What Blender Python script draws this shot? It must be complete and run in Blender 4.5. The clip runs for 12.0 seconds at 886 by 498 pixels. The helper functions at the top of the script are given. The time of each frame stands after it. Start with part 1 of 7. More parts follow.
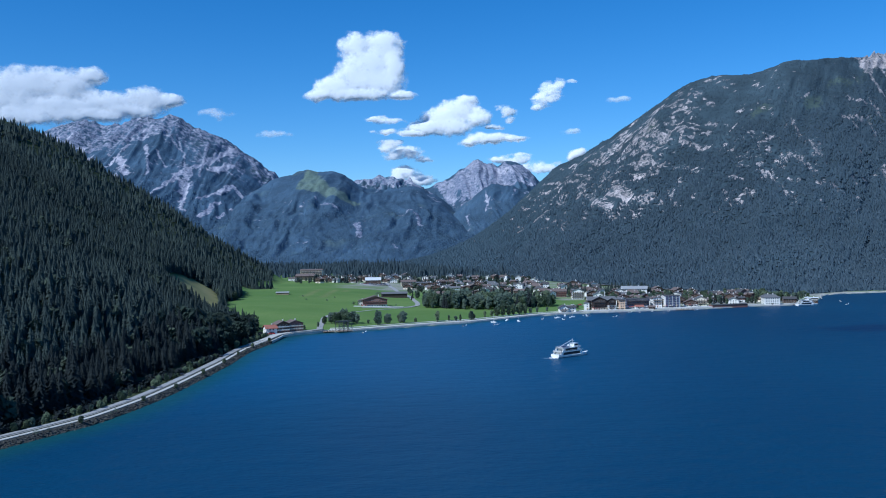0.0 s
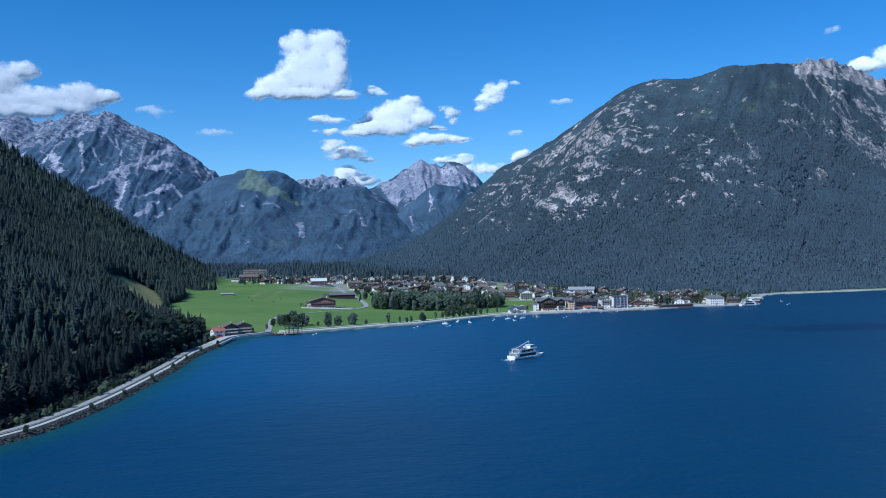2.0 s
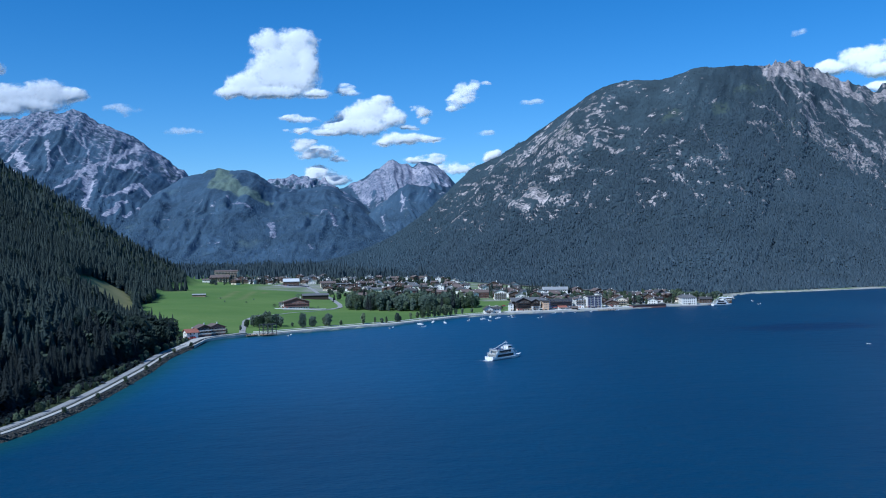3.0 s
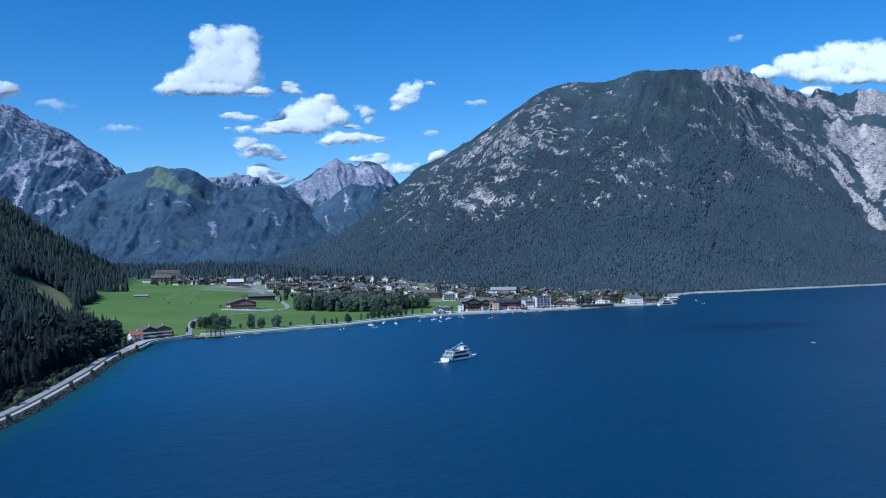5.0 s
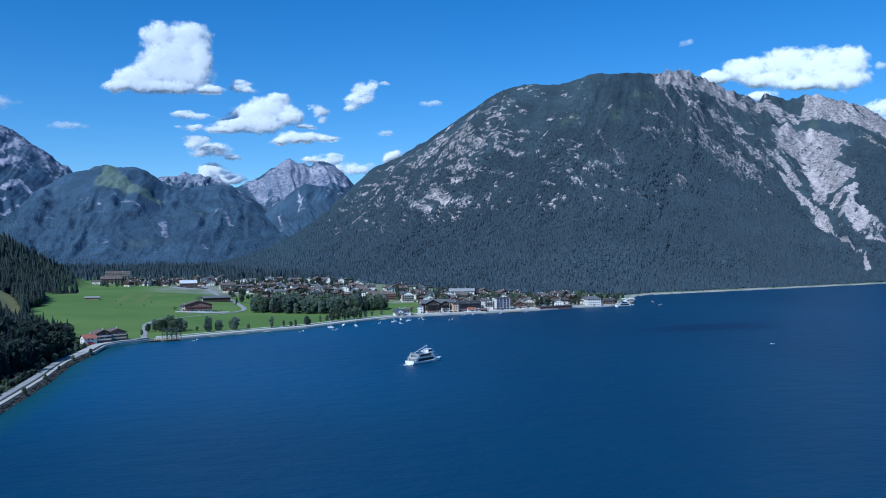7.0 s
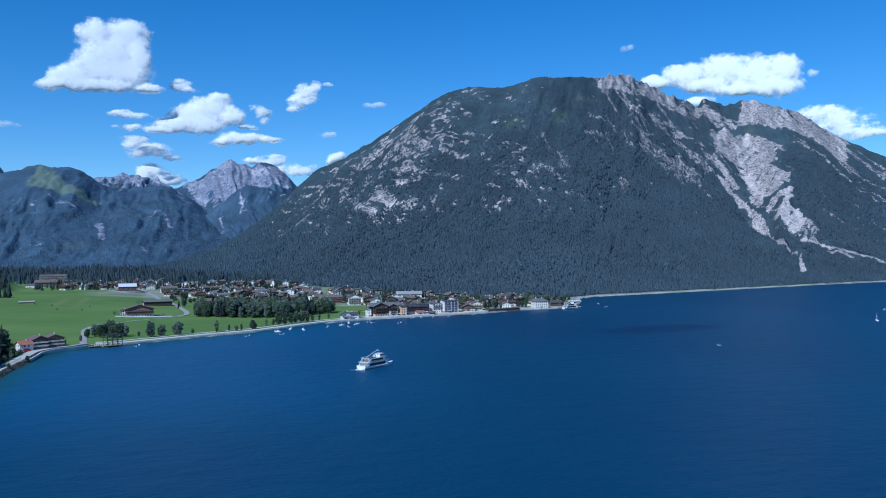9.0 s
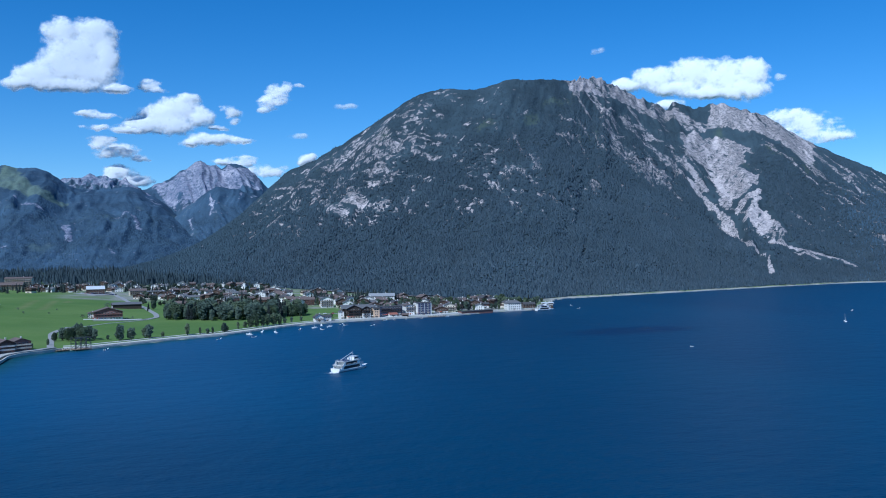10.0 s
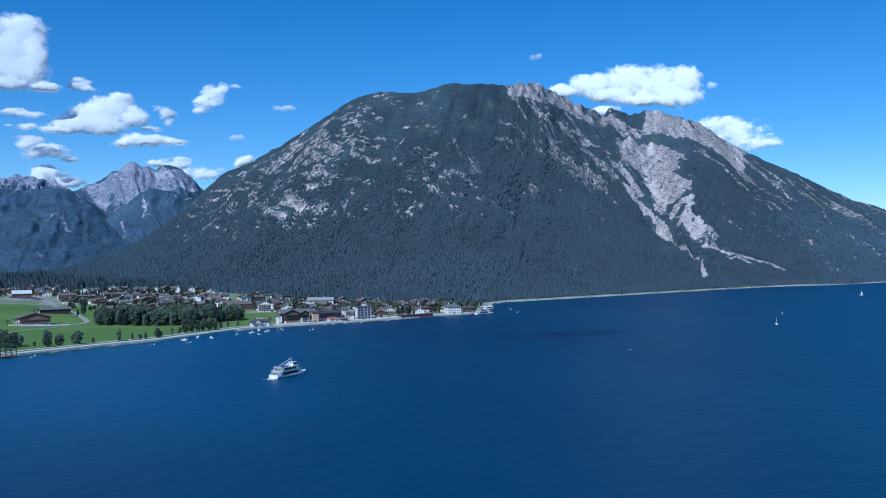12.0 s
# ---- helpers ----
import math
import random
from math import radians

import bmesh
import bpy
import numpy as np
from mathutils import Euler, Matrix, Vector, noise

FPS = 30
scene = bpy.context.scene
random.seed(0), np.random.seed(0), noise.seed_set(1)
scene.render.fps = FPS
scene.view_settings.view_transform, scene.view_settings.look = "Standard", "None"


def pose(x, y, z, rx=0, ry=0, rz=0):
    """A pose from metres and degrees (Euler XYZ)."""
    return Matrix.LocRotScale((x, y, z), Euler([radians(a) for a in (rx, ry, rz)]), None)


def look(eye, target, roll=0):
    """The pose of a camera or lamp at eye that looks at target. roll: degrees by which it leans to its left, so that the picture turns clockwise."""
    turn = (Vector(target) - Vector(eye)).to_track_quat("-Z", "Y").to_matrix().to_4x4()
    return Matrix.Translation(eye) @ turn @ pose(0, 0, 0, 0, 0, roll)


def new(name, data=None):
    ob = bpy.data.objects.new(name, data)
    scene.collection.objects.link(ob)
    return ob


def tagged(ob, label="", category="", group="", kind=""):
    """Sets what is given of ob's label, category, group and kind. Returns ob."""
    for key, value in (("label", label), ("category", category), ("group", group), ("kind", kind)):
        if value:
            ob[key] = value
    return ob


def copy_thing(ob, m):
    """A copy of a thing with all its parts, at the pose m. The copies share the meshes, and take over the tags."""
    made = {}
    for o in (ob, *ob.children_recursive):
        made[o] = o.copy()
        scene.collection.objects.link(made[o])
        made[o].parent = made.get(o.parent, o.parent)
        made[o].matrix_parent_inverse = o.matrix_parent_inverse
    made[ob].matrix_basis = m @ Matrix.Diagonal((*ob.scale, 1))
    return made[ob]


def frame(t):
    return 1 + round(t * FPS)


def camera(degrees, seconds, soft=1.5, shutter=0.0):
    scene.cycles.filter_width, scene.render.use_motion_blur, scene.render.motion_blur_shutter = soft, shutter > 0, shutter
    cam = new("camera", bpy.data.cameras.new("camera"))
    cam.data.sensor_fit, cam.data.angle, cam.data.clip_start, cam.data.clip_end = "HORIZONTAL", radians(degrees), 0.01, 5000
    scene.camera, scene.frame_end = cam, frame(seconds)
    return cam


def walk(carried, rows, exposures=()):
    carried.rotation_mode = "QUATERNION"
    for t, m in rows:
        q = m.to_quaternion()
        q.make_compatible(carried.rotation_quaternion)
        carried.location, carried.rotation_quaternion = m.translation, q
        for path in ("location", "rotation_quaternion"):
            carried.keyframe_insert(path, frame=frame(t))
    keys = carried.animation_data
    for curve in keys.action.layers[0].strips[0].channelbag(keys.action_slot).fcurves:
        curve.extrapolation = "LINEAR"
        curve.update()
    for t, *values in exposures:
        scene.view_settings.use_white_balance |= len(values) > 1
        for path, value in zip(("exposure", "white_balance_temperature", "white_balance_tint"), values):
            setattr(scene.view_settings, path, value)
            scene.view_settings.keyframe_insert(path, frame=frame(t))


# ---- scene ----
# ======== camera ========
cam = camera(54.0, 12.0, soft=1.0)
ROWS = [
    (0.0, 0.0, 0.0, 75.0, 0.0, 0.092, 0.903),
    (0.5, -2.53, 1.77, 75.17, -0.979, 0.077, 0.878),
    (1.0, -5.03, 3.67, 75.32, -1.946, 0.063, 0.84),
    (1.5, -7.35, 5.65, 75.5, -2.898, 0.06, 0.82),
    (2.0, -9.6, 7.53, 75.66, -3.852, 0.059, 0.818),
    (2.5, -11.79, 9.26, 75.84, -4.806, 0.051, 0.82),
    (3.0, -13.96, 10.88, 76.0, -5.775, 0.031, 0.84),
    (5.0, -22.49, 17.35, 76.52, -9.591, -0.028, 0.74),
    (5.5, -24.49, 19.04, 76.61, -10.477, -0.024, 0.67),
    (6.0, -26.29, 20.84, 76.81, -11.269, -0.027, 0.645),
    (6.5, -27.95, 22.72, 77.02, -11.985, -0.023, 0.64),
    (7.0, -29.49, 24.6, 77.16, -12.703, -0.008, 0.62),
    (9.0, -34.05, 32.18, 77.81, -16.468, 0.088, 0.645),
    (9.5, -34.93, 33.86, 77.89, -17.415, 0.13, 0.66),
    (10.0, -35.44, 35.38, 77.92, -18.357, 0.188, 0.67),
    (10.5, -35.72, 36.81, 77.98, -19.326, 0.249, 0.662),
    (11.0, -35.76, 38.13, 78.05, -20.355, 0.29, 0.646),
    (11.5, -35.68, 39.39, 78.17, -21.389, 0.326, 0.612),
    (12.0, -35.46, 40.62, 78.33, -22.405, 0.372, 0.578),
]
EXPOSURE, KELVIN, TINT = 0.0, 4720, 5.5
walk(cam, [(t, pose(x, y, z, 90 + pitch, roll, yaw)) for t, x, y, z, yaw, pitch, roll in ROWS],
     exposures=[(0.0, EXPOSURE + 0.07, KELVIN + 120, TINT), (12.0, EXPOSURE - 0.09, KELVIN - 60, TINT)])

# ======== light ========
SUN_WAY = Vector((-0.53, -0.44, 0.725)).normalized()
sun = new("sun", bpy.data.lights.new("sun", "SUN"))
sun.data.energy, sun.data.angle, sun.data.color = 4.5, radians(0.53), (1.0, 0.90, 0.76)
sun.matrix_world = look(SUN_WAY * 1000, (0, 0, 0))
world = bpy.data.worlds.new("sky")
scene.world = world
world.use_nodes = True
wn = world.node_tree
sky = wn.nodes.new("ShaderNodeTexSky")
sky.sky_type, sky.sun_disc = "NISHITA", False
sky.sun_elevation = math.asin(SUN_WAY.z)
sky.sun_rotation = math.atan2(SUN_WAY.x, SUN_WAY.y)
sky.altitude, sky.air_density, sky.dust_density, sky.ozone_density = 1000, 1.0, 0.15, 3.0
back = wn.nodes["Background"]
back.inputs["Strength"].default_value = 0.099
rich = wn.nodes.new("ShaderNodeHueSaturation")
rich.inputs["Saturation"].default_value = 1.3
wn.links.new(sky.outputs["Color"], rich.inputs["Color"])
wn.links.new(rich.outputs["Color"], back.inputs["Color"])

# ======== noise ========
RNG = np.random.default_rng(7)
LATTICE = RNG.random((256, 256))


def value_noise(x, y):
    xi, yi = np.floor(x).astype(int), np.floor(y).astype(int)
    u, v = x - xi, y - yi
    u, v = u * u * (3 - 2 * u), v * v * (3 - 2 * v)
    a, b = LATTICE[xi % 256, yi % 256], LATTICE[(xi + 1) % 256, yi % 256]
    c, d = LATTICE[xi % 256, (yi + 1) % 256], LATTICE[(xi + 1) % 256, (yi + 1) % 256]
    return (a * (1 - u) + b * u) * (1 - v) + (c * (1 - u) + d * u) * v


def fbm(x, y, octaves=4, ridged=False):
    """Fractal noise of about -1 to 1 (ridged: 0 to 1, sharp crests)."""
    x, y = np.asarray(x, float), np.asarray(y, float)
    total, amp, norm = 0.0, 1.0, 0.0
    for o in range(octaves):
        n = value_noise(x * 2 ** o + 17.3 * o, y * 2 ** o + 9.1 * o) * 2 - 1
        total = total + amp * ((1 - np.abs(n)) if ridged else n)
        norm, amp = norm + amp, amp * 0.5
    return total / norm


def step(a, b, x):
    t = np.clip((np.asarray(x, float) - a) / (b - a), 0, 1)
    return t * t * (3 - 2 * t)


def spline(points, n):
    """n points evenly along a smooth line through the given ones."""
    p = np.array(points, float)
    d = np.r_[0, np.cumsum(np.linalg.norm(np.diff(p, axis=0), axis=1))]
    m = np.gradient(p, d, axis=0)
    s = np.linspace(0, d[-1], n)
    k = np.clip(np.searchsorted(d, s) - 1, 0, len(d) - 2)
    h = (d[k + 1] - d[k])[:, None]
    t = (s - d[k])[:, None] / h
    return ((2 * t**3 - 3 * t**2 + 1) * p[k] + (t**3 - 2 * t**2 + t) * h * m[k] * 0.8
            + (3 * t**2 - 2 * t**3) * p[k + 1] + (t**3 - t**2) * h * m[k + 1] * 0.8)


def line_distance(x, y, line):
    """Distance to a plan line, positive on its left side, and the place along it."""
    best = np.full(np.shape(x), 1e9)
    side = np.zeros(np.shape(x))
    along = np.zeros(np.shape(x))
    run = 0.0
    for (ax, ay), (bx, by) in zip(line[:-1], line[1:]):
        dx, dy = bx - ax, by - ay
        n = math.hypot(dx, dy)
        t = np.clip(((x - ax) * dx + (y - ay) * dy) / (n * n), 0, 1)
        d = np.hypot(x - ax - t * dx, y - ay - t * dy)
        s = np.sign(dx * (y - ay) - dy * (x - ax))
        closer = d < best
        best = np.where(closer, d, best)
        side = np.where(closer, s, side)
        along = np.where(closer, run + t * n, along)
        run += n
    return best * side, along


# ======== mesh helpers ========
def mesh_from(name, verts, faces, material=None, smooth=False):
    """A mesh from numpy arrays; faces all of one size."""
    verts, faces = np.asarray(verts, np.float32), np.asarray(faces, np.int32)
    me = bpy.data.meshes.new(name)
    n, k = faces.shape
    me.vertices.add(len(verts))
    me.vertices.foreach_set("co", verts.ravel())
    me.loops.add(n * k)
    me.loops.foreach_set("vertex_index", faces.ravel())
    me.polygons.add(n)
    me.polygons.foreach_set("loop_start", np.arange(0, n * k, k, dtype=np.int32))
    me.polygons.foreach_set("use_smooth", np.full(n, smooth))
    me.update(calc_edges=True)
    if material:
        me.materials.append(material)
    return me


def add_values(me, name, values):
    me.attributes.new(name, "FLOAT", "POINT").data.foreach_set("value", np.asarray(values, np.float32).ravel())


def grid_faces(rows, cols):
    i = np.arange(rows * cols).reshape(rows, cols)
    return np.stack([i[:-1, :-1], i[:-1, 1:], i[1:, 1:], i[1:, :-1]], -1).reshape(-1, 4)


# ======== materials ========
def material(name, colour=(0.5, 0.5, 0.5), rough=0.7, metal=0.0, vary=0.12, size=1.0, bump=0.0):
    """A procedural surface: colour varied at two scales, with relief."""
    m = bpy.data.materials.new(name)
    m.use_nodes = True
    nt = m.node_tree
    b = nt.nodes["Principled BSDF"]
    b.inputs["Roughness"].default_value, b.inputs["Metallic"].default_value = rough, metal
    geo = nt.nodes.new("ShaderNodeNewGeometry")
    coarse, fine = nt.nodes.new("ShaderNodeTexNoise"), nt.nodes.new("ShaderNodeTexNoise")
    coarse.inputs["Scale"].default_value, fine.inputs["Scale"].default_value = 1 / (size * 6), 1 / size
    fine.inputs["Detail"].default_value = 5
    mixed = nt.nodes.new("ShaderNodeMath")
    mixed.operation = "ADD"
    ramp = nt.nodes.new("ShaderNodeValToRGB")
    for tex in (coarse, fine):
        nt.links.new(geo.outputs["Position"], tex.inputs["Vector"])
    half = nt.nodes.new("ShaderNodeMath")
    half.operation = "MULTIPLY"
    half.inputs[1].default_value = 0.5
    nt.links.new(coarse.outputs["Fac"], mixed.inputs[0])
    nt.links.new(fine.outputs["Fac"], mixed.inputs[1])
    nt.links.new(mixed.outputs[0], half.inputs[0])
    nt.links.new(half.outputs[0], ramp.inputs["Fac"])
    c = np.array(colour)
    ramp.color_ramp.elements[0].position, ramp.color_ramp.elements[1].position = 0.3, 0.7
    ramp.color_ramp.elements[0].color = (*np.clip(c * (1 - vary), 0, 1), 1)
    ramp.color_ramp.elements[1].color = (*np.clip(c * (1 + vary), 0, 1), 1)
    nt.links.new(ramp.outputs["Color"], b.inputs["Base Color"])
    if bump:
        bp = nt.nodes.new("ShaderNodeBump")
        bp.inputs["Strength"].default_value, bp.inputs["Distance"].default_value = 0.6, bump
        nt.links.new(fine.outputs["Fac"], bp.inputs["Height"])
        nt.links.new(bp.outputs["Normal"], b.inputs["Normal"])
    return m


def node(nt, kind, links=(), **values):
    n = nt.nodes.new(kind)
    for k, v in values.items():
        n.inputs[k.replace("_", " ")].default_value = v
    for socket, source in links:
        nt.links.new(source, n.inputs[socket])
    return n


def mix_colour(nt, fac, a, b):
    m = nt.nodes.new("ShaderNodeMix")
    m.data_type = "RGBA"
    for socket, value in ((m.inputs[0], fac), (m.inputs[6], a), (m.inputs[7], b)):
        if isinstance(value, tuple):
            socket.default_value = (*value, 1) if len(value) == 3 else value
        elif isinstance(value, float):
            socket.default_value = value
        else:
            nt.links.new(value, socket)
    return m.outputs[2]


def noise_fac(nt, size, lo, hi, detail=6.0, stretch=None):
    geo = nt.nodes.new("ShaderNodeNewGeometry")
    src = geo.outputs["Position"]
    if stretch:
        mp = nt.nodes.new("ShaderNodeMapping")
        mp.inputs["Scale"].default_value = stretch
        nt.links.new(src, mp.inputs["Vector"])
        src = mp.outputs["Vector"]
    tex = node(nt, "ShaderNodeTexNoise", [("Vector", src)], Scale=1 / size, Detail=detail, Roughness=0.65)
    ramp = nt.nodes.new("ShaderNodeMapRange")
    ramp.inputs["From Min"].default_value, ramp.inputs["From Max"].default_value = lo, hi
    nt.links.new(tex.outputs["Fac"], ramp.inputs["Value"])
    return ramp.outputs["Result"], tex.outputs["Fac"]


def attribute(nt, name):
    a = nt.nodes.new("ShaderNodeAttribute")
    a.attribute_name = name
    return a.outputs["Fac"]


def mountain_material(name, wood, grass, rock_dark, rock_light, grain=8.0, rag=2.3):
    """Forest floor, grass and limestone, laid out by the mesh's rock and grass values."""
    m = bpy.data.materials.new(name)
    m.use_nodes = True
    nt = m.node_tree
    b = nt.nodes["Principled BSDF"]
    b.inputs["Roughness"].default_value = 0.95
    b.inputs["Specular IOR Level"].default_value = 0.1
    f1, raw = noise_fac(nt, grain, 0.35, 0.65)
    f2, _ = noise_fac(nt, grain * 14, 0.35, 0.68, 8.0)
    green = mix_colour(nt, f2, tuple(0.75 * np.array(wood)), tuple(1.35 * np.array(wood)))
    green = mix_colour(nt, attribute(nt, "grass"), green, mix_colour(nt, f1, tuple(0.8 * np.array(grass)), tuple(1.15 * np.array(grass))))
    f3, raw3 = noise_fac(nt, grain * 1.6, 0.38, 0.62, 8.0, (1, 1, 0.5))
    mid = tuple(0.55 * np.array(rock_dark) + 0.45 * np.array(rock_light))
    rock = mix_colour(nt, attribute(nt, "tone"), mix_colour(nt, f3, rock_dark, mid), mix_colour(nt, f3, mid, rock_light))
    shrubs, _ = noise_fac(nt, grain * 0.8, 0.5, 0.58, 5.0)
    grown = nt.nodes.new("ShaderNodeMath")
    grown.operation = "MULTIPLY"
    sparse = nt.nodes.new("ShaderNodeMapRange")
    sparse.inputs["From Min"].default_value, sparse.inputs["From Max"].default_value = 1.3, 0.45
    sparse.inputs["To Max"].default_value = 0.75
    nt.links.new(attribute(nt, "tone"), sparse.inputs["Value"])
    nt.links.new(shrubs, grown.inputs[0])
    nt.links.new(sparse.outputs[0], grown.inputs[1])
    rock = mix_colour(nt, grown.outputs[0], rock, green)
    _, raw4 = noise_fac(nt, grain * 2.0, 0, 1, 8.0, (1, 1, 0.7))
    ragged = nt.nodes.new("ShaderNodeMath")
    ragged.operation = "MULTIPLY_ADD"
    ragged.inputs[1].default_value = rag
    nt.links.new(raw4, ragged.inputs[0])
    nt.links.new(attribute(nt, "rock"), ragged.inputs[2])
    bare = nt.nodes.new("ShaderNodeMapRange")
    bare.interpolation_type = "SMOOTHSTEP"
    bare.inputs["From Min"].default_value, bare.inputs["From Max"].default_value = rag / 2 + 0.36, rag / 2 + 0.68
    nt.links.new(ragged.outputs[0], bare.inputs["Value"])
    nt.links.new(mix_colour(nt, bare.outputs[0], green, rock), b.inputs["Base Color"])
    bump = node(nt, "ShaderNodeBump", [("Height", raw3)], Strength=0.8, Distance=grain * 0.6)
    nt.links.new(bump.outputs["Normal"], b.inputs["Normal"])
    return m


def leaf_material(name, dark, light, clump=1.3, deep=0.35):
    """Needles or leaves, each clump of its own tone, the gaps painted dark like shade."""
    m = bpy.data.materials.new(name)
    m.use_nodes = True
    nt = m.node_tree
    b = nt.nodes["Principled BSDF"]
    b.inputs["Roughness"].default_value = 0.8
    b.inputs["Specular IOR Level"].default_value = 0.15
    geo = nt.nodes.new("ShaderNodeNewGeometry")
    f, _ = noise_fac(nt, 60.0, 0.35, 0.65)
    c = mix_colour(nt, geo.outputs["Random Per Island"], dark, light)
    c = mix_colour(nt, f, c, mix_colour(nt, 0.5, c, tuple(0.5 * np.array(light))))
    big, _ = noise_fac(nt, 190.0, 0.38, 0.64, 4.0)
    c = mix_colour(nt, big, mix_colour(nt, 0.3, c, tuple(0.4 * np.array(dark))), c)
    # Shade between clumps is painted into the colour; deep sets how dark.
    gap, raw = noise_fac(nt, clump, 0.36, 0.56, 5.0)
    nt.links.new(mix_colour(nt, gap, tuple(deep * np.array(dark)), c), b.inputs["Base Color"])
    bump = node(nt, "ShaderNodeBump", [("Height", raw)], Strength=0.9 if clump < 3 else 0.35, Distance=clump * 0.7)
    nt.links.new(bump.outputs["Normal"], b.inputs["Normal"])
    return m


# Roadside spruce colour is darkened to paint in the forest wall's shade.
M_SPRUCE_SHADED = leaf_material("spruce_needles_shaded", (0.014, 0.02, 0.022), (0.03, 0.039, 0.04), 0.9, 0.75)
# Air haze is painted in: far woods get lighter, bluer needle colours.
M_FARWOOD_HAZE = leaf_material("far_wood_haze_tint", (0.053, 0.082, 0.109), (0.088, 0.118, 0.149), 4.0, 0.85)
M_DISTANT_HAZE = leaf_material("distant_spruce_haze_tint", (0.074, 0.122, 0.176), (0.092, 0.142, 0.198), 9.0, 0.9)
# The same spruce higher up, lightened and blued for haze.
M_HILLWOOD_HAZE = leaf_material("hill_wood_haze_tint", (0.037, 0.052, 0.049), (0.064, 0.085, 0.076), 1.4, 0.8)
M_LEAF = leaf_material("broad_leaves", (0.088, 0.124, 0.1), (0.165, 0.21, 0.155), 1.3, 0.85)
M_LEAF_DARK = leaf_material("dark_broad_leaves", (0.025, 0.039, 0.032), (0.058, 0.082, 0.06), 1.2, 0.6)
# Shoulder and valley woods carry the painted haze tint too.
M_SHOULDER_HAZE = leaf_material("shoulder_wood_haze_tint", (0.062, 0.098, 0.128), (0.088, 0.126, 0.158), 6.0, 0.9)
M_VALLEYWOOD_HAZE = leaf_material("valley_wood_haze_tint", (0.046, 0.067, 0.083), (0.075, 0.102, 0.12), 2.5, 0.9)
M_BEECH = leaf_material("beech_leaves", (0.046, 0.064, 0.048), (0.094, 0.118, 0.082), 1.3, 0.8)
# Forest tones blued for haze, the far side's rock as well.
M_MOUNTAIN = mountain_material("mountain_side", (0.047, 0.069, 0.085), (0.11, 0.14, 0.08), (0.21, 0.193, 0.197), (0.61, 0.54, 0.525))
M_FAR_HAZE = mountain_material("far_mountain_side_haze_tint", (0.054, 0.089, 0.137), (0.135, 0.182, 0.15), (0.152, 0.17, 0.245), (0.5, 0.485, 0.55), 11.0, 3.0)


def ground_material():
    m = bpy.data.materials.new("valley_ground")
    m.use_nodes = True
    nt = m.node_tree
    b = nt.nodes["Principled BSDF"]
    b.inputs["Roughness"].default_value = 0.95
    b.inputs["Specular IOR Level"].default_value = 0.1
    f1, raw = noise_fac(nt, 3.0, 0.3, 0.7)
    f2, _ = noise_fac(nt, 55.0, 0.35, 0.65)
    f3, _ = noise_fac(nt, 30.0, 0.3, 0.7, 4.0, (0.12, 1, 1))
    grass = mix_colour(nt, f2, (0.094, 0.172, 0.034), (0.128, 0.214, 0.05))
    grass = mix_colour(nt, f1, grass, mix_colour(nt, f3, (0.112, 0.182, 0.044), (0.162, 0.22, 0.07)))
    f4, _ = noise_fac(nt, 170.0, 0.36, 0.64, 3.0)
    grass = mix_colour(nt, f4, mix_colour(nt, 0.45, grass, (0.068, 0.128, 0.036)), mix_colour(nt, 0.16, grass, (0.17, 0.21, 0.085)))
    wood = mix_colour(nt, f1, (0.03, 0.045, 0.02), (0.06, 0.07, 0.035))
    town = mix_colour(nt, f1, (0.16, 0.17, 0.12), (0.36, 0.35, 0.32))
    sand = mix_colour(nt, f1, (0.36, 0.34, 0.3), (0.5, 0.47, 0.42))
    bed = mix_colour(nt, f2, (0.05, 0.1, 0.09), (0.09, 0.14, 0.11))
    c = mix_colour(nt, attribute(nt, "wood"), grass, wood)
    c = mix_colour(nt, attribute(nt, "town"), c, town)
    c = mix_colour(nt, attribute(nt, "sand"), c, sand)
    c = mix_colour(nt, attribute(nt, "hay"), c, mix_colour(nt, f2, (0.17, 0.17, 0.075), (0.27, 0.245, 0.12)))
    c = mix_colour(nt, attribute(nt, "bed"), c, bed)
    nt.links.new(c, b.inputs["Base Color"])
    bump = node(nt, "ShaderNodeBump", [("Height", raw)], Strength=0.5, Distance=0.4)
    nt.links.new(bump.outputs["Normal"], b.inputs["Normal"])
    return m


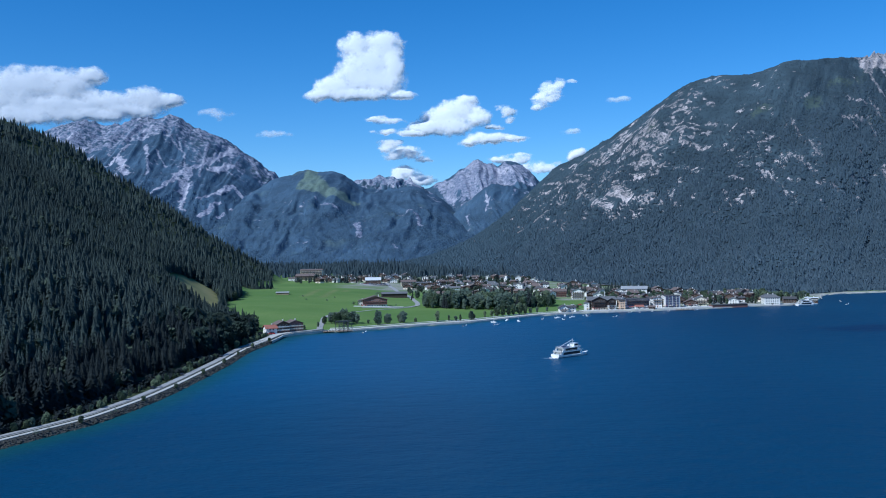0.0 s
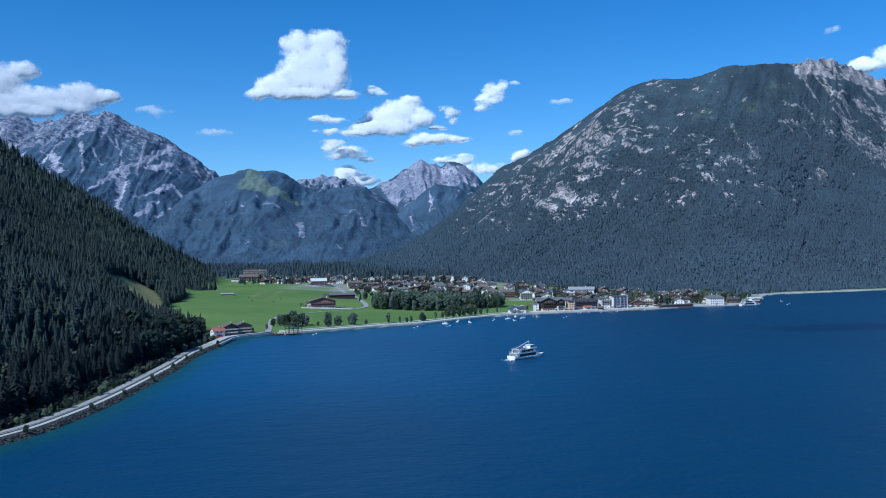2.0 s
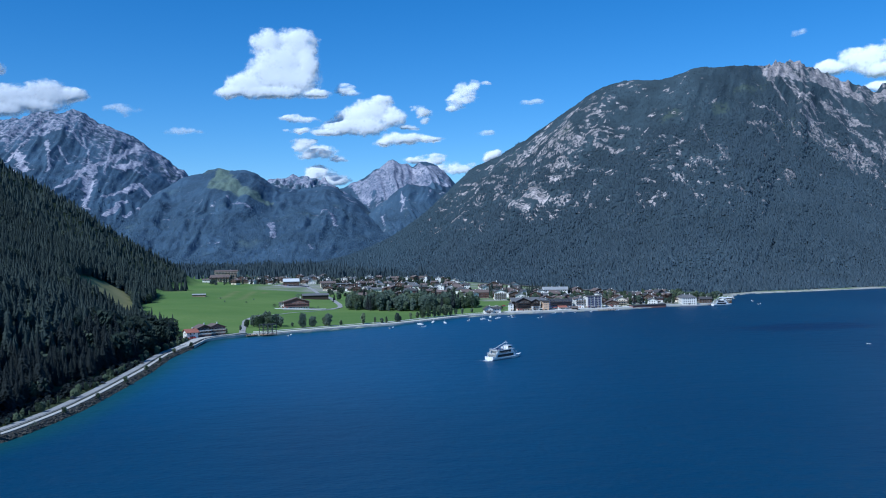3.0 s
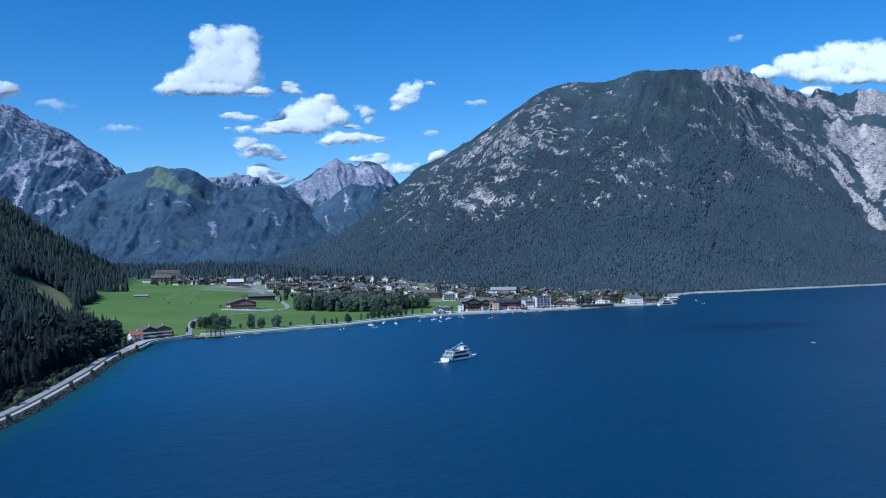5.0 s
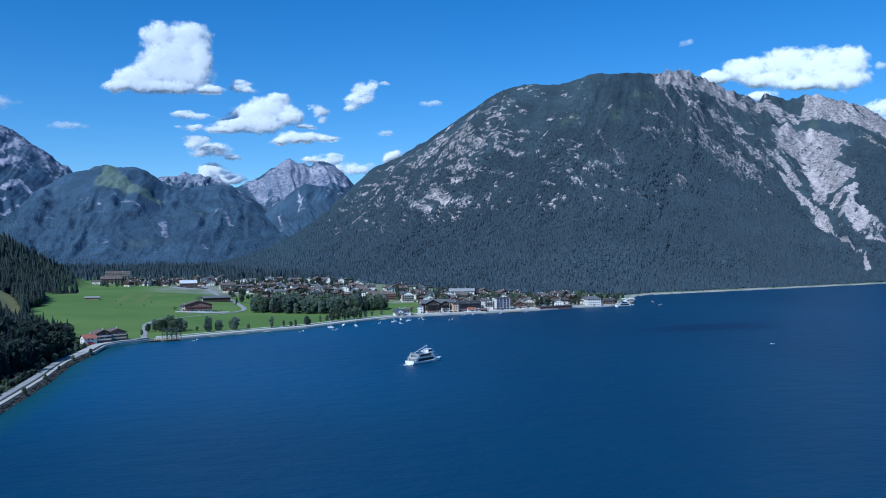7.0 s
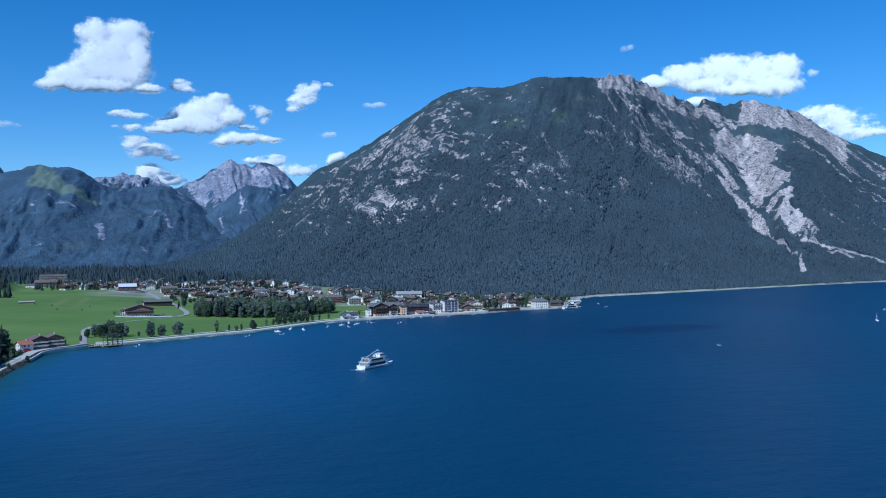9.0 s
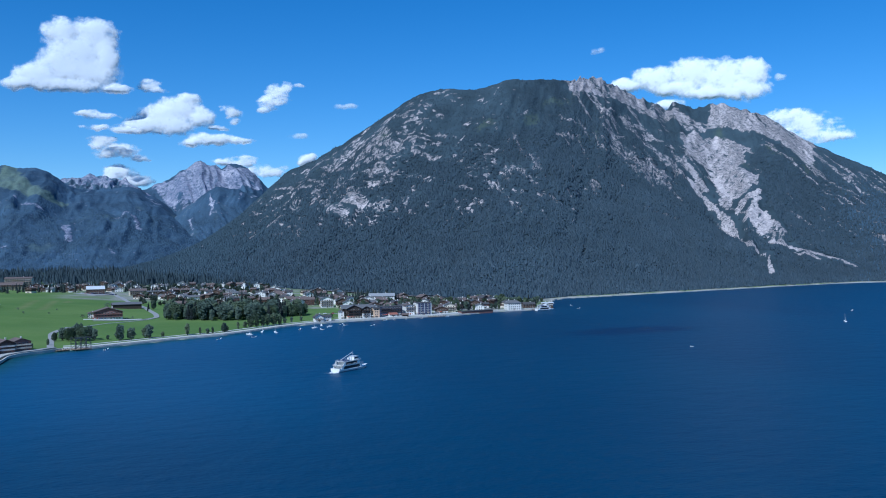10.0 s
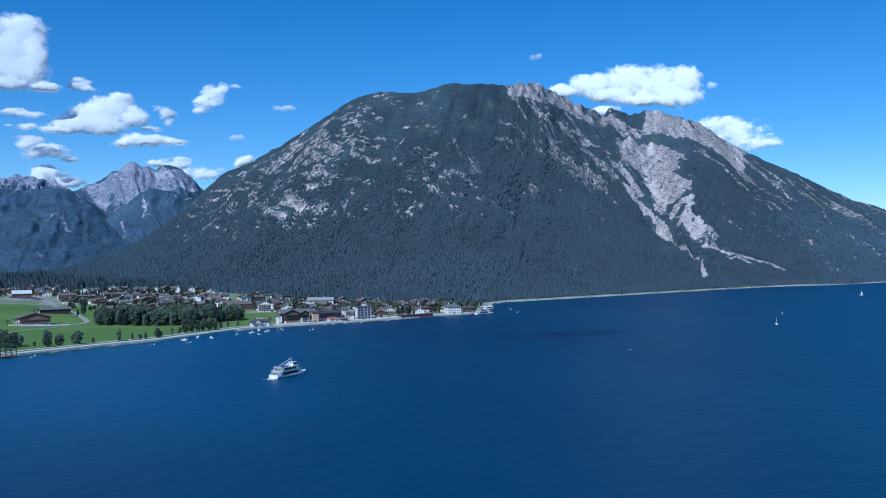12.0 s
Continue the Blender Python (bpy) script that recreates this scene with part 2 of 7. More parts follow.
def water_material():
    m = bpy.data.materials.new("lake_water")
    m.use_nodes = True
    nt = m.node_tree
    b = nt.nodes["Principled BSDF"]
    f, _ = noise_fac(nt, 260.0, 0.35, 0.65, 3.0, (1, 0.4, 1))
    deep = mix_colour(nt, f, (0.0055, 0.034, 0.082), (0.0068, 0.043, 0.096))
    deep = mix_colour(nt, attribute(nt, "shelf"), deep, mix_colour(nt, f, (0.009, 0.058, 0.14), (0.011, 0.069, 0.158)))
    deep = mix_colour(nt, attribute(nt, "dark_patch"), deep, (0.004, 0.02, 0.062))
    nt.links.new(mix_colour(nt, attribute(nt, "shallow"), deep, (0.012, 0.062, 0.066)), b.inputs["Base Color"])
    b.inputs["Roughness"].default_value = 0.42
    b.inputs["IOR"].default_value = 1.333
    _, r1 = noise_fac(nt, 2.6, 0, 1, 4.0, (1, 1.8, 1))
    _, r2 = noise_fac(nt, 22.0, 0, 1, 3.0, (1, 1.6, 1))
    add = nt.nodes.new("ShaderNodeMath")
    add.operation = "MULTIPLY_ADD"
    add.inputs[1].default_value = 4.0
    nt.links.new(r2, add.inputs[0])
    nt.links.new(r1, add.inputs[2])
    bump = node(nt, "ShaderNodeBump", [("Height", add.outputs[0])], Strength=0.8, Distance=0.55)
    nt.links.new(bump.outputs["Normal"], b.inputs["Normal"])
    return m


M_GROUND, M_WATER = ground_material(), water_material()

# ======== ground and lake ========
SHORE = [(-520, -900), (-330, -200), (-225, 150), (-175, 338), (-165.5, 362), (-156, 388), (-151, 418), (-147.8, 446), (-146, 485), (-145.3, 540), (-145.2, 590), (-146.8, 630), (-149, 665), (-145.5, 692), (-143, 722), (-142, 750), (-141, 772), (-133, 790), (-120, 801),
         (-108, 815), (-96, 816), (-62, 837), (-31, 858), (-3, 877), (26, 892), (57, 920), (90, 954), (125, 982), (161, 999), (196, 1008), (232, 1018), (268, 1027), (305, 1035), (347, 1054), (390, 1072), (430, 1079), (467, 1094),
         (505, 1175), (560, 1279), (602, 1309), (859, 1386), (1213, 1499), (1410, 1544),
         (1543, 1540), (1769, 1588), (2400, 1650), (3300, 1500), (3300, 900)]
HILL_FOOT = [(-560, -900), (-370, -200), (-262, 150), (-202, 330), (-182, 400), (-169, 540), (-171, 650), (-186, 720), (-208, 790),
             (-226, 870), (-242, 935), (-256, 1000), (-266, 1080), (-274, 1190), (-300, 1430), (-305, 1750), (-420, 1950), (-900, 2300), (-2600, 3000)]
WOOD_EDGE = [(-560, -900), (-370, -200), (-258, 150), (-193, 330), (-174, 400), (-164, 540), (-163, 690), (-166, 760), (-173, 828), (-188, 870),
             (-222, 925), (-245, 965), (-256, 1030), (-268, 1064), (-258, 1088), (-263, 1140), (-276, 1205), (-300, 1262), (-309, 1305), (-286, 1322), (-262, 1318), (-256, 1345), (-292, 1374), (-312, 1440),
             (-320, 1650), (-335, 1715), (-420, 1950), (-900, 2300), (-2600, 3000)]


def hill_height(x, y):
    d, along = line_distance(x, y, HILL_FOOT)
    d = np.maximum(d, 0)
    bulge = 1 + 0.10 * fbm(x / 170, y / 170, 3)
    return 0.63 * (np.sqrt(d * d + 12**2) - 12) * bulge + 3 * fbm(x / 45, y / 45, 3) * step(20, 120, d)


def ground_height(x, y):
    d, _ = line_distance(x, y, SHORE)
    rise = step(-112, -122, x)
    land = 1.3 - 1.1 * rise + (0.9 + 1.1 * rise) * step(0, 14, d) + 0.022 * np.maximum(d - 20, 0) ** 0.97
    west = step(-20, -230, x) * step(760, 950, y) * step(1750, 1300, y)
    land = land + west * 9 * step(40, 330, d)
    land = np.minimum(land, 40) + 1.1 * fbm(x / 60, y / 60, 3) * step(25, 90, d)
    bed = np.maximum(-14, 0.3 * d - 0.6)
    return np.where(d > 0, land + hill_height(x, y), bed)


def axis(stops):
    """Grid lines: (start, spacing) pairs and a closing stop."""
    out = []
    for (a, h), (b, _) in zip(stops[:-1], stops[1:]):
        out += list(np.arange(a, b, h))
    return np.array(out + [stops[-1][0]])


gx = axis([(-5200, 260), (-1200, 45), (-700, 8), (700, 20), (1300, 60), (2200, 250), (5200, 0)])
gy = axis([(-5000, 260), (-900, 60), (200, 8), (1500, 16), (2300, 45), (3200, 150), (5200, 0)])
X, Y = np.meshgrid(gx, gy)
Z = ground_height(X, Y)
D_SHORE, _ = line_distance(X, Y, SHORE)
D_HILL, _ = line_distance(X, Y, WOOD_EDGE)
CLEARING = [(-324, 1000), (-332, 1075), (-318, 1120), (-290, 1112), (-264, 1030), (-250, 960), (-254, 915), (-276, 940), (-302, 968)]


def inside(x, y, poly):
    """Whether plan points lie in a polygon."""
    hit = np.zeros(np.shape(x), bool)
    for (ax, ay), (bx, by) in zip(poly, poly[1:] + poly[:1]):
        hit ^= ((ay > y) != (by > y)) & (x < (bx - ax) * (y - ay) / (by - ay + 1e-12) + ax)
    return hit


me = mesh_from("ground", np.stack([X, Y, Z], -1).reshape(-1, 3), grid_faces(len(gy), len(gx)), M_GROUND, True)
# Western shore strip gets the dark wood-floor colour.
dark_shore = step(-3, 0, D_SHORE) * step(20, 14, D_SHORE) * step(-120, -130, X)
# Wood-floor colour also darkens the roadside strip, for shadow and brush.
add_values(me, "wood", dark_shore + (1 - dark_shore) * (step(-14, -6, D_HILL) * step(860, 760, Y) + step(-3, 6, D_HILL) * step(760, 860, Y) * (1 - 0.8 * inside(X, Y, CLEARING))))
town = step(146, 172, X) * step(985, 1000, Y) * step(-200, 0, 1500 - Y) * step(1.5, 12, D_SHORE)
town = np.maximum(town, step(1330, 1400, Y + 0.25 * X) * step(2000, 1850, Y) * step(-170, -90, X + 40))
SHORE_MEADOW = [(100, 985), (150, 1000), (156, 1044), (196, 1052), (206, 1090), (194, 1180), (140, 1186)]
add_values(me, "town", (1 - inside(X, Y, SHORE_MEADOW)) * town * (0.35 + 0.65 * step(-0.1, 0.3, fbm(X / 40, Y / 40, 3))) * step(6, -6, D_HILL))
add_values(me, "sand", step(-2, 0.5, D_SHORE) * step(7, 4, D_SHORE) * step(-130, -110, X))
add_values(me, "hay", 0.9 * inside(X, Y, CLEARING) + 0.4 * inside(X, Y, [(-196, 1165), (-158, 1160), (-146, 1330), (-190, 1335)]) * step(-0.2, 0.2, np.sin(X / 2.2)))
add_values(me, "bed", step(0, -3, D_SHORE))
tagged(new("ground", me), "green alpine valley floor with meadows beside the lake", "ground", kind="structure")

# Centre of a ragged patch of darker water colour.
DARK_PATCH = (402, 776)
wx = axis([(-1500, 250), (-500, 12), (760, 100), (1500, 500), (5500, 0)])
wy = axis([(-4000, 400), (0, 14), (1200, 50), (1700, 400), (2500, 0)])
WX, WY = np.meshgrid(wx, wy)
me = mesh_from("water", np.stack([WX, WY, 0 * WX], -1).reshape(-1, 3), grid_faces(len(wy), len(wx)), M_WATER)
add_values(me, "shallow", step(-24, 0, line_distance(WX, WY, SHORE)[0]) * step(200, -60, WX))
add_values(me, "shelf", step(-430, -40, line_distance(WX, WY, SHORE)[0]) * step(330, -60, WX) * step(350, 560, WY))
add_values(me, "dark_patch", 0.9 * step(1.3, 0.5, np.hypot((WX - DARK_PATCH[0]) / 75, (WY - DARK_PATCH[1]) / 34) + 0.5 * fbm(WX / 40, WY / 40, 3)))
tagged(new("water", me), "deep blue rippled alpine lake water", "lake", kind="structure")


# ======== mountains ========
def mountain(name, label, foot, crest, back_reach, mat, nu, nv, power, relief, seed, masks, jag=5.0, back=24, sharp=0.25, carve=(), crag=8.0, block=42.0):
    """A mountain side from its foot line up to its crest line, and its far side behind."""
    F, C = spline(foot, nu), spline(crest, nu)
    v = np.linspace(0, 1, nv)[:, None]
    u = np.linspace(0, 1, nu)[None, :]
    x = F[:, 0] + (C[:, 0] - F[:, 0]) * v
    y = F[:, 1] + (C[:, 1] - F[:, 1]) * v
    zf = F[:, 2]
    z = zf + (C[:, 2] - zf) * v ** power
    run = np.r_[0, np.cumsum(np.hypot(np.diff(F[:, 0] + C[:, 0]), np.diff(F[:, 1] + C[:, 1])) / 2)][None, :]
    warp = 60 * fbm(run / 260 + seed + 0 * v, v * 3 + seed, 3)
    gully = fbm((run + warp) / (relief * 3.2) + seed, v * 1.3 + seed * 2, 5, ridged=True)
    fine = fbm((run + 1.4 * warp) / (relief * 0.75) + seed, v * 2.6 + seed, 4, ridged=True)
    rough = fbm((run + warp) / (relief * 0.8) + seed * 3, v * 9 + seed, 4)
    shape = step(0, 0.25, v) * (1 - 0.85 * step(0.86, 1, v))
    z = z + relief * shape * (1.1 * (gully - 0.55) + sharp * (fine - 0.55) + 0.22 * rough) * (C[:, 2] / C[:, 2].max())
    z = z + jag * step(0.84, 1, v) * (1 + 2.4 * step(1230, 1330, C[:, 0]) * step(2110, 2020, C[:, 0])) * (1.7 * fbm(run / (75 - 30 * (jag < 10)) + seed, v * 11 + seed, 5, ridged=True) - 0.95 + 0.5 * fbm(run / 22 + seed, v * 30, 3))
    for u0, v0, u1, v1, wide, depth in carve:
        ax, ay, bx_, by_ = u0 * 3900, v0 * 1350, u1 * 3900, v1 * 1350
        px_, py_ = u * 3900 - ax, v * 1350 - ay
        t_ = np.clip((px_ * (bx_ - ax) + py_ * (by_ - ay)) / ((bx_ - ax) ** 2 + (by_ - ay) ** 2), 0, 1)
        z = z - depth * np.exp(-((px_ - t_ * (bx_ - ax)) ** 2 + (py_ - t_ * (by_ - ay)) ** 2) / wide ** 2)
    rock, grass, bright = masks(u + 0 * v, v + 0 * u, x, y, z)
    reach = np.hypot(C[:, 0] - F[:, 0], C[:, 1] - F[:, 1]).mean()
    z = z + crag * shape * np.clip(rock + 0.25, 0, 1) * (2.0 * fbm((run + 0.3 * warp) / block + seed, v * reach / (block * 1.5) + seed, 5, ridged=True) - 1.1)
    away = np.stack([C[:, 0] - F[:, 0], C[:, 1] - F[:, 1]], -1)
    away /= np.linalg.norm(away, axis=1)[:, None]
    w = np.linspace(0, 1, back + 1)[1:, None]
    bx, by = C[:, 0] + away[:, 0] * w * back_reach, C[:, 1] + away[:, 1] * w * back_reach
    bz = z[-1] * (1 - w) ** 1.3 - 30 * w + 0.3 * relief * (fbm(bx / relief / 2, by / relief / 2, 4)) * step(0, 0.15, w)
    gx_, gy_, gz_ = np.vstack([x, bx]), np.vstack([y, by]), np.vstack([z, bz])
    me = mesh_from(name, np.stack([gx_, gy_, gz_], -1).reshape(-1, 3), grid_faces(nv + back, nu), mat, True)
    pad = np.zeros((back, nu))
    add_values(me, "rock", np.vstack([rock, pad + rock[-1]]))
    add_values(me, "grass", np.vstack([grass, pad]))
    grain_ = fbm((run + 0.5 * warp) / 16 + seed, v * 9, 4)
    streak = fbm((run + 0.5 * warp + 500 * v) / 11 + seed, v * 6, 4)
    tone = np.clip(0.5 + (2.0 if seed < 2 else 1.2) * (0.55 - fine) + 0.6 * grain_ + 0.8 * streak + 0.5 * (0.5 - gully) - 0.28 + 0.68 * bright, 0, 1)
    add_values(me, "tone", np.vstack([tone, pad + 0.5]))
    tagged(new(name, me), label, "mountain", kind="structure")
    clear = bright.copy()
    for a in range(-3, 4):
        for b in range(-2, 3):
            clear = np.maximum(clear, np.roll(np.roll(bright, a, 0), b, 1) * (0.95 if a > 0 else 1.0))
    return x, y, z, np.maximum(rock, 1.2 * step(0.25, 0.6, clear)), grass


def streaks(u, v, segments, length, height, ragged, seed):
    """1 inside the given strips of the slope (u0, v0, u1, v1, metres wide), with ragged edges."""
    p, q = u * length, v * height
    wob = fbm(p / ragged + seed, q / ragged, 4)
    wob2 = fbm(p / (ragged * 0.3) + seed, q / (ragged * 0.45) + 5, 4)
    out = np.zeros_like(u)
    for u0, v0, u1, v1, wide in segments:
        ax, ay, bx, by = u0 * length, v0 * height, u1 * length, v1 * height
        dx, dy = bx - ax, by - ay
        t = np.clip(((p - ax) * dx + (q - ay) * dy) / max(dx * dx + dy * dy, 1), 0, 1)
        d = np.hypot(p - ax - t * dx, q - ay - t * dy)
        edge = wide * (0.62 + 0.55 * wob + 0.5 * wob2)
        out = np.maximum(out, step(4, -4, d - edge))
    return out


def patch(u, v, outline, length, height, ragged, seed):
    """1 inside an outline on the slope, with ragged edges."""
    p, q = u * length, v * height
    line = [(a * length, (b if b < 0.955 else 1.06) * height) for a, b in outline]
    d = np.abs(line_distance(p, q, line + line[:1])[0]) * np.where(inside(p, q, line), 1, -1)
    wob = fbm(p / ragged + seed, q / ragged, 4) + 0.6 * fbm(p / (ragged * 0.3) + seed, q / (ragged * 0.4), 3)
    return step(-5, 5, d + 0.35 * ragged * wob)


MAIN_CHUTE = [
    (0.615, 0.707, 0.631, 0.623, 18), (0.618, 0.628, 0.629, 0.582, 19), (0.629, 0.582, 0.64, 0.498, 21), (0.64, 0.498, 0.649, 0.439, 21), (0.649, 0.439, 0.653, 0.272, 15), (0.653, 0.272, 0.665, 0.188, 14),
    (0.665, 0.188, 0.665, 0.138, 13), (0.654, 0.49, 0.678, 0.552, 17), (0.66, 0.448, 0.676, 0.519, 17), (0.653, 0.506, 0.668, 0.54, 13), (0.687, 0.289, 0.703, 0.251, 17), (0.703, 0.251, 0.721, 0.218, 14),
    (0.721, 0.218, 0.736, 0.18, 11), (0.736, 0.18, 0.743, 0.138, 11), (0.692, 0.247, 0.715, 0.205, 9), (0.679, 0.318, 0.687, 0.289, 14)]
MAIN_BASIN = [
    (0.615, 0.824), (0.629, 0.879), (0.64, 0.862), (0.649, 0.883), (0.662, 0.858), (0.681, 0.816),
    (0.673, 0.774), (0.674, 0.724), (0.662, 0.69), (0.682, 0.657), (0.679, 0.594), (0.665, 0.556),
    (0.653, 0.552), (0.646, 0.515), (0.642, 0.556), (0.64, 0.649), (0.632, 0.724), (0.623, 0.728),
    (0.618, 0.766)]
MAIN_LOWER_BASIN = [
    (0.662, 0.448), (0.673, 0.49), (0.682, 0.473), (0.684, 0.423), (0.693, 0.385), (0.693, 0.347),
    (0.687, 0.31), (0.692, 0.293), (0.681, 0.272), (0.671, 0.339), (0.664, 0.385)]
MAIN_CREST_ROCK = [
    (0.432, 0.967), (0.449, 0.992), (0.49, 0.975), (0.505, 0.964), (0.523, 0.948), (0.549, 0.967),
    (0.567, 0.967), (0.576, 0.954), (0.595, 0.979), (0.612, 0.909), (0.617, 0.882), (0.599, 0.922),
    (0.577, 0.918), (0.559, 0.934), (0.537, 0.926), (0.51, 0.912), (0.484, 0.925), (0.454, 0.938)]
MAIN_SUMMIT_ROCK = [
    (0.651, 0.971), (0.665, 0.992), (0.679, 0.971), (0.698, 0.987), (0.718, 0.996), (0.736, 0.996),
    (0.75, 0.992), (0.759, 0.975), (0.748, 0.891), (0.745, 0.82), (0.739, 0.799), (0.731, 0.833),
    (0.718, 0.858), (0.7, 0.874), (0.678, 0.883), (0.659, 0.9), (0.643, 0.895), (0.621, 0.87),
    (0.61, 0.887), (0.609, 0.958), (0.624, 0.933), (0.645, 0.916)]
MAIN_RIDGE_ROCK = [
    (0.449, 0.82, 0.471, 0.757, 11), (0.468, 0.774, 0.495, 0.745, 16), (0.451, 0.732, 0.473, 0.703, 17), (0.504, 0.736, 0.516, 0.653, 9), (0.51, 0.824, 0.54, 0.854, 15), (0.518, 0.736, 0.549, 0.757, 21),
    (0.552, 0.87, 0.573, 0.816, 29), (0.556, 0.715, 0.559, 0.619, 7), (0.559, 0.623, 0.585, 0.615, 7), (0.515, 0.577, 0.545, 0.515, 13), (0.603, 0.703, 0.609, 0.632, 12), (0.603, 0.569, 0.615, 0.548, 7),
    (0.582, 0.485, 0.588, 0.46, 6), (0.592, 0.439, 0.595, 0.423, 10), (0.577, 0.381, 0.582, 0.377, 8), (0.512, 0.661, 0.526, 0.628, 11), (0.577, 0.895, 0.592, 0.845, 11), (0.585, 0.636, 0.593, 0.59, 7)]
MAIN_EAST_ROCK = [
    (0.695, 0.824, 0.721, 0.787, 13), (0.739, 0.711, 0.748, 0.699, 7), (0.751, 0.69, 0.772, 0.64, 12), (0.781, 0.87, 0.784, 0.849, 13), (0.776, 0.82, 0.787, 0.749, 10), (0.798, 0.904, 0.822, 0.929, 8),
    (0.814, 0.895, 0.822, 0.828, 13), (0.82, 0.741, 0.822, 0.623, 15), (0.842, 0.874, 0.862, 0.854, 10), (0.862, 0.854, 0.873, 0.774, 15), (0.836, 0.577, 0.84, 0.485, 19), (0.825, 0.389, 0.823, 0.134, 13),
    (0.854, 0.46, 0.859, 0.343, 16), (0.682, 0.0, 0.753, 0.0, 5)]
MAIN_EAST_LOOSE = [
    (0.781, 0.134, 0.82, 0.0, 25), (0.781, 0.427, 0.782, 0.364, 20), (0.714, 0.406, 0.739, 0.427, 17), (0.698, 0.326, 0.714, 0.293, 14), (0.751, 0.51, 0.764, 0.377, 20), (0.782, 0.331, 0.787, 0.184, 19)]
MAIN_FACE_ROCK = [
    (0.388, 0.653, 0.408, 0.615, 18), (0.405, 0.569, 0.423, 0.477, 11), (0.426, 0.452, 0.446, 0.368, 13), (0.446, 0.368, 0.459, 0.326, 7), (0.438, 0.577, 0.454, 0.49, 8), (0.485, 0.448, 0.493, 0.343, 11),
    (0.477, 0.305, 0.496, 0.205, 5), (0.462, 0.372, 0.473, 0.318, 7), (0.429, 0.485, 0.457, 0.448, 13), (0.363, 0.946, 0.365, 0.992, 7), (0.404, 0.808, 0.407, 0.833, 9), (0.38, 0.774, 0.385, 0.766, 8),
    (0.501, 0.502, 0.512, 0.477, 12)]
MAIN_CLIFFS = [
    (0.294, 0.812, 0.3, 0.858, 17), (0.3, 0.849, 0.304, 0.879, 13), (0.283, 0.732, 0.299, 0.774, 24), (0.235, 0.849, 0.283, 0.732, 21), (0.322, 0.745, 0.343, 0.782, 25), (0.311, 0.908, 0.319, 0.891, 14),
    (0.285, 0.649, 0.311, 0.653, 12), (0.324, 0.615, 0.338, 0.544, 12), (0.33, 0.531, 0.349, 0.448, 15), (0.282, 0.523, 0.296, 0.506, 20), (0.264, 0.506, 0.29, 0.46, 16), (0.246, 0.519, 0.261, 0.494, 12),
    (0.304, 0.502, 0.318, 0.464, 10), (0.315, 0.816, 0.318, 0.841, 11)]
MAIN_PATCHES = [
    (0.202, 0.46, 0.205, 0.506, 8), (0.238, 0.423, 0.261, 0.343, 14), (0.188, 0.741, 0.211, 0.611, 11), (0.213, 0.661, 0.208, 0.703, 9), (0.158, 0.741, 0.161, 0.753, 9), (0.211, 0.736, 0.216, 0.808, 11),
    (0.224, 0.485, 0.233, 0.46, 8), (0.172, 0.854, 0.185, 0.791, 12), (0.238, 0.686, 0.261, 0.644, 11), (0.351, 0.586, 0.366, 0.556, 12), (0.291, 0.594, 0.304, 0.573, 12), (0.352, 0.736, 0.354, 0.778, 10)]
FAR_SCREE = [
    (0.568, 0.477, 0.589, 0.583, 21), (0.589, 0.583, 0.604, 0.693, 17), (0.604, 0.693, 0.635, 0.774, 27), (0.635, 0.774, 0.668, 0.95, 34), (0.589, 0.648, 0.613, 0.598, 18), (0.609, 0.693, 0.621, 0.558, 32),
    (0.621, 0.558, 0.632, 0.447, 22), (0.632, 0.447, 0.644, 0.427, 17), (0.647, 0.729, 0.68, 0.814, 47), (0.687, 0.588, 0.702, 0.673, 44), (0.649, 0.528, 0.68, 0.583, 22), (0.675, 0.407, 0.695, 0.528, 29),
    (0.704, 0.688, 0.735, 0.633, 27), (0.709, 0.427, 0.716, 0.462, 21), (0.726, 0.508, 0.737, 0.497, 17)]
FAR_GULLY = [
    (0.539, 0.879, 0.587, 0.804, 12), (0.587, 0.804, 0.601, 0.709, 12), (0.513, 0.784, 0.544, 0.623, 12), (0.537, 0.759, 0.566, 0.693, 9), (0.621, 0.905, 0.632, 0.673, 13), (0.558, 0.894, 0.573, 0.834, 10),
    (0.48, 0.799, 0.463, 0.658, 14), (0.48, 0.709, 0.504, 0.618, 36), (0.418, 0.759, 0.432, 0.648, 23), (0.487, 0.603, 0.53, 0.487, 22), (0.356, 0.789, 0.372, 0.879, 32), (0.389, 0.749, 0.394, 0.814, 22),
    (0.706, 0.98, 0.742, 0.864, 16), (0.74, 0.985, 0.768, 0.925, 16)]
FAR_CREST = [
    (0.279, 0.98), (0.339, 0.99), (0.377, 0.975), (0.484, 0.99), (0.544, 0.995), (0.566, 0.955),
    (0.542, 0.869), (0.499, 0.829), (0.451, 0.794), (0.379, 0.794), (0.334, 0.819)]
PEAK_ROCK = [
    (0.271, 0.966), (0.357, 0.953), (0.461, 0.973), (0.517, 0.98), (0.591, 0.953), (0.691, 0.973),
    (0.691, 0.826), (0.572, 0.711), (0.506, 0.718), (0.454, 0.617), (0.375, 0.55), (0.338, 0.631),
    (0.305, 0.859)]
PEAK_SCREE = [
    (0.572, 0.906, 0.632, 0.779, 29), (0.632, 0.779, 0.673, 0.819, 16), (0.502, 0.671, 0.468, 0.577, 12), (0.468, 0.577, 0.465, 0.436, 15), (0.424, 0.443, 0.42, 0.336, 11)]
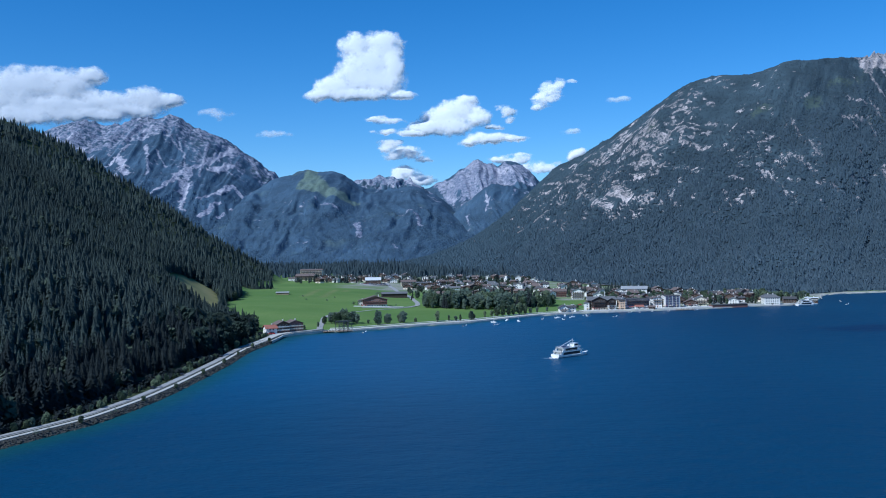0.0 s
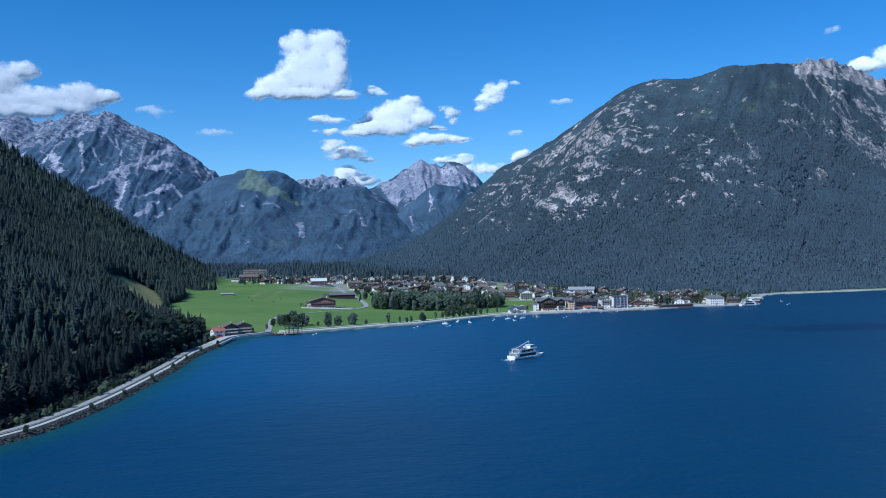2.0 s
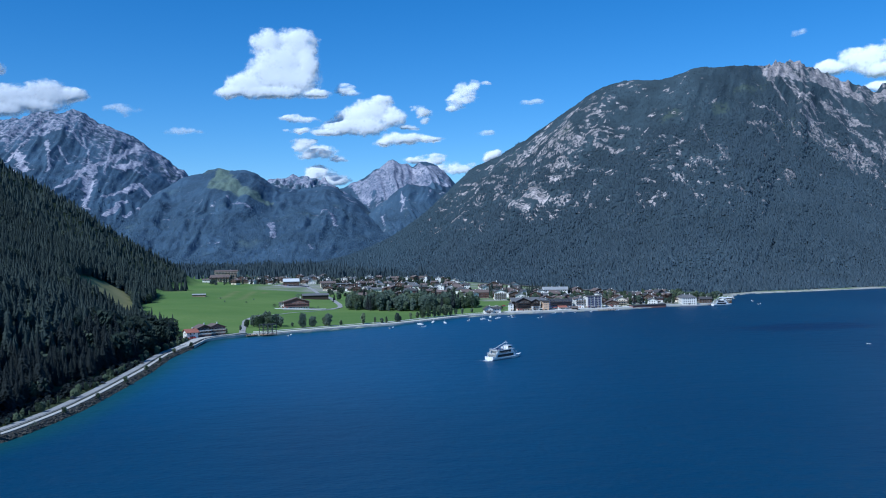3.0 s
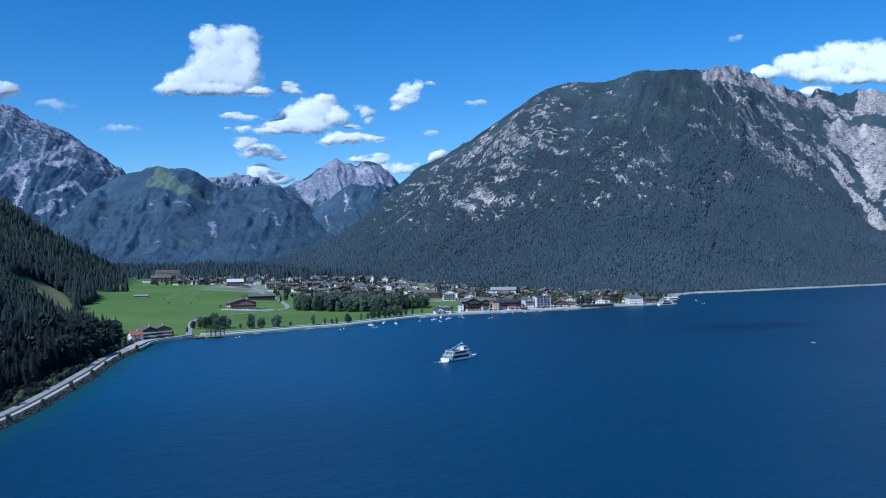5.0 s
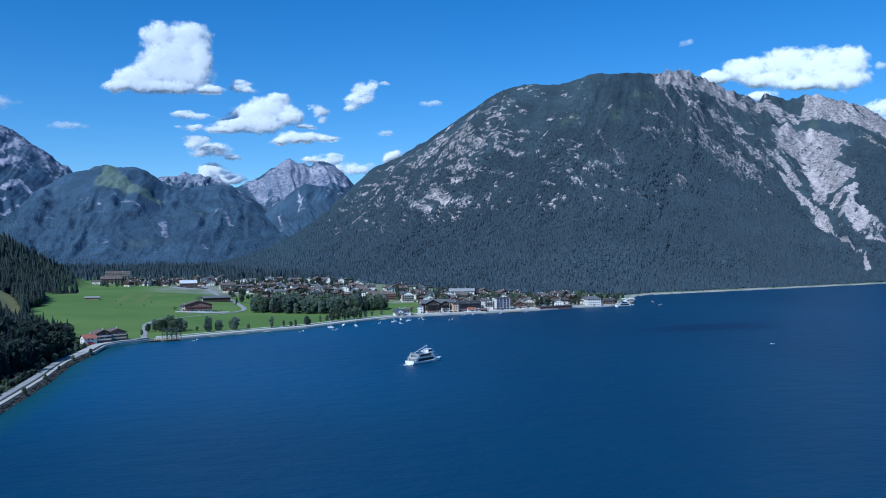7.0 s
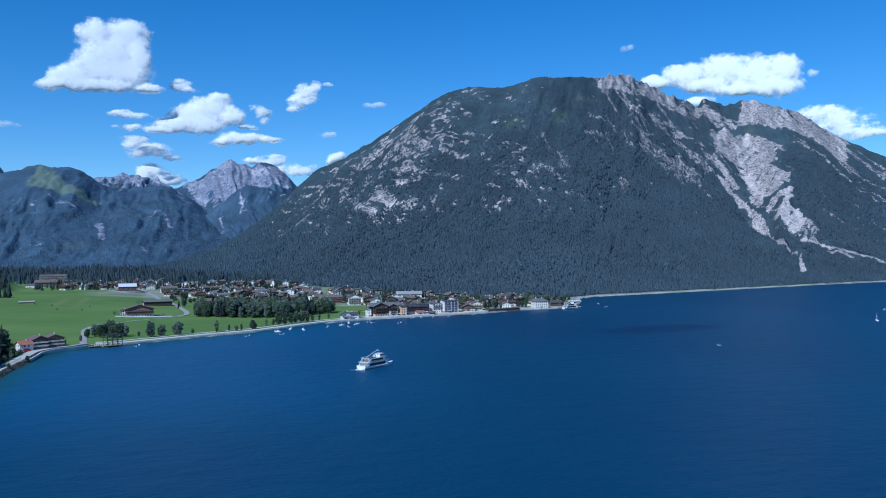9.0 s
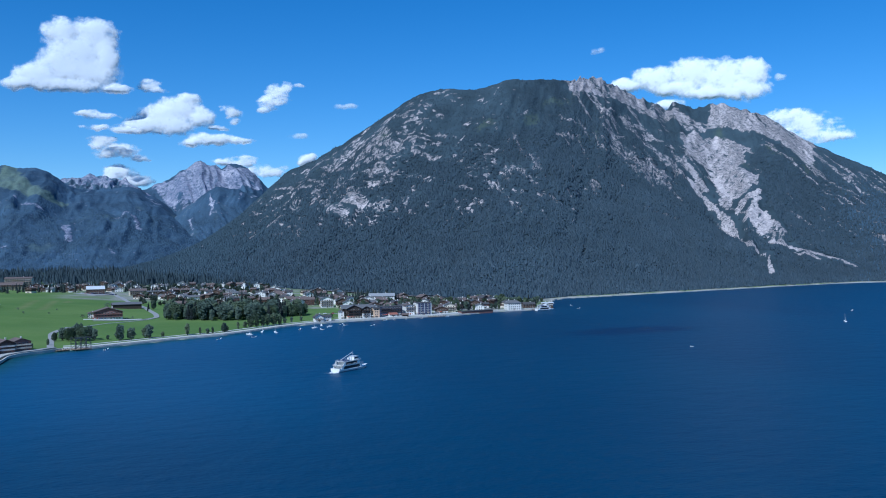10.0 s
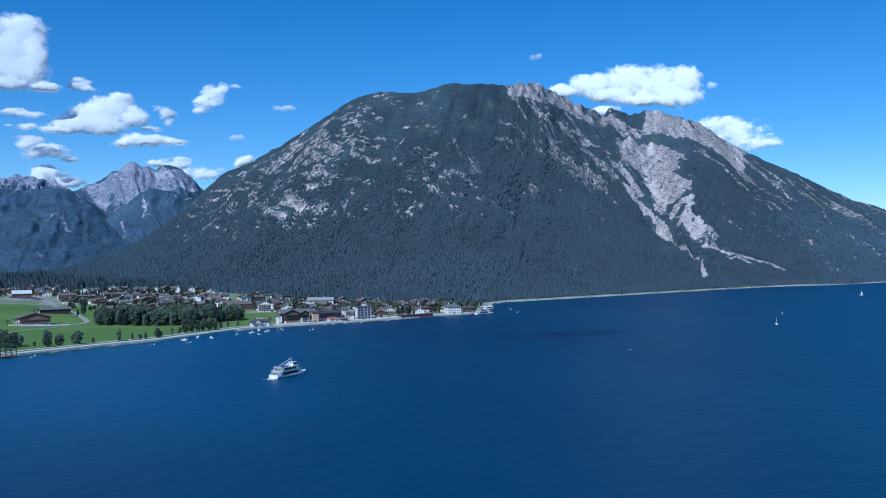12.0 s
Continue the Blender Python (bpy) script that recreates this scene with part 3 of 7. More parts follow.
PASTURE = [
    (0.439, 0.846), (0.455, 0.97), (0.467, 0.97), (0.498, 0.866), (0.533, 0.785), (0.589, 0.799),
    (0.577, 0.745), (0.536, 0.732), (0.489, 0.758), (0.464, 0.785), (0.445, 0.812)]
ALM_ROCK = [
    (0.693, 0.591, 0.712, 0.685, 17), (0.721, 0.644, 0.743, 0.49, 17), (0.596, 0.517, 0.614, 0.356, 21), (0.511, 0.678, 0.542, 0.631, 19), (0.699, 0.201, 0.708, 0.168, 8), (0.439, 0.698, 0.442, 0.705, 8)]
MAIN_CARVE = [(0.65, 0.84, 0.642, 0.43, 95, 46), (0.642, 0.43, 0.67, 0.3, 60, 26), (0.615, 0.68, 0.662, 0.12, 34, 15)]


def main_masks(u, v, x, y, z):
    L, H = 3900.0, 1350.0
    p, q = u * L, v * H
    strata = fbm((0.87 * p - 0.5 * q) / 11, (0.5 * p + 0.87 * q) / 120, 4)
    basin = np.maximum.reduce([patch(u, v, o, L, H, r, k) for o, r, k in ((MAIN_BASIN, 34, 1.0), (MAIN_LOWER_BASIN, 30, 2.0))])
    crags = np.maximum(patch(u, v, MAIN_CREST_ROCK, L, H, 42, 3.0), patch(u, v, MAIN_SUMMIT_ROCK, L, H, 42, 4.0))
    chute = streaks(u, v, MAIN_CHUTE, L, H, 30, 5.0)
    ribs = np.maximum(streaks(u, v, MAIN_RIDGE_ROCK, L, H, 30, 6.0), streaks(u, v, MAIN_EAST_ROCK, L, H, 30, 7.0))
    loose = np.maximum.reduce([streaks(u, v, o, L, H, 34, k) for o, k in ((MAIN_FACE_ROCK, 8.0), (MAIN_CLIFFS, 9.0), (MAIN_PATCHES, 10.0), (MAIN_EAST_LOOSE, 11.0))])
    grit = fbm(p / 13, q / 17, 4)
    slant = fbm((p + 0.75 * q) / 30 + 8, (q - 0.6 * p) / 170, 5)
    lower = basin * step(0.42, 0.3, v)
    rock = np.maximum(chute, basin * (0.62 + 0.38 * step(-0.25, 0.1, strata) - 0.45 * lower * step(0.25, -0.2, strata)))
    rock = np.maximum(rock, crags * (0.5 + 0.5 * step(-0.3, 0.05, slant + 0.3 * grit)))
    rock = np.maximum(rock, 0.8 * ribs * step(-0.45, 0.0, grit + 0.5 * slant))
    rock = np.maximum(rock, 0.62 * loose * step(-0.3, 0.1, grit))
    rock = np.maximum(rock, 0.9 * streaks(u, v, MAIN_PATCHES[:1] + MAIN_CLIFFS[9:11], L, H, 24, 12.0) * step(-0.5, 0.0, grit))
    zone = step(0.12, 0.2, u) * step(0.37, 0.3, u) * step(0.3, 0.45, v) * step(1.0, 0.9, v) * 0.4
    zone = np.maximum(zone, step(0.42, 0.5, u) * step(0.66, 0.6, u) * step(0.42, 0.7, v) * 0.29)
    zone = np.maximum(zone, step(0.68, 0.72, u) * step(0.98, 0.9, u) * step(0.02, 0.2, v) * (0.13 + 0.12 * step(0.74, 0.82, u)))
    zone = np.maximum(zone, step(0.36, 0.4, u) * step(0.51, 0.47, u) * step(0.3, 0.4, v) * step(0.75, 0.6, v) * 0.2)
    speck = np.where(u > 0.4, slant, 0.75 * fbm((p + 0.4 * q) / 46 + 8, q / 40, 3) + 0.5 * fbm(p / 13, q / 12, 4))
    rock = np.maximum(rock, 0.6 * step(0.34, 0.5, speck + zone) * np.maximum(step(0.28, 0.42, v), step(0.7, 0.76, u) * step(0.03, 0.12, v)))
    shore = step(0.006, 0.002, v) * step(0.33, 0.36, u)
    grass = step(0.35, 0.6, fbm(p / 90 + 3, q / 120, 4)) * step(0.6, 0.8, v) * 0.35
    bright = np.maximum.reduce([(0.9 - 0.7 * lower) * basin * (0.75 + 0.6 * strata), chute, 0.4 * streaks(u, v, MAIN_FACE_ROCK, L, H, 34, 8.0) * step(-0.3, 0.1, grit), crags * (0.4 + 0.8 * slant), streaks(u, v, [(0.744, 0.96, 0.745, 0.82, 34)] + MAIN_PATCHES[:1] + MAIN_CLIFFS[9:11], L, H, 24, 12.0)])
    return np.maximum(rock, shore), grass, bright


def far_masks(u, v, x, y, z):
    L, H = 2900.0, 2000.0
    scree = streaks(u, v, FAR_SCREE, L, H, 50, 5.0)
    gully = streaks(u, v, FAR_GULLY, L, H, 30, 6.0)
    crest = patch(u, v, FAR_CREST, L, H, 90, 7.0)
    n = fbm(u * L / 60 + v * 3, v * H / 200, 5)
    n2 = fbm(u * L / 240, v * H / 300 + 4, 3)
    rock = 0.05 + 0.4 * step(-0.1, 0.5, n * 0.8 + n2 * 0.3 + 0.5 * step(0.5, 1.0, v) - 0.22)
    rock = np.maximum.reduce([rock, scree * step(-0.75, -0.25, n), 0.9 * gully, 0.6 * crest])
    rock = np.maximum(rock, 0.6 * step(0.84, 0.97, v + 0.05 * n))
    return rock * step(0.0, 0.25, v), 0.2 * step(0.2, 0.5, n2) * step(0.7, 0.9, v), np.maximum(scree, 0.9 * gully) + 0.05 * crest


def alm_masks(u, v, x, y, z):
    L, H = 2100.0, 1600.0
    rock = streaks(u, v, ALM_ROCK, L, H, 40, 6.0)
    rock = np.maximum(0.8 * rock, 0.45 * step(0.52, 0.66, fbm(u * L / 60, v * H / 90, 4) + 0.08 * step(0.45, 0.7, v)))
    meadow = patch(u, v, PASTURE, L, H, 45, 7.0)
    grass = np.maximum(meadow * (0.8 + 0.3 * fbm(u * L / 40, v * H / 40, 3)), 0.3 * step(0.35, 0.6, fbm(u * L / 130 + 2, v * H / 160, 4)))
    return rock * (1 - np.clip(grass, 0, 1)), np.clip(grass, 0, 1), 0 * u


def peak_masks(u, v, x, y, z):
    L, H = 1500.0, 1300.0
    n = fbm(u * 22, v * 7, 5)
    rock = np.maximum(0.8 * patch(u, v, PEAK_ROCK, L, H, 50, 3.0) * step(-0.8, -0.1, n), 0.35 * step(0.2, 0.5, n + 0.6 * (v - 0.6)))
    scree = streaks(u, v, PEAK_SCREE, L, H, 40, 4.0)
    return np.maximum(rock, scree), 0.12 * step(0.1, 0.4, fbm(u * 12, v * 9 + 3, 4)), scree


def spur_masks(u, v, x, y, z):
    L, H = 700.0, 700.0
    scree = streaks(u, v, [(0.42, 0.93, 0.43, 0.72, 9), (0.44, 0.82, 0.41, 0.68, 7), (0.28, 0.75, 0.3, 0.55, 8), (0.6, 0.97, 0.58, 0.84, 6)], L, H, 30, 4.0)
    n = fbm(u * 16, v * 8, 5)
    return np.maximum(0.8 * scree, 0.4 * step(0.35, 0.6, n + 0.4 * (v - 0.6))), 0.1 * step(0.2, 0.5, n), 0.5 * scree


def ridge_masks(u, v, x, y, z):
    n = fbm(u * 22, v * 7, 5)
    return 0.75 * step(-0.3, 0.5, n + 1.9 * (v - 0.72)), 0.1 + 0 * u, 0 * u


MAIN_FOOT = [(-350, 2750, 20), (-150, 2500, 18), (-20, 2250, 16), (60, 2050, 15), (210, 1680, 12), (330, 1430, 9), (440, 1275, 4), (540, 1275, 1.5),
             (602, 1314, 1), (720, 1350, 1), (859, 1392, 1), (1213, 1505, 1), (1410, 1550, 1), (1543, 1546, 1), (1769, 1594, 1), (2400, 1656, 1)]
MAIN_CREST = [(-60, 3030, 35), (15, 2971, 64), (99, 2948, 97), (200, 2922, 168), (274, 2895, 243), (382, 2852, 345), (452, 2820, 376), (551, 2750, 436),
              (663, 2673, 509), (738, 2611, 560), (803, 2559, 574), (885, 2509, 568), (975, 2485, 594), (1060, 2493, 602), (1166, 2543, 616), (1277, 2612, 637),
              (1362, 2680, 662), (1447, 2726, 668), (1555, 2768, 640), (1675, 2790, 608), (1738, 2786, 583), (1772, 2795, 610), (1832, 2761, 590), (1899, 2714, 601),
              (1980, 2654, 575), (2057, 2593, 523), (2159, 2505, 434), (2269, 2403, 357), (2394, 2274, 261), (2472, 2187, 214), (2800, 2000, 90)]
main = mountain("mountain", "forested limestone mountain with pale cliffs above the lake", MAIN_FOOT, MAIN_CREST, 900, M_MOUNTAIN, 640, 240, 1.5, 55, 1.7, main_masks, jag=5.0, sharp=0.3, carve=MAIN_CARVE)
FAR_L = [(-2600, 4000, 480), (-1983, 4261, 670), (-1878, 4308, 720), (-1783, 4349, 748), (-1697, 4383, 730), (-1501, 4454, 778), (-1374, 4495, 786), (-1281, 4522, 729),
         (-1130, 4562, 667), (-1018, 4588, 594), (-885, 4616, 496), (-700, 4640, 330), (-400, 4650, 150)]
far_l = mountain("mountain", "distant grey limestone massif with scree gullies", [(-2300, 2600, 60), (-1500, 2700, 40), (-900, 2850, 30), (-300, 3000, 30)], FAR_L, 700, M_FAR_HAZE, 420, 200, 1.3, 60, 4.1, far_masks, jag=18.0, sharp=0.5, crag=18.0, block=85.0)
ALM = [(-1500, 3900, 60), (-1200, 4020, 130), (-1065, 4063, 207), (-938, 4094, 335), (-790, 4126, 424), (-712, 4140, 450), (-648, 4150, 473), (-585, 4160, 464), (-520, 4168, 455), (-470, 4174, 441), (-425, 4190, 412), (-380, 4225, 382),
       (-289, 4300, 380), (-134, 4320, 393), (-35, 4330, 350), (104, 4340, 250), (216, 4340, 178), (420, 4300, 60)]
alm = mountain("mountain", "forested mountain with a pasture clearing at its top", [(-1300, 2600, 30), (-700, 2620, 25), (-200, 2650, 25), (250, 2900, 25)], ALM, 600, M_FAR_HAZE, 320, 150, 1.25, 84, 8.3, alm_masks, jag=9.0, sharp=0.5)
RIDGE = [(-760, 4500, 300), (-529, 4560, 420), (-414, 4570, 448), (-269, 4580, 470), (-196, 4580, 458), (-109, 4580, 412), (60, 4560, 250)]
mountain("mountain", "jagged distant rock ridge", [(-700, 4100, 200), (-300, 4150, 250), (100, 4150, 150)], RIDGE, 300, M_FAR_HAZE, 220, 80, 1.2, 45, 2.9, ridge_masks, jag=20.0, sharp=0.9, crag=14.0, block=60.0)
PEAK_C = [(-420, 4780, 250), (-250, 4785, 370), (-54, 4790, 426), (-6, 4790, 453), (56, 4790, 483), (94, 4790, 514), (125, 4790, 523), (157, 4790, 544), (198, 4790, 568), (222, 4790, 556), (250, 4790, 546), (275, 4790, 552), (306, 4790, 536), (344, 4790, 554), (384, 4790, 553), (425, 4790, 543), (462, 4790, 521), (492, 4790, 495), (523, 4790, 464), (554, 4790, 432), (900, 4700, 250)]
peak = mountain("mountain", "distant pale limestone peak", [(-300, 3600, 60), (100, 3600, 50), (500, 3600, 60), (800, 3600, 90)], PEAK_C, 160, M_FAR_HAZE, 270, 150, 1.2, 46, 5.5, peak_masks, jag=12.0, sharp=0.7, crag=9.0, block=70.0)
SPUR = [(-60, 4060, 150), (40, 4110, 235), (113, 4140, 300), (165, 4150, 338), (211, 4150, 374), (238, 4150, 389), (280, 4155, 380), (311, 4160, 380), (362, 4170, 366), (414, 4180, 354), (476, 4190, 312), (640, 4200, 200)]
spur = mountain("mountain", "dark forested spur below the pale peak", [(-80, 3620, 50), (120, 3560, 45), (330, 3560, 50), (600, 3620, 70)], SPUR, 200, M_FAR_HAZE, 160, 110, 1.2, 34, 6.7, spur_masks, jag=8.0, sharp=0.6)

# ======== woods ========
def star_tree(layers, spikes, rng, droop=0.12, trunk=False):
    """A spruce one metre high: stacked ragged cones of needles."""
    verts, faces = [], []
    for i in range(layers):
        a = i / layers
        low, top = 0.08 + 0.86 * a, min(1.0, 0.08 + 0.86 * (i + 1.75) / layers)
        r = (0.20 * (1 - a) ** 0.85 + 0.015) * rng.uniform(0.9, 1.1)
        low += rng.uniform(-0.25, 0.25) / layers
        k = len(verts)
        n = spikes * 2
        turn = rng.random() * 6.28
        for j in range(n):
            rr = r * ((1.0 if j % 2 == 0 else 0.64) * (0.8 + 0.4 * rng.random()))
            ang = turn + 6.2832 * j / n
            verts.append((rr * math.cos(ang), rr * math.sin(ang), low - (droop * r if j % 2 == 0 else -0.02)))
        verts.append((0, 0, top))
        faces += [(k + j, k + (j + 1) % n, k + n) for j in range(n)]
    if trunk:
        k = len(verts)
        for j in range(4):
            verts.append((0.02 * math.cos(1.57 * j), 0.02 * math.sin(1.57 * j), -0.05))
        verts.append((0, 0, 0.5))
        faces += [(k + j, k + (j + 1) % 4, k + 4) for j in range(4)]
    return np.array(verts), np.array(faces)


def clump_tree(clumps, rng, fine=1.0):
    """A broadleaf crown one metre high on a short trunk, of many small leaf clumps gathered in lobes."""
    verts, faces = [], []
    lobes = [np.array([0.2 * math.cos(2.1 * i + rng.random()), 0.2 * math.sin(2.1 * i + rng.random()), 0.34 + 0.075 * i]) * [1 - 0.06 * i, 1 - 0.06 * i, 1] for i in range(7)]
    for i in range(clumps):
        d = rng.normal(size=3)
        d /= np.linalg.norm(d)
        c = lobes[i % 7] + np.array([0.19, 0.19, 0.17]) * d * (0.55 + 0.45 * rng.random())
        r = (0.05 + 0.05 * rng.random()) * fine
        k = len(verts)
        for o in ((1, 1, 1), (1, -1, -1), (-1, 1, -1), (-1, -1, 1)):
            verts.append(tuple(c + r * (np.array(o) * (0.6 + 0.6 * rng.random()) + 0.3 * rng.normal(size=3))))
        for f in ((0, 1, 2), (0, 3, 1), (0, 2, 3), (1, 3, 2)):
            faces.append(tuple(k + q for q in f))
    return np.array(verts), np.array(faces)


def planted(name, label, places, heights, widths, kinds, mat, rng, category="forest"):
    """One object of many trees, each turned, sized and leaning by chance."""
    all_v, all_f, base = [], [], 0
    which = rng.integers(0, len(kinds), len(places))
    for k, (tv, tf) in enumerate(kinds):
        idx = np.where(which == k)[0]
        n = len(idx)
        if not n:
            continue
        ang = rng.random(n) * 6.2832
        c, s = np.cos(ang)[:, None], np.sin(ang)[:, None]
        h, w = heights[idx][:, None], widths[idx][:, None]
        lean = rng.normal(0, 0.025, (n, 2))
        z = tv[:, 2][None] * h
        x = (tv[:, 0][None] * c - tv[:, 1][None] * s) * h * w + lean[:, :1] * z
        y = (tv[:, 0][None] * s + tv[:, 1][None] * c) * h * w + lean[:, 1:] * z
        v = np.stack([x + places[idx, 0:1], y + places[idx, 1:2], z + places[idx, 2:3]], -1)
        f = tf[None] + (np.arange(n) * len(tv))[:, None, None] + base
        all_v.append(v.reshape(-1, 3))
        all_f.append(f.reshape(-1, 3))
        base += n * len(tv)
    me = mesh_from(name, np.concatenate(all_v), np.concatenate(all_f), mat)
    return tagged(new(name, me), label, category, kind="stuff")


def jittered(x0, x1, y0, y1, gap, rng):
    X_, Y_ = np.meshgrid(np.arange(x0, x1, gap), np.arange(y0, y1, gap))
    return X_.ravel() + rng.uniform(-0.5, 0.5, X_.size) * gap, Y_.ravel() + rng.uniform(-0.5, 0.5, X_.size) * gap


wood_rng = np.random.default_rng(11)
EDGE_SPRUCE = [star_tree(14, 7, wood_rng, 0.22, trunk=True) for _ in range(6)]
NEAR_SPRUCE = [star_tree(10, 5, wood_rng, 0.2) for _ in range(6)]
NEAR_LEAF = [clump_tree(110, wood_rng, 0.8) for _ in range(3)]
FAR_SPRUCE = [star_tree(2, 3, wood_rng) for _ in range(4)]
SMALL_SPRUCE = [star_tree(2, 2, wood_rng) for _ in range(6)]
TINY_SPRUCE = [star_tree(1, 2, wood_rng) for _ in range(4)]

# the near hill
x, y = jittered(-760, -150, 250, 1250, 4.9, wood_rng)
d, _ = line_distance(x, y, WOOD_EDGE)
keep = (d > 1 + 5 * value_noise(x / 20, y / 20) + 4.5 * step(660, 600, y)) & (d < 520) & ~inside(x, y, CLEARING)
keep &= wood_rng.random(x.size) < 0.96 - 0.4 * step(0.3, 0.6, fbm(x / 38, y / 38, 3))
keep &= (x > -0.56 * y - 70) & (d < 350) | (wood_rng.random(x.size) < 0.22)
x, y = x[keep], y[keep]
p = np.stack([x, y, ground_height(x, y) - 0.3], -1)
h = np.clip(wood_rng.normal(16, 3.6, len(x)), 6, 26) * (0.8 + 0.35 * value_noise(x / 60, y / 60))
d = d[keep]
low = step(700, 780, y) * step(980, 940, y) * step(46, 26, d)
h = h * (1 - 0.32 * low) * (1 - 0.24 * step(60, 150, d))
leafy = wood_rng.random(len(x)) < 0.62 * step(610, 690, y) * step(860, 800, y) * step(48, 30, d) + 0.05 + 0.3 * step(0.1, 0.5, fbm(x / 70 + 9, y / 70, 3))
edge = ~leafy & ((d < 34) & (y < 800) | (y < 430))
deep_ = ~leafy & ~edge
planted("spruce_forest", "dense spruce forest above the lakeside road, darkened for shade", p[edge], h[edge], wood_rng.uniform(0.95, 1.4, edge.sum()), EDGE_SPRUCE, M_SPRUCE_SHADED, wood_rng)
planted("spruce_forest", "dense dark spruce forest on the steep slope", p[deep_], h[deep_], wood_rng.uniform(0.85, 1.3, deep_.sum()), NEAR_SPRUCE, M_HILLWOOD_HAZE, wood_rng)
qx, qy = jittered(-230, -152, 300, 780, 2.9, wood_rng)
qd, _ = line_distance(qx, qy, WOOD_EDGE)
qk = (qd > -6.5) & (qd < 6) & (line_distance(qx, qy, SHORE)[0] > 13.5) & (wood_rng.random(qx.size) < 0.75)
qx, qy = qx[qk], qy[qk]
# Shrubs take the darkened needles, painting the shadow band by the road.
planted("undergrowth", "shrubs along the forest edge by the road, darkened for shade", np.stack([qx, qy, ground_height(qx, qy) - 0.6], -1), wood_rng.uniform(1.6, 4.6, len(qx)), wood_rng.uniform(0.9, 1.5, len(qx)), [clump_tree(24, wood_rng, 1.3) for _ in range(3)], M_SPRUCE_SHADED, wood_rng, "shrubs")
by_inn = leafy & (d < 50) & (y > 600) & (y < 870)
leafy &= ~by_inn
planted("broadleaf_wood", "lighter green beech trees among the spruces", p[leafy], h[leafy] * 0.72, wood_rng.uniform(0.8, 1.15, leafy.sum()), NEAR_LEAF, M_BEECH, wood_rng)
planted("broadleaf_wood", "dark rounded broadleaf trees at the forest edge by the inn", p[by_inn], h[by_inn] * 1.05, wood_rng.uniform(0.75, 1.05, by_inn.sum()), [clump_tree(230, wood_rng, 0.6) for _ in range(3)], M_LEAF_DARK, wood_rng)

# the same hill farther off, and the valley behind the village
x, y = jittered(-1300, 260, 1250, 2750, 10.2, wood_rng)
d, _ = line_distance(x, y, WOOD_EDGE)
belt = y > 1830 + 120 * fbm(x / 160, y / 160, 3) + 0.25 * np.maximum(x + 150, 0)
belt &= wood_rng.random(x.size) < 0.75
keep = ((d > 2) & (d < 620)) | (belt & (d <= 2))
x, y = x[keep], y[keep]
p = np.stack([x, y, ground_height(x, y) - 0.3], -1)
far_h, far_w = np.clip(wood_rng.normal(13, 4.5, len(x)), 5, 24) * (0.6 + 0.7 * value_noise(x / 45, y / 45)), wood_rng.uniform(0.9, 1.4, len(x))
hillside = line_distance(x, y, WOOD_EDGE)[0] > 2
planted("spruce_forest", "dense spruce forest on the far part of the hill", p[hillside], far_h[hillside], far_w[hillside], FAR_SPRUCE, M_HILLWOOD_HAZE, wood_rng)
planted("spruce_forest", "spruce forest on the valley floor behind the village", p[~hillside], far_h[~hillside], far_w[~hillside], FAR_SPRUCE, M_VALLEYWOOD_HAZE, wood_rng)


def clothe(grid, count, rng, keep, kinds, height, name, label, mat, width=(1.0, 1.6)):
    """Trees over a mountain side, away from rock and pasture."""
    x, y, z, rock, grass = grid
    nv, nu = x.shape
    ex = np.hypot(np.diff(x, axis=1)[:-1], np.diff(y, axis=1)[:-1])
    ey = np.hypot(np.diff(x, axis=0)[:, :-1], np.diff(y, axis=0)[:, :-1])
    w = ex * ey * keep[:-1, :-1] * (1 - np.clip(rock[:-1, :-1] * 1.12, 0, 1)) ** 1.5 * (1 - np.clip(grass[:-1, :-1] * 1.2, 0, 0.97))
    cell = rng.choice(w.size, count, p=(w / w.sum()).ravel())
    i, j = cell // (nu - 1), cell % (nu - 1)
    a, b = rng.random(count), rng.random(count)

    def at(g):
        return (g[i, j] * (1 - a) + g[i, j + 1] * a) * (1 - b) + (g[i + 1, j] * (1 - a) + g[i + 1, j + 1] * a) * b

    p = np.stack([at(x), at(y), at(z) - 0.5], -1)
    v = i / (nv - 1)
    h = np.clip(rng.normal(height, height * 0.24, count), height * 0.4, height * 1.7) * (1 - 0.55 * step(0.55, 0.95, v))
    planted(name, label, p, h, rng.uniform(*width, count), kinds, mat, rng)


nu, nv = main[0].shape[1], main[0].shape[0]
vv = np.linspace(0, 1, nv)[:, None] + np.zeros((1, nu))
uu = np.linspace(0, 1, nu)[None, :] + np.zeros((nv, 1))
tone = 0.55 + 0.45 * step(-0.2, 0.3, fbm(uu * 30, vv * 12, 4))
cover = (0.5 + 0.5 * step(1.0, 0.55, vv)) * tone * step(0.0, 0.004, vv) * step(0.98, 0.9, uu)
clothe(main, 84000, wood_rng, cover * step(0.12, 0.3, uu) * step(1.0, 0.72, uu), SMALL_SPRUCE, 7.4, "mountain_forest", "mixed mountain forest reaching down to the lake shore", M_FARWOOD_HAZE, (1.6, 2.5))
clothe(main, 24000, wood_rng, cover * (1 - step(0.12, 0.3, uu)), SMALL_SPRUCE, 7.4, "mountain_forest", "spruce forest on the far shoulder of the mountain", M_SHOULDER_HAZE, (1.6, 2.5))
clothe(main, 18000, wood_rng, cover * step(0.72, 0.92, uu), SMALL_SPRUCE, 7.4, "mountain_forest", "spruce forest on the lakeward shoulder of the mountain, tinted for haze", M_DISTANT_HAZE, (1.6, 2.5))
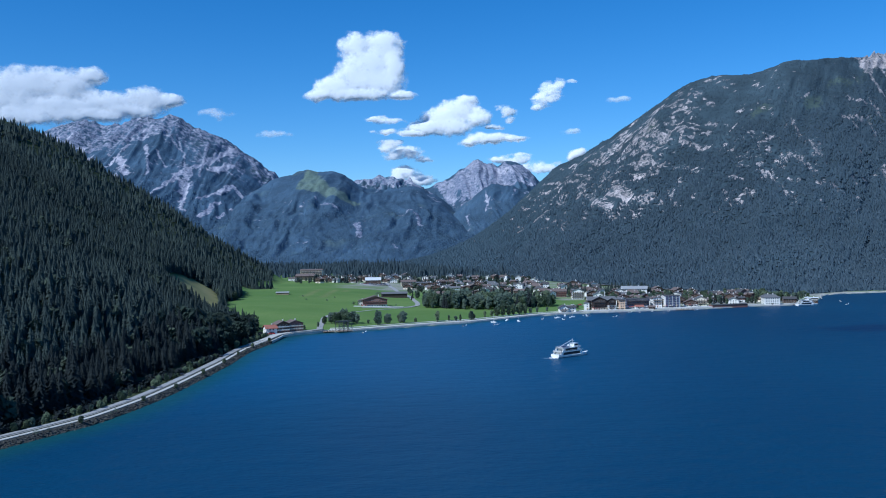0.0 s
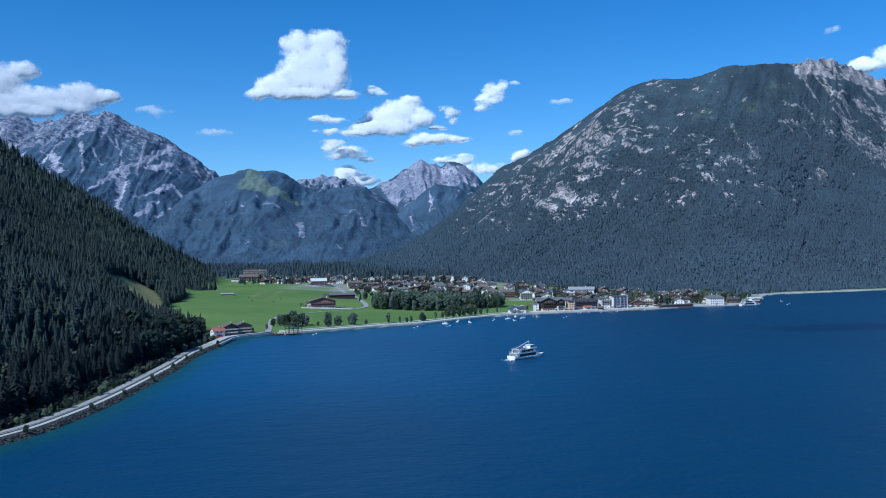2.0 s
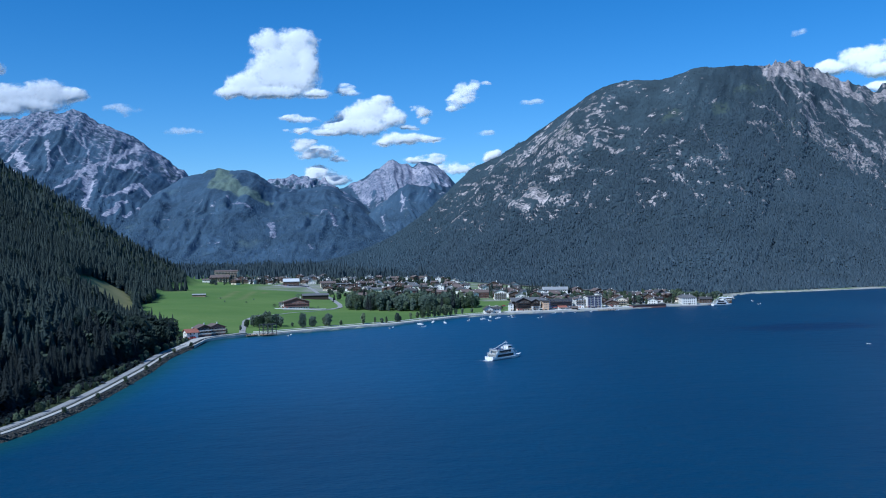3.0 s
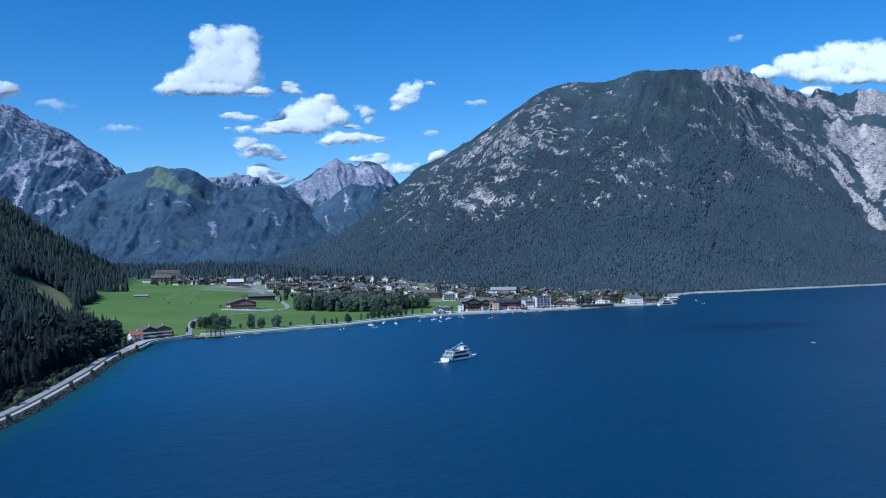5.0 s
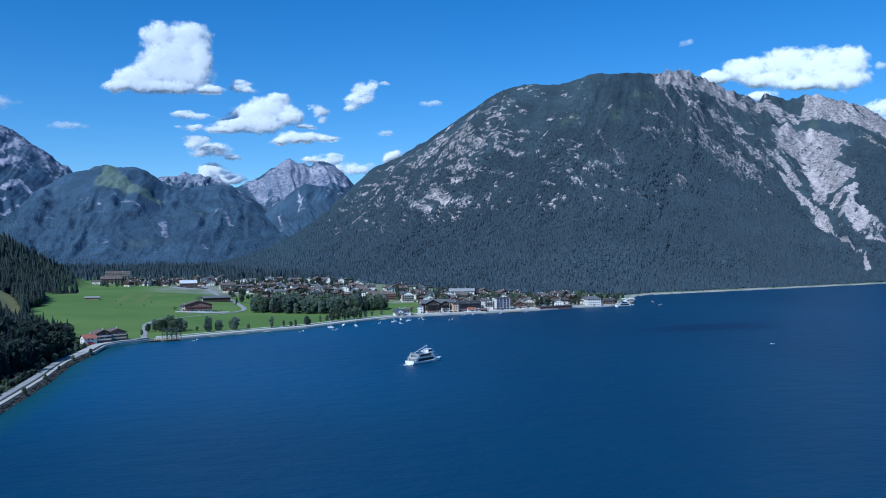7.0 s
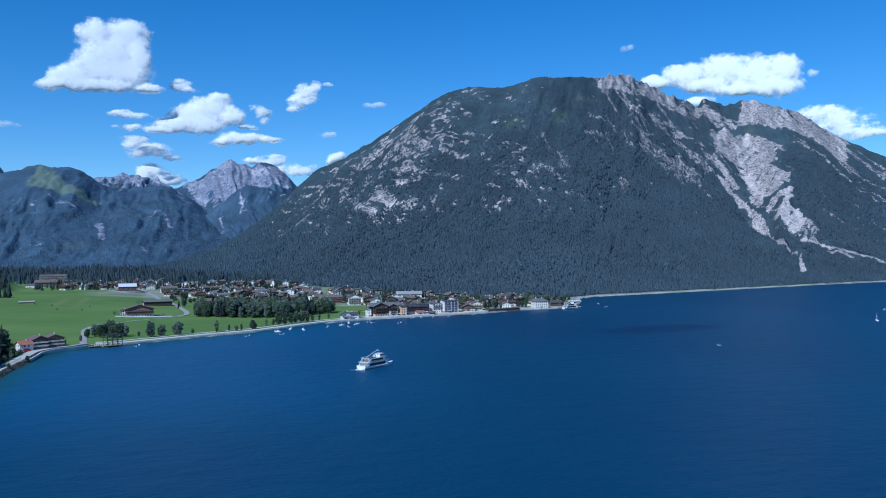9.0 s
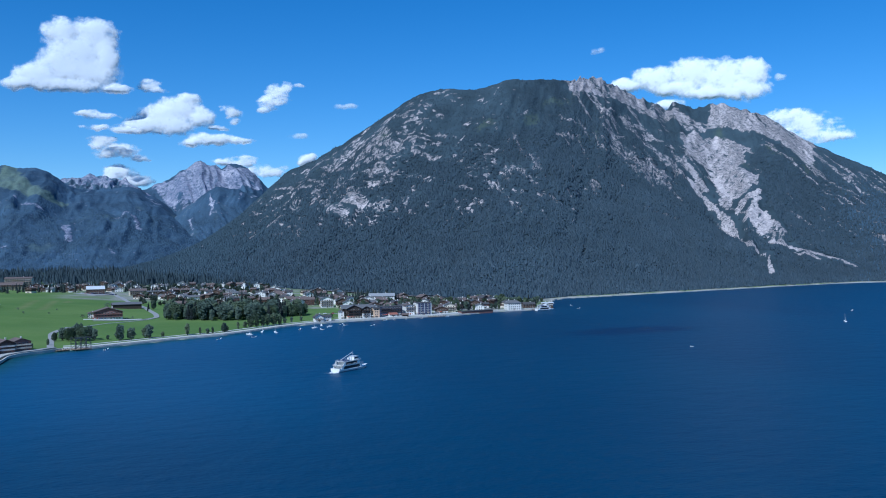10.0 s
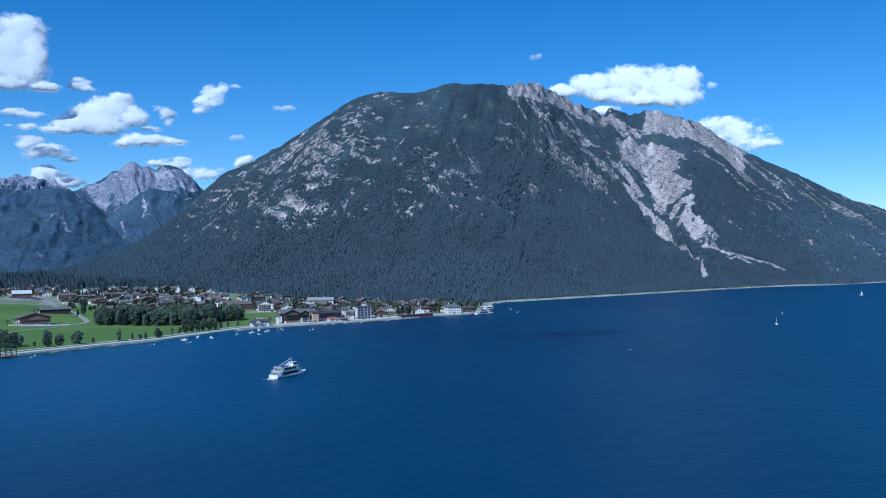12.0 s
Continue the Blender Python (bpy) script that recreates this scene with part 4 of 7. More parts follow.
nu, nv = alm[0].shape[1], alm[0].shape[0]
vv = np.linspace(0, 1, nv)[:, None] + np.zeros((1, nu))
clothe(alm, 34000, wood_rng, 0.3 + 0.7 * step(1.0, 0.6, vv), TINY_SPRUCE, 3.8, "mountain_forest", "distant spruce forest on the mountain side", M_DISTANT_HAZE, (2.2, 3.4))
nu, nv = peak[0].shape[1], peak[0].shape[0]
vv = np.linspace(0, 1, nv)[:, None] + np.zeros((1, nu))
clothe(peak, 4000, wood_rng, step(0.75, 0.3, vv), TINY_SPRUCE, 9.0, "mountain_forest", "distant forest below the pale peak", M_DISTANT_HAZE, (1.6, 2.6))
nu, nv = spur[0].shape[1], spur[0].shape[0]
clothe(spur, 6000, wood_rng, np.ones((nv, nu)), TINY_SPRUCE, 4.5, "mountain_forest", "distant forest on the spur below the peak", M_DISTANT_HAZE, (1.8, 2.8))
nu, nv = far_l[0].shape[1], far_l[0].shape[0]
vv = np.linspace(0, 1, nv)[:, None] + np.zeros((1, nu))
clothe(far_l, 6000, wood_rng, step(0.75, 0.3, vv), TINY_SPRUCE, 9.0, "mountain_forest", "distant forest below the grey massif", M_DISTANT_HAZE, (1.6, 2.6))

# ======== building helpers ========
class Shape:
    """Gathers boxes, prisms and tubes for one mesh."""

    def __init__(self):
        self.v, self.f = [], []

    def add(self, verts, faces):
        k = len(self.v)
        self.v += [tuple(p) for p in verts]
        self.f += [tuple(k + i for i in f) for f in faces]
        return self

    def box(self, x0, x1, y0, y1, z0, z1):
        v = [(x, y, z) for z in (z0, z1) for x, y in ((x0, y0), (x1, y0), (x1, y1), (x0, y1))]
        return self.add(v, [(3, 2, 1, 0), (4, 5, 6, 7), (0, 1, 5, 4), (1, 2, 6, 5), (2, 3, 7, 6), (3, 0, 4, 7)])

    def loft(self, rings, close=True):
        """Joins rings of equally many points; caps both ends."""
        n = len(rings[0])
        v = [p for r in rings for p in r]
        f = [(i * n + j, i * n + (j + 1) % n, (i + 1) * n + (j + 1) % n, (i + 1) * n + j) for i in range(len(rings) - 1) for j in range(n)]
        if close:
            f += [tuple(range(n))[::-1], tuple((len(rings) - 1) * n + j for j in range(n))]
        return self.add(v, f)

    def tube(self, a, b, r0, r1=None, sides=6):
        a, b = Vector(a), Vector(b)
        w = (b - a).normalized()
        s = w.orthogonal().normalized()
        t = w.cross(s)
        r1 = r0 if r1 is None else r1
        ring = lambda c, r: [tuple(c + r * (math.cos(6.2832 * i / sides) * s + math.sin(6.2832 * i / sides) * t)) for i in range(sides)]
        return self.loft([ring(a, r0), ring(b, r1)])

    def mesh(self, name, mat):
        me = bpy.data.meshes.new(name)
        me.from_pydata(self.v, [], self.f)
        me.update()
        me.materials.append(mat)
        return me


def part(name, shape, mat, parent, label=""):
    """One mesh object under a thing or a part."""
    me = shape if isinstance(shape, bpy.types.Mesh) else shape.mesh(name, mat)
    ob = new(name, me)
    ob.parent = parent
    return tagged(ob, label) if label else ob


def thing(name, m, label, category, group=""):
    ob = new(name)
    ob.empty_display_size = 0.1
    ob.matrix_world = m
    return tagged(ob, label, category, group)


def G(x, y):
    return float(ground_height(np.array([float(x)]), np.array([float(y)]))[0])


M_WHITE = material("white_render", (0.78, 0.76, 0.72), 0.85, vary=0.08, size=1.5)
M_CREAM = material("cream_render", (0.74, 0.66, 0.52), 0.85, vary=0.1, size=1.5)
M_OCHRE = material("peach_render", (0.66, 0.46, 0.31), 0.85, vary=0.1, size=1.5)
M_TIMBER = material("dark_timber", (0.085, 0.054, 0.04), 0.8, vary=0.3, size=0.5, bump=0.02)
M_TIMBER_RED = material("red_brown_timber", (0.2, 0.108, 0.094), 0.8, vary=0.25, size=0.5, bump=0.02)
M_TIMBER_PALE = material("weathered_timber", (0.3, 0.22, 0.15), 0.85, vary=0.25, size=0.5, bump=0.02)
M_ROOF_GREY = material("grey_roof_tiles", (0.13, 0.13, 0.135), 0.7, vary=0.2, size=0.7, bump=0.04)
M_ROOF_DARK = material("dark_roof_tiles", (0.07, 0.066, 0.066), 0.7, vary=0.25, size=0.7, bump=0.04)
M_ROOF_BROWN = material("brown_roof_tiles", (0.14, 0.105, 0.092), 0.75, vary=0.25, size=0.7, bump=0.04)
M_ROOF_RED = material("orange_red_roof_tiles", (0.3, 0.118, 0.082), 0.75, vary=0.2, size=0.7, bump=0.04)
M_ROOF_PALE = material("pale_sheet_roof", (0.62, 0.63, 0.64), 0.5, vary=0.06, size=2.0)
M_ROOF_SHEET = material("weathered_sheet_roof", (0.33, 0.33, 0.33), 0.55, vary=0.12, size=2.0)
M_GLASS = material("window_glass", (0.025, 0.03, 0.035), 0.08, vary=0.1)
M_FRAME = material("white_window_frame", (0.7, 0.68, 0.64), 0.6, vary=0.04)
M_BLUE = material("blue_grey_facade", (0.05, 0.058, 0.115), 0.6, vary=0.1)
M_ASPHALT = material("asphalt", (0.29, 0.285, 0.28), 0.9, vary=0.18, size=1.2, bump=0.01)
M_ROAD = material("sun_bleached_asphalt", (0.3, 0.296, 0.29), 0.9, vary=0.2, size=1.2, bump=0.01)
M_PEBBLE = material("pale_pebbles", (0.5, 0.48, 0.44), 0.9, vary=0.25, size=0.5, bump=0.03)
M_VERGE = material("dark_verge", (0.05, 0.055, 0.034), 0.95, vary=0.35, size=0.6, bump=0.02)
M_GRAVEL = material("pale_gravel", (0.44, 0.425, 0.39), 0.95, vary=0.18, size=0.6, bump=0.02)
M_PROMENADE = material("pale_promenade_paving", (0.6, 0.58, 0.54), 0.9, vary=0.15, size=0.8, bump=0.01)
M_STONE = material("lake_wall_stone", (0.5, 0.485, 0.46), 0.9, vary=0.25, size=0.8, bump=0.05)
M_BOULDER = material("dark_boulders", (0.06, 0.057, 0.048), 0.85, vary=0.55, size=0.8, bump=0.05)
M_BARK = material("bark", (0.1, 0.075, 0.055), 0.95, vary=0.3, size=0.3, bump=0.02)
M_TIMBER_BLACK = material("blackened_timber", (0.05, 0.036, 0.03), 0.85, vary=0.3, size=0.5, bump=0.02)
M_STEEL = material("grey_steel", (0.1, 0.105, 0.112), 0.5, 0.6, vary=0.15, size=0.5)
M_CONCRETE = material("concrete", (0.56, 0.545, 0.52), 0.9, vary=0.12, size=1.0)
M_SHIP = material("white_ship_paint", (0.82, 0.82, 0.81), 0.35, vary=0.04, size=1.0)
M_SHIP_DECK = material("pale_grey_deck", (0.5, 0.5, 0.48), 0.8, vary=0.1, size=0.5)
M_SHIP_STRIPE = material("dark_blue_paint", (0.02, 0.04, 0.12), 0.35, vary=0.08)
M_SHIP_GLASS = material("tinted_ship_glass", (0.012, 0.014, 0.024), 0.3, vary=0.1)
M_RUBBER = material("black_rubber", (0.02, 0.02, 0.02), 0.8)
M_AWNING = material("beige_canvas", (0.6, 0.5, 0.36), 0.9, vary=0.08)
M_REDCLOTH = material("red_canvas", (0.5, 0.08, 0.05), 0.9, vary=0.1)

WINDOW_MESHES = {}


def window_meshes(w, h, frame_mat):
    key = (w, h, frame_mat.name)
    if key not in WINDOW_MESHES:
        a, b, t = w / 2, h / 2, 0.09
        ring = lambda i, q: [(-a + i, q, -b + i), (a - i, q, -b + i), (a - i, q, b - i), (-a + i, q, b - i)]
        v = ring(0, 0.02) + ring(0, -0.06) + ring(t, -0.06) + ring(t, -0.025)
        f = [(4 * r + j, 4 * r + (j + 1) % 4, 4 * r + 4 + (j + 1) % 4, 4 * r + 4 + j) for r in range(3) for j in range(4)]
        both = Shape().add(v, f + [(12, 13, 14, 15)]).mesh("window", frame_mat)
        both.materials.append(M_GLASS)
        both.polygons[12].material_index = 1
        WINDOW_MESHES[key] = (both, Shape().add(v, f).mesh("window", frame_mat), Shape().box(-a + t, a - t, -0.03, 0.015, -b + t, b - t).mesh("pane", M_GLASS))
    return WINDOW_MESHES[key]


def windows(parent, wall, length, storeys, floor_h, y, w, h, step_, turn, split=True, rng=random):
    """A row of windows on each storey of one wall, which lies at y before a turn about z."""
    both, fm, pm = window_meshes(w, h, M_FRAME)
    n = max(1, int((length - 1.2) // step_))
    for s in range(storeys):
        for i in range(n):
            ob = part("window", fm if split else both, None, parent)
            cx = (i - (n - 1) / 2) * step_
            ob.matrix_local = pose(0, 0, 0, 0, 0, turn) @ pose(cx, -y - 0.012, floor_h * (s + 0.52), 0, 0, 0)
            if split:
                part("pane", pm, None, ob)


def house(x, y, w, d, storeys, rz, wall, roof, label, name="house", category="house", group="", timber=None, clad_from=1, balconies=0, pitch=23, floor_h=2.75,
          across=False, win=3.0, eaves=1.1, hip=False, chimney=True, detail=True, base=None, inset=0.3, rail=None):
    """A house: w along its front, d deep, the front turned to -y before rz. across: the ridge runs along the front."""
    z = min(G(x, y), G(x + w / 3, y), G(x, y - d / 3)) if base is None else base
    t = thing(name, pose(x, y, max(z, 0.6), 0, 0, rz), label, category, group)
    H = storeys * floor_h
    a, b = w / 2, d / 2
    rise = math.tan(radians(pitch)) * (b if across else a)
    sh = Shape().box(-a, a, -b, b, -1.6, H)
    e, th = eaves, 0.32
    rf = Shape()
    slope = math.tan(radians(pitch))
    if hip:
        top = min(a, b) * 0.25
        lo = H - 0.05
        ring = lambda q, zz: [(-a - q, -b - q, zz), (a + q, -b - q, zz), (a + q, b + q, zz), (-a - q, b + q, zz)]
        k = min(a, b) - top
        rf.loft([ring(e * 0.6, lo), ring(e * 0.6, lo + 0.25), [(px_ * 1.0, py_ * 1.0, lo + 0.25 + slope * k * 1.5) for px_, py_ in ((-a + k, -b + k), (a - k, -b + k), (a - k, b - k), (-a + k, b - k))]])
    elif across:
        sh.add([(-a, -b, H), (-a, b, H), (-a, 0, H + rise), (a, -b, H), (a, b, H), (a, 0, H + rise)], [(0, 2, 1), (3, 4, 5), (0, 3, 5, 2), (1, 2, 5, 4)])
        for s in (-1, 1):
            lo, hi = (s * (b + e), H - slope * e), (0, H + rise)
            prof = [(lo[0], lo[1] + 0.02), (hi[0], hi[1] + 0.02), (hi[0], hi[1] + th), (lo[0], lo[1] + th)]
            if s > 0:
                prof = prof[::-1]
            rf.loft([[(-a - e * 0.8, p_, q_) for p_, q_ in prof], [(a + e * 0.8, p_, q_) for p_, q_ in prof]])
    else:
        sh.add([(-a, -b, H), (a, -b, H), (0, -b, H + rise), (-a, b, H), (a, b, H), (0, b, H + rise)], [(0, 1, 2), (3, 5, 4), (0, 2, 5, 3), (1, 4, 5, 2)])
        for s in (-1, 1):
            lo, hi = (s * (a + e), H - slope * e), (0, H + rise)
            prof = [(lo[0], lo[1] + 0.02), (hi[0], hi[1] + 0.02), (hi[0], hi[1] + th), (lo[0], lo[1] + th)]
            if s < 0:
                prof = prof[::-1]
            rf.loft([[(p_, -b - e, q_) for p_, q_ in prof], [(p_, b + e * 0.6, q_) for p_, q_ in prof]])
    part("wall", sh, wall, t)
    part("roof", rf, roof, t)
    if timber:
        z0 = clad_from * floor_h
        cl = Shape().box(-a - 0.08, a + 0.08, -b - 0.08, -b - 0.004, min(z0, H - 0.6), H - 0.05)
        if not across and not hip:
            cl.add([(-a - 0.02, -b - 0.08, H - 0.05), (a + 0.02, -b - 0.08, H - 0.05), (0, -b - 0.08, H + rise - 0.25)], [(0, 1, 2)])
        for s in (-1, 1):
            x0, x1 = sorted((s * (a + 0.004), s * (a + 0.08)))
            cl.box(x0, x1, -b + 0.004, b, min(z0, H - 0.6), H - 0.35)
        part("timber_cladding", cl, timber, t)
    if detail:
        windows(t, wall, w, storeys, floor_h, b + (0.085 if timber else 0), 1.25, 1.45, win, 0, y < 1130)
        for turn in (-90, 90):
            if y < 1130 or (turn < 0 and y < 1300):
                windows(t, wall, d, storeys, floor_h, a + (0.085 if timber else 0), 1.2, 1.4, win * 1.15, turn, y < 1130)
        door = part("door", Shape().box(-0.55, 0.55, -b - 0.16, -b - 0.09, 0, 2.05), M_TIMBER, t)
        part("handle", Shape().box(0.38, 0.48, -b - 0.2, -b - 0.165, 0.98, 1.1), M_STEEL, door)
    for s in range(storeys - balconies, storeys):
        if s <= 0 and balconies:
            continue
        zb = s * floor_h
        bal = Shape().box(-a + inset, a - inset, -b - 1.35, -b - 0.1, zb - 0.12, zb + 0.05)
        bal.box(-a + inset, a - inset, -b - 1.38, -b - 1.30, zb + 0.86, zb + 0.98)
        nb = max(4, int((w - 2 * inset) / 0.52))
        for i in range(nb + 1):
            cx = -a + inset + 0.06 + (w - 2 * inset - 0.12) * i / nb
            bal.box(cx - 0.15, cx + 0.15, -b - 1.36, -b - 1.31, zb + 0.05, zb + 0.86)
        part("balcony", bal, rail or timber or M_TIMBER, t, "painted balcony" if rail else "carved dark timber balcony")
    if chimney:
        cz = H + rise * (0.55 if not hip else 0.3)
        ch = Shape().box(a * 0.3, a * 0.3 + 0.9, b * 0.2, b * 0.2 + 0.9, cz - 1.2, H + rise + (0.9 if not hip else 0.2))
        ch.box(a * 0.3 - 0.12, a * 0.3 + 1.02, b * 0.2 - 0.12, b * 0.2 + 1.02, H + rise + (0.9 if not hip else 0.2), H + rise + (1.1 if not hip else 0.4))
        part("chimney", ch, M_WHITE, t)
    return t


# ======== roads, paths and shore ========
def ribbon(name, line, half, mat, label, lift=0.3, depth=0.8, offset=0.0, n=None, category="road", flat=None, kind="structure"):
    """A strip of road along a plan line, lying on the ground, with side faces."""
    p = spline([(q[0], q[1], 0) for q in line], n or max(8, int(sum(math.dist(a, b) for a, b in zip(line, line[1:])) / 6)))[:, :2]
    tan = np.gradient(p, axis=0)
    tan /= np.linalg.norm(tan, axis=1)[:, None]
    nor = np.stack([-tan[:, 1], tan[:, 0]], -1)
    rows_ = []
    for q in (offset - half, offset + half):
        e = p + nor * q
        rows_.append(e)
    mid = p + nor * offset
    z = np.maximum.reduce([ground_height(e[:, 0], e[:, 1]) for e in (rows_[0], mid, rows_[1])]) + lift if flat is None else np.full(len(p), flat)
    k = np.ones(5) / 5
    z = np.convolve(np.pad(z, 2, mode="edge"), k, "valid") if flat is None else z
    prof = [np.column_stack([rows_[0], z - depth]), np.column_stack([rows_[0], z]), np.column_stack([rows_[1], z]), np.column_stack([rows_[1], z - depth])]
    v = np.stack(prof, 1).reshape(-1, 3)
    f = [(i * 4 + j, (i + 1) * 4 + j, (i + 1) * 4 + j + 1, i * 4 + j + 1) for i in range(len(p) - 1) for j in range(3)]
    me = mesh_from(name, v, np.array(f)[:, ::-1], mat)
    return tagged(new(name, me), label, category, kind=kind)


WEST = [(-225, 150), (-175, 338), (-165.5, 362), (-156, 388), (-151, 418), (-147.8, 446), (-146, 485), (-145.3, 540), (-145.2, 590), (-146.8, 630), (-147.2, 665), (-145.5, 692), (-143, 722), (-142, 750), (-141, 772), (-133, 790), (-120, 801), (-108, 815)]
ROADSIDE = WEST[:13]
EAST = [(-108, 815), (-96, 816), (-62, 837), (-31, 858), (-3, 877), (26, 892), (57, 920), (90, 954), (125, 982), (161, 999), (196, 1008), (232, 1018), (268, 1027), (305, 1035), (347, 1054), (390, 1072), (430, 1079), (467, 1094)]
ribbon("road", WEST, 2.5, M_ROAD, "grey asphalt lakeside road under the forest", offset=9.3, flat=2.75, depth=1.6)
ribbon("pavement", ROADSIDE, 1.25, M_GRAVEL, "pale gravel path along the lake shore", offset=4.5, flat=2.6, depth=1.7, category="path")
ribbon("trim", ROADSIDE, 0.5, M_VERGE, "narrow dark grass verge between the road and the path", offset=6.28, flat=2.68, depth=1.6, category="verge")
rail = thing("guard_rail", pose(0, 0, 0), "grey steel guard rail between the road and the path", "guard rail")
rl = spline([(q[0], q[1], 0) for q in ROADSIDE[1:]], 68)
rt = np.gradient(rl, axis=0)
rt /= np.linalg.norm(rt, axis=1)[:, None]
rl = rl + 6.3 * np.stack([-rt[:, 1], rt[:, 0], 0 * rt[:, 0]], -1)
post_mesh = Shape().box(-0.06, 0.06, -0.06, 0.06, 0, 0.75).mesh("post", M_STEEL)
beam = Shape()
for a, b in zip(rl[:-1], rl[1:]):
    beam.tube((a[0], a[1], 3.25), (b[0], b[1], 3.25), 0.12, 0.12, 4)
    part("post", post_mesh, None, rail).matrix_local = pose(a[0], a[1], 2.6)
part("beam", beam, M_STEEL, rail)
ribbon("pavement", [(-153.5, 690), (-150.5, 722), (-149.3, 750), (-147.5, 774), (-138, 795), (-124, 808)], 3.6, M_GRAVEL, "pale gravel forecourt along the road before the inn", flat=2.82, depth=2.0, category="forecourt")
ribbon("pavement", EAST[9:], 1.6, M_PROMENADE, "pale gravel lakeside promenade before the hotels", offset=5.2, flat=2.35, depth=1.8, category="path")
ribbon("pavement", EAST[:10], 1.7, M_PROMENADE, "pale gravel lakeside path along the meadow", offset=15.5, flat=2.55, depth=1.8, category="path")
ribbon("wall_lake", [(-143, 722), (-142, 750), (-141, 772), (-133, 790), (-120, 801), (-109, 814)], 0.6, M_STONE, "grey stone wall along the lake by the inn", offset=0.6, flat=2.3, depth=3.4, category="lake wall")
ribbon("pavement", EAST[:10], 4.6, M_PEBBLE, "broad pale pebble beach along the meadow shore", offset=5.6, flat=2.05, depth=2.2, category="beach")
ribbon("wall_lake", EAST, 0.5, M_STONE, "pale stone wall along the lake shore", offset=0.4, flat=1.25, depth=2.4, category="lake wall")
ribbon("wall_lake", [(512, 1180), (560, 1279), (602, 1309), (859, 1386), (1213, 1499), (1410, 1544), (1543, 1540), (1769, 1588), (2400, 1650)], 0.4, M_STONE,
       "narrow pale gravel shore below the mountain forest", offset=-0.6, flat=1.1, depth=3.0, category="shore")
ribbon("road", [(-118, 822), (-121, 850), (-125, 896), (-128, 930), (-124, 960)], 2.8, M_ASPHALT, "narrow asphalt lane climbing from the shore to the meadow", lift=0.35)
ribbon("road", [(-100, 1052), (-70, 1062), (-47, 1074), (-35, 1098), (-34, 1130), (-42, 1200), (-50, 1270), (-66, 1340), (-88, 1480), (-104, 1600), (-120, 1760)], 3.0, M_ASPHALT,
       "asphalt village street between the meadows", lift=0.35)
ribbon("pavement", [(-127, 945), (-110, 985), (-86, 1022), (-58, 1052), (-40, 1075)], 1.2, M_GRAVEL, "pale field path across the meadow", lift=0.3, category="path")
ribbon("road", [(150, 1090), (200, 1075), (260, 1068), (320, 1088), (380, 1105), (450, 1120)], 3.0, M_ASPHALT, "asphalt lakefront street before the hotels", lift=0.3)
ribbon("pavement", [(-150, 1590), (-128, 1560), (-112, 1530)], 16, M_ASPHALT, "asphalt car park beside the sports hall", lift=0.4, category="car park")
ribbon("pavement", EAST[9:15], 5.5, M_CONCRETE, "pale paved lakefront terrace", offset=12.5, flat=2.5, depth=2.0, category="terrace")

ribbon("wall_terrace", [(-110, 1060), (-88, 1064), (-62, 1068), (-50, 1071)], 0.5, M_WHITE, "low white terrace wall before the farmhouse hotel", lift=1.1, depth=2.6, category="terrace wall")
rock_rng = np.random.default_rng(5)
bx = spline([(q[0], q[1], 0) for q in WEST[:15]], 860)[:, :2]
tn = np.gradient(bx, axis=0)
tn /= np.linalg.norm(tn, axis=1)[:, None]
nm = np.stack([-tn[:, 1], tn[:, 0]], -1)
octa = np.array([(1, 0, 0), (-1, 0, 0), (0, 1, 0), (0, -1, 0), (0, 0, 1), (0, 0, -1)], float)
octf = np.array([(0, 2, 4), (2, 1, 4), (1, 3, 4), (3, 0, 4), (2, 0, 5), (1, 2, 5), (3, 1, 5), (0, 3, 5)])
bv, bf = [], []
for i in range(len(bx)):
    for j in range(4):
        q = rock_rng.uniform(-0.2, 2.8)
        c = np.array([*(bx[i] + nm[i] * q + rock_rng.normal(0, 0.25, 2)), 0.05 + 0.76 * q])
        r = rock_rng.uniform(0.28, 0.8)
        bf.append(octf + 6 * len(bv))
        bv.append(c + r * (octa * rock_rng.uniform(0.7, 1.2, (6, 1)) + rock_rng.normal(0, 0.2, (6, 3))) * [1, 1, 0.75])
slope_v = np.concatenate([np.column_stack([bx + nm * q, np.full(len(bx), z)]) for q, z in ((-1.7, -1.2), (0.3, 0.3), (2.2, 1.75), (3.4, 2.5))])
slope_f = np.array([(r * len(bx) + i, (r + 1) * len(bx) + i, (r + 1) * len(bx) + i + 1, r * len(bx) + i + 1) for r in range(3) for i in range(len(bx) - 1)])
me = mesh_from("bank", slope_v, slope_f, M_BOULDER)
tagged(new("bank", me), "dark stony lake bank below the road", "bank", kind="structure")
tagged(new("boulders", mesh_from("boulders", np.concatenate(bv), np.concatenate(bf), M_BOULDER)), "dark boulder embankment along the lakeside road", "boulders", kind="stuff")


# ======== trees of their own ========
tree_rng = np.random.default_rng(21)


tet = np.array([(1, 1, 1), (1, -1, -1), (-1, 1, -1), (-1, -1, 1)]) * 0.75
tetf = np.array([(0, 1, 2), (0, 3, 1), (0, 2, 3), (1, 3, 2)])


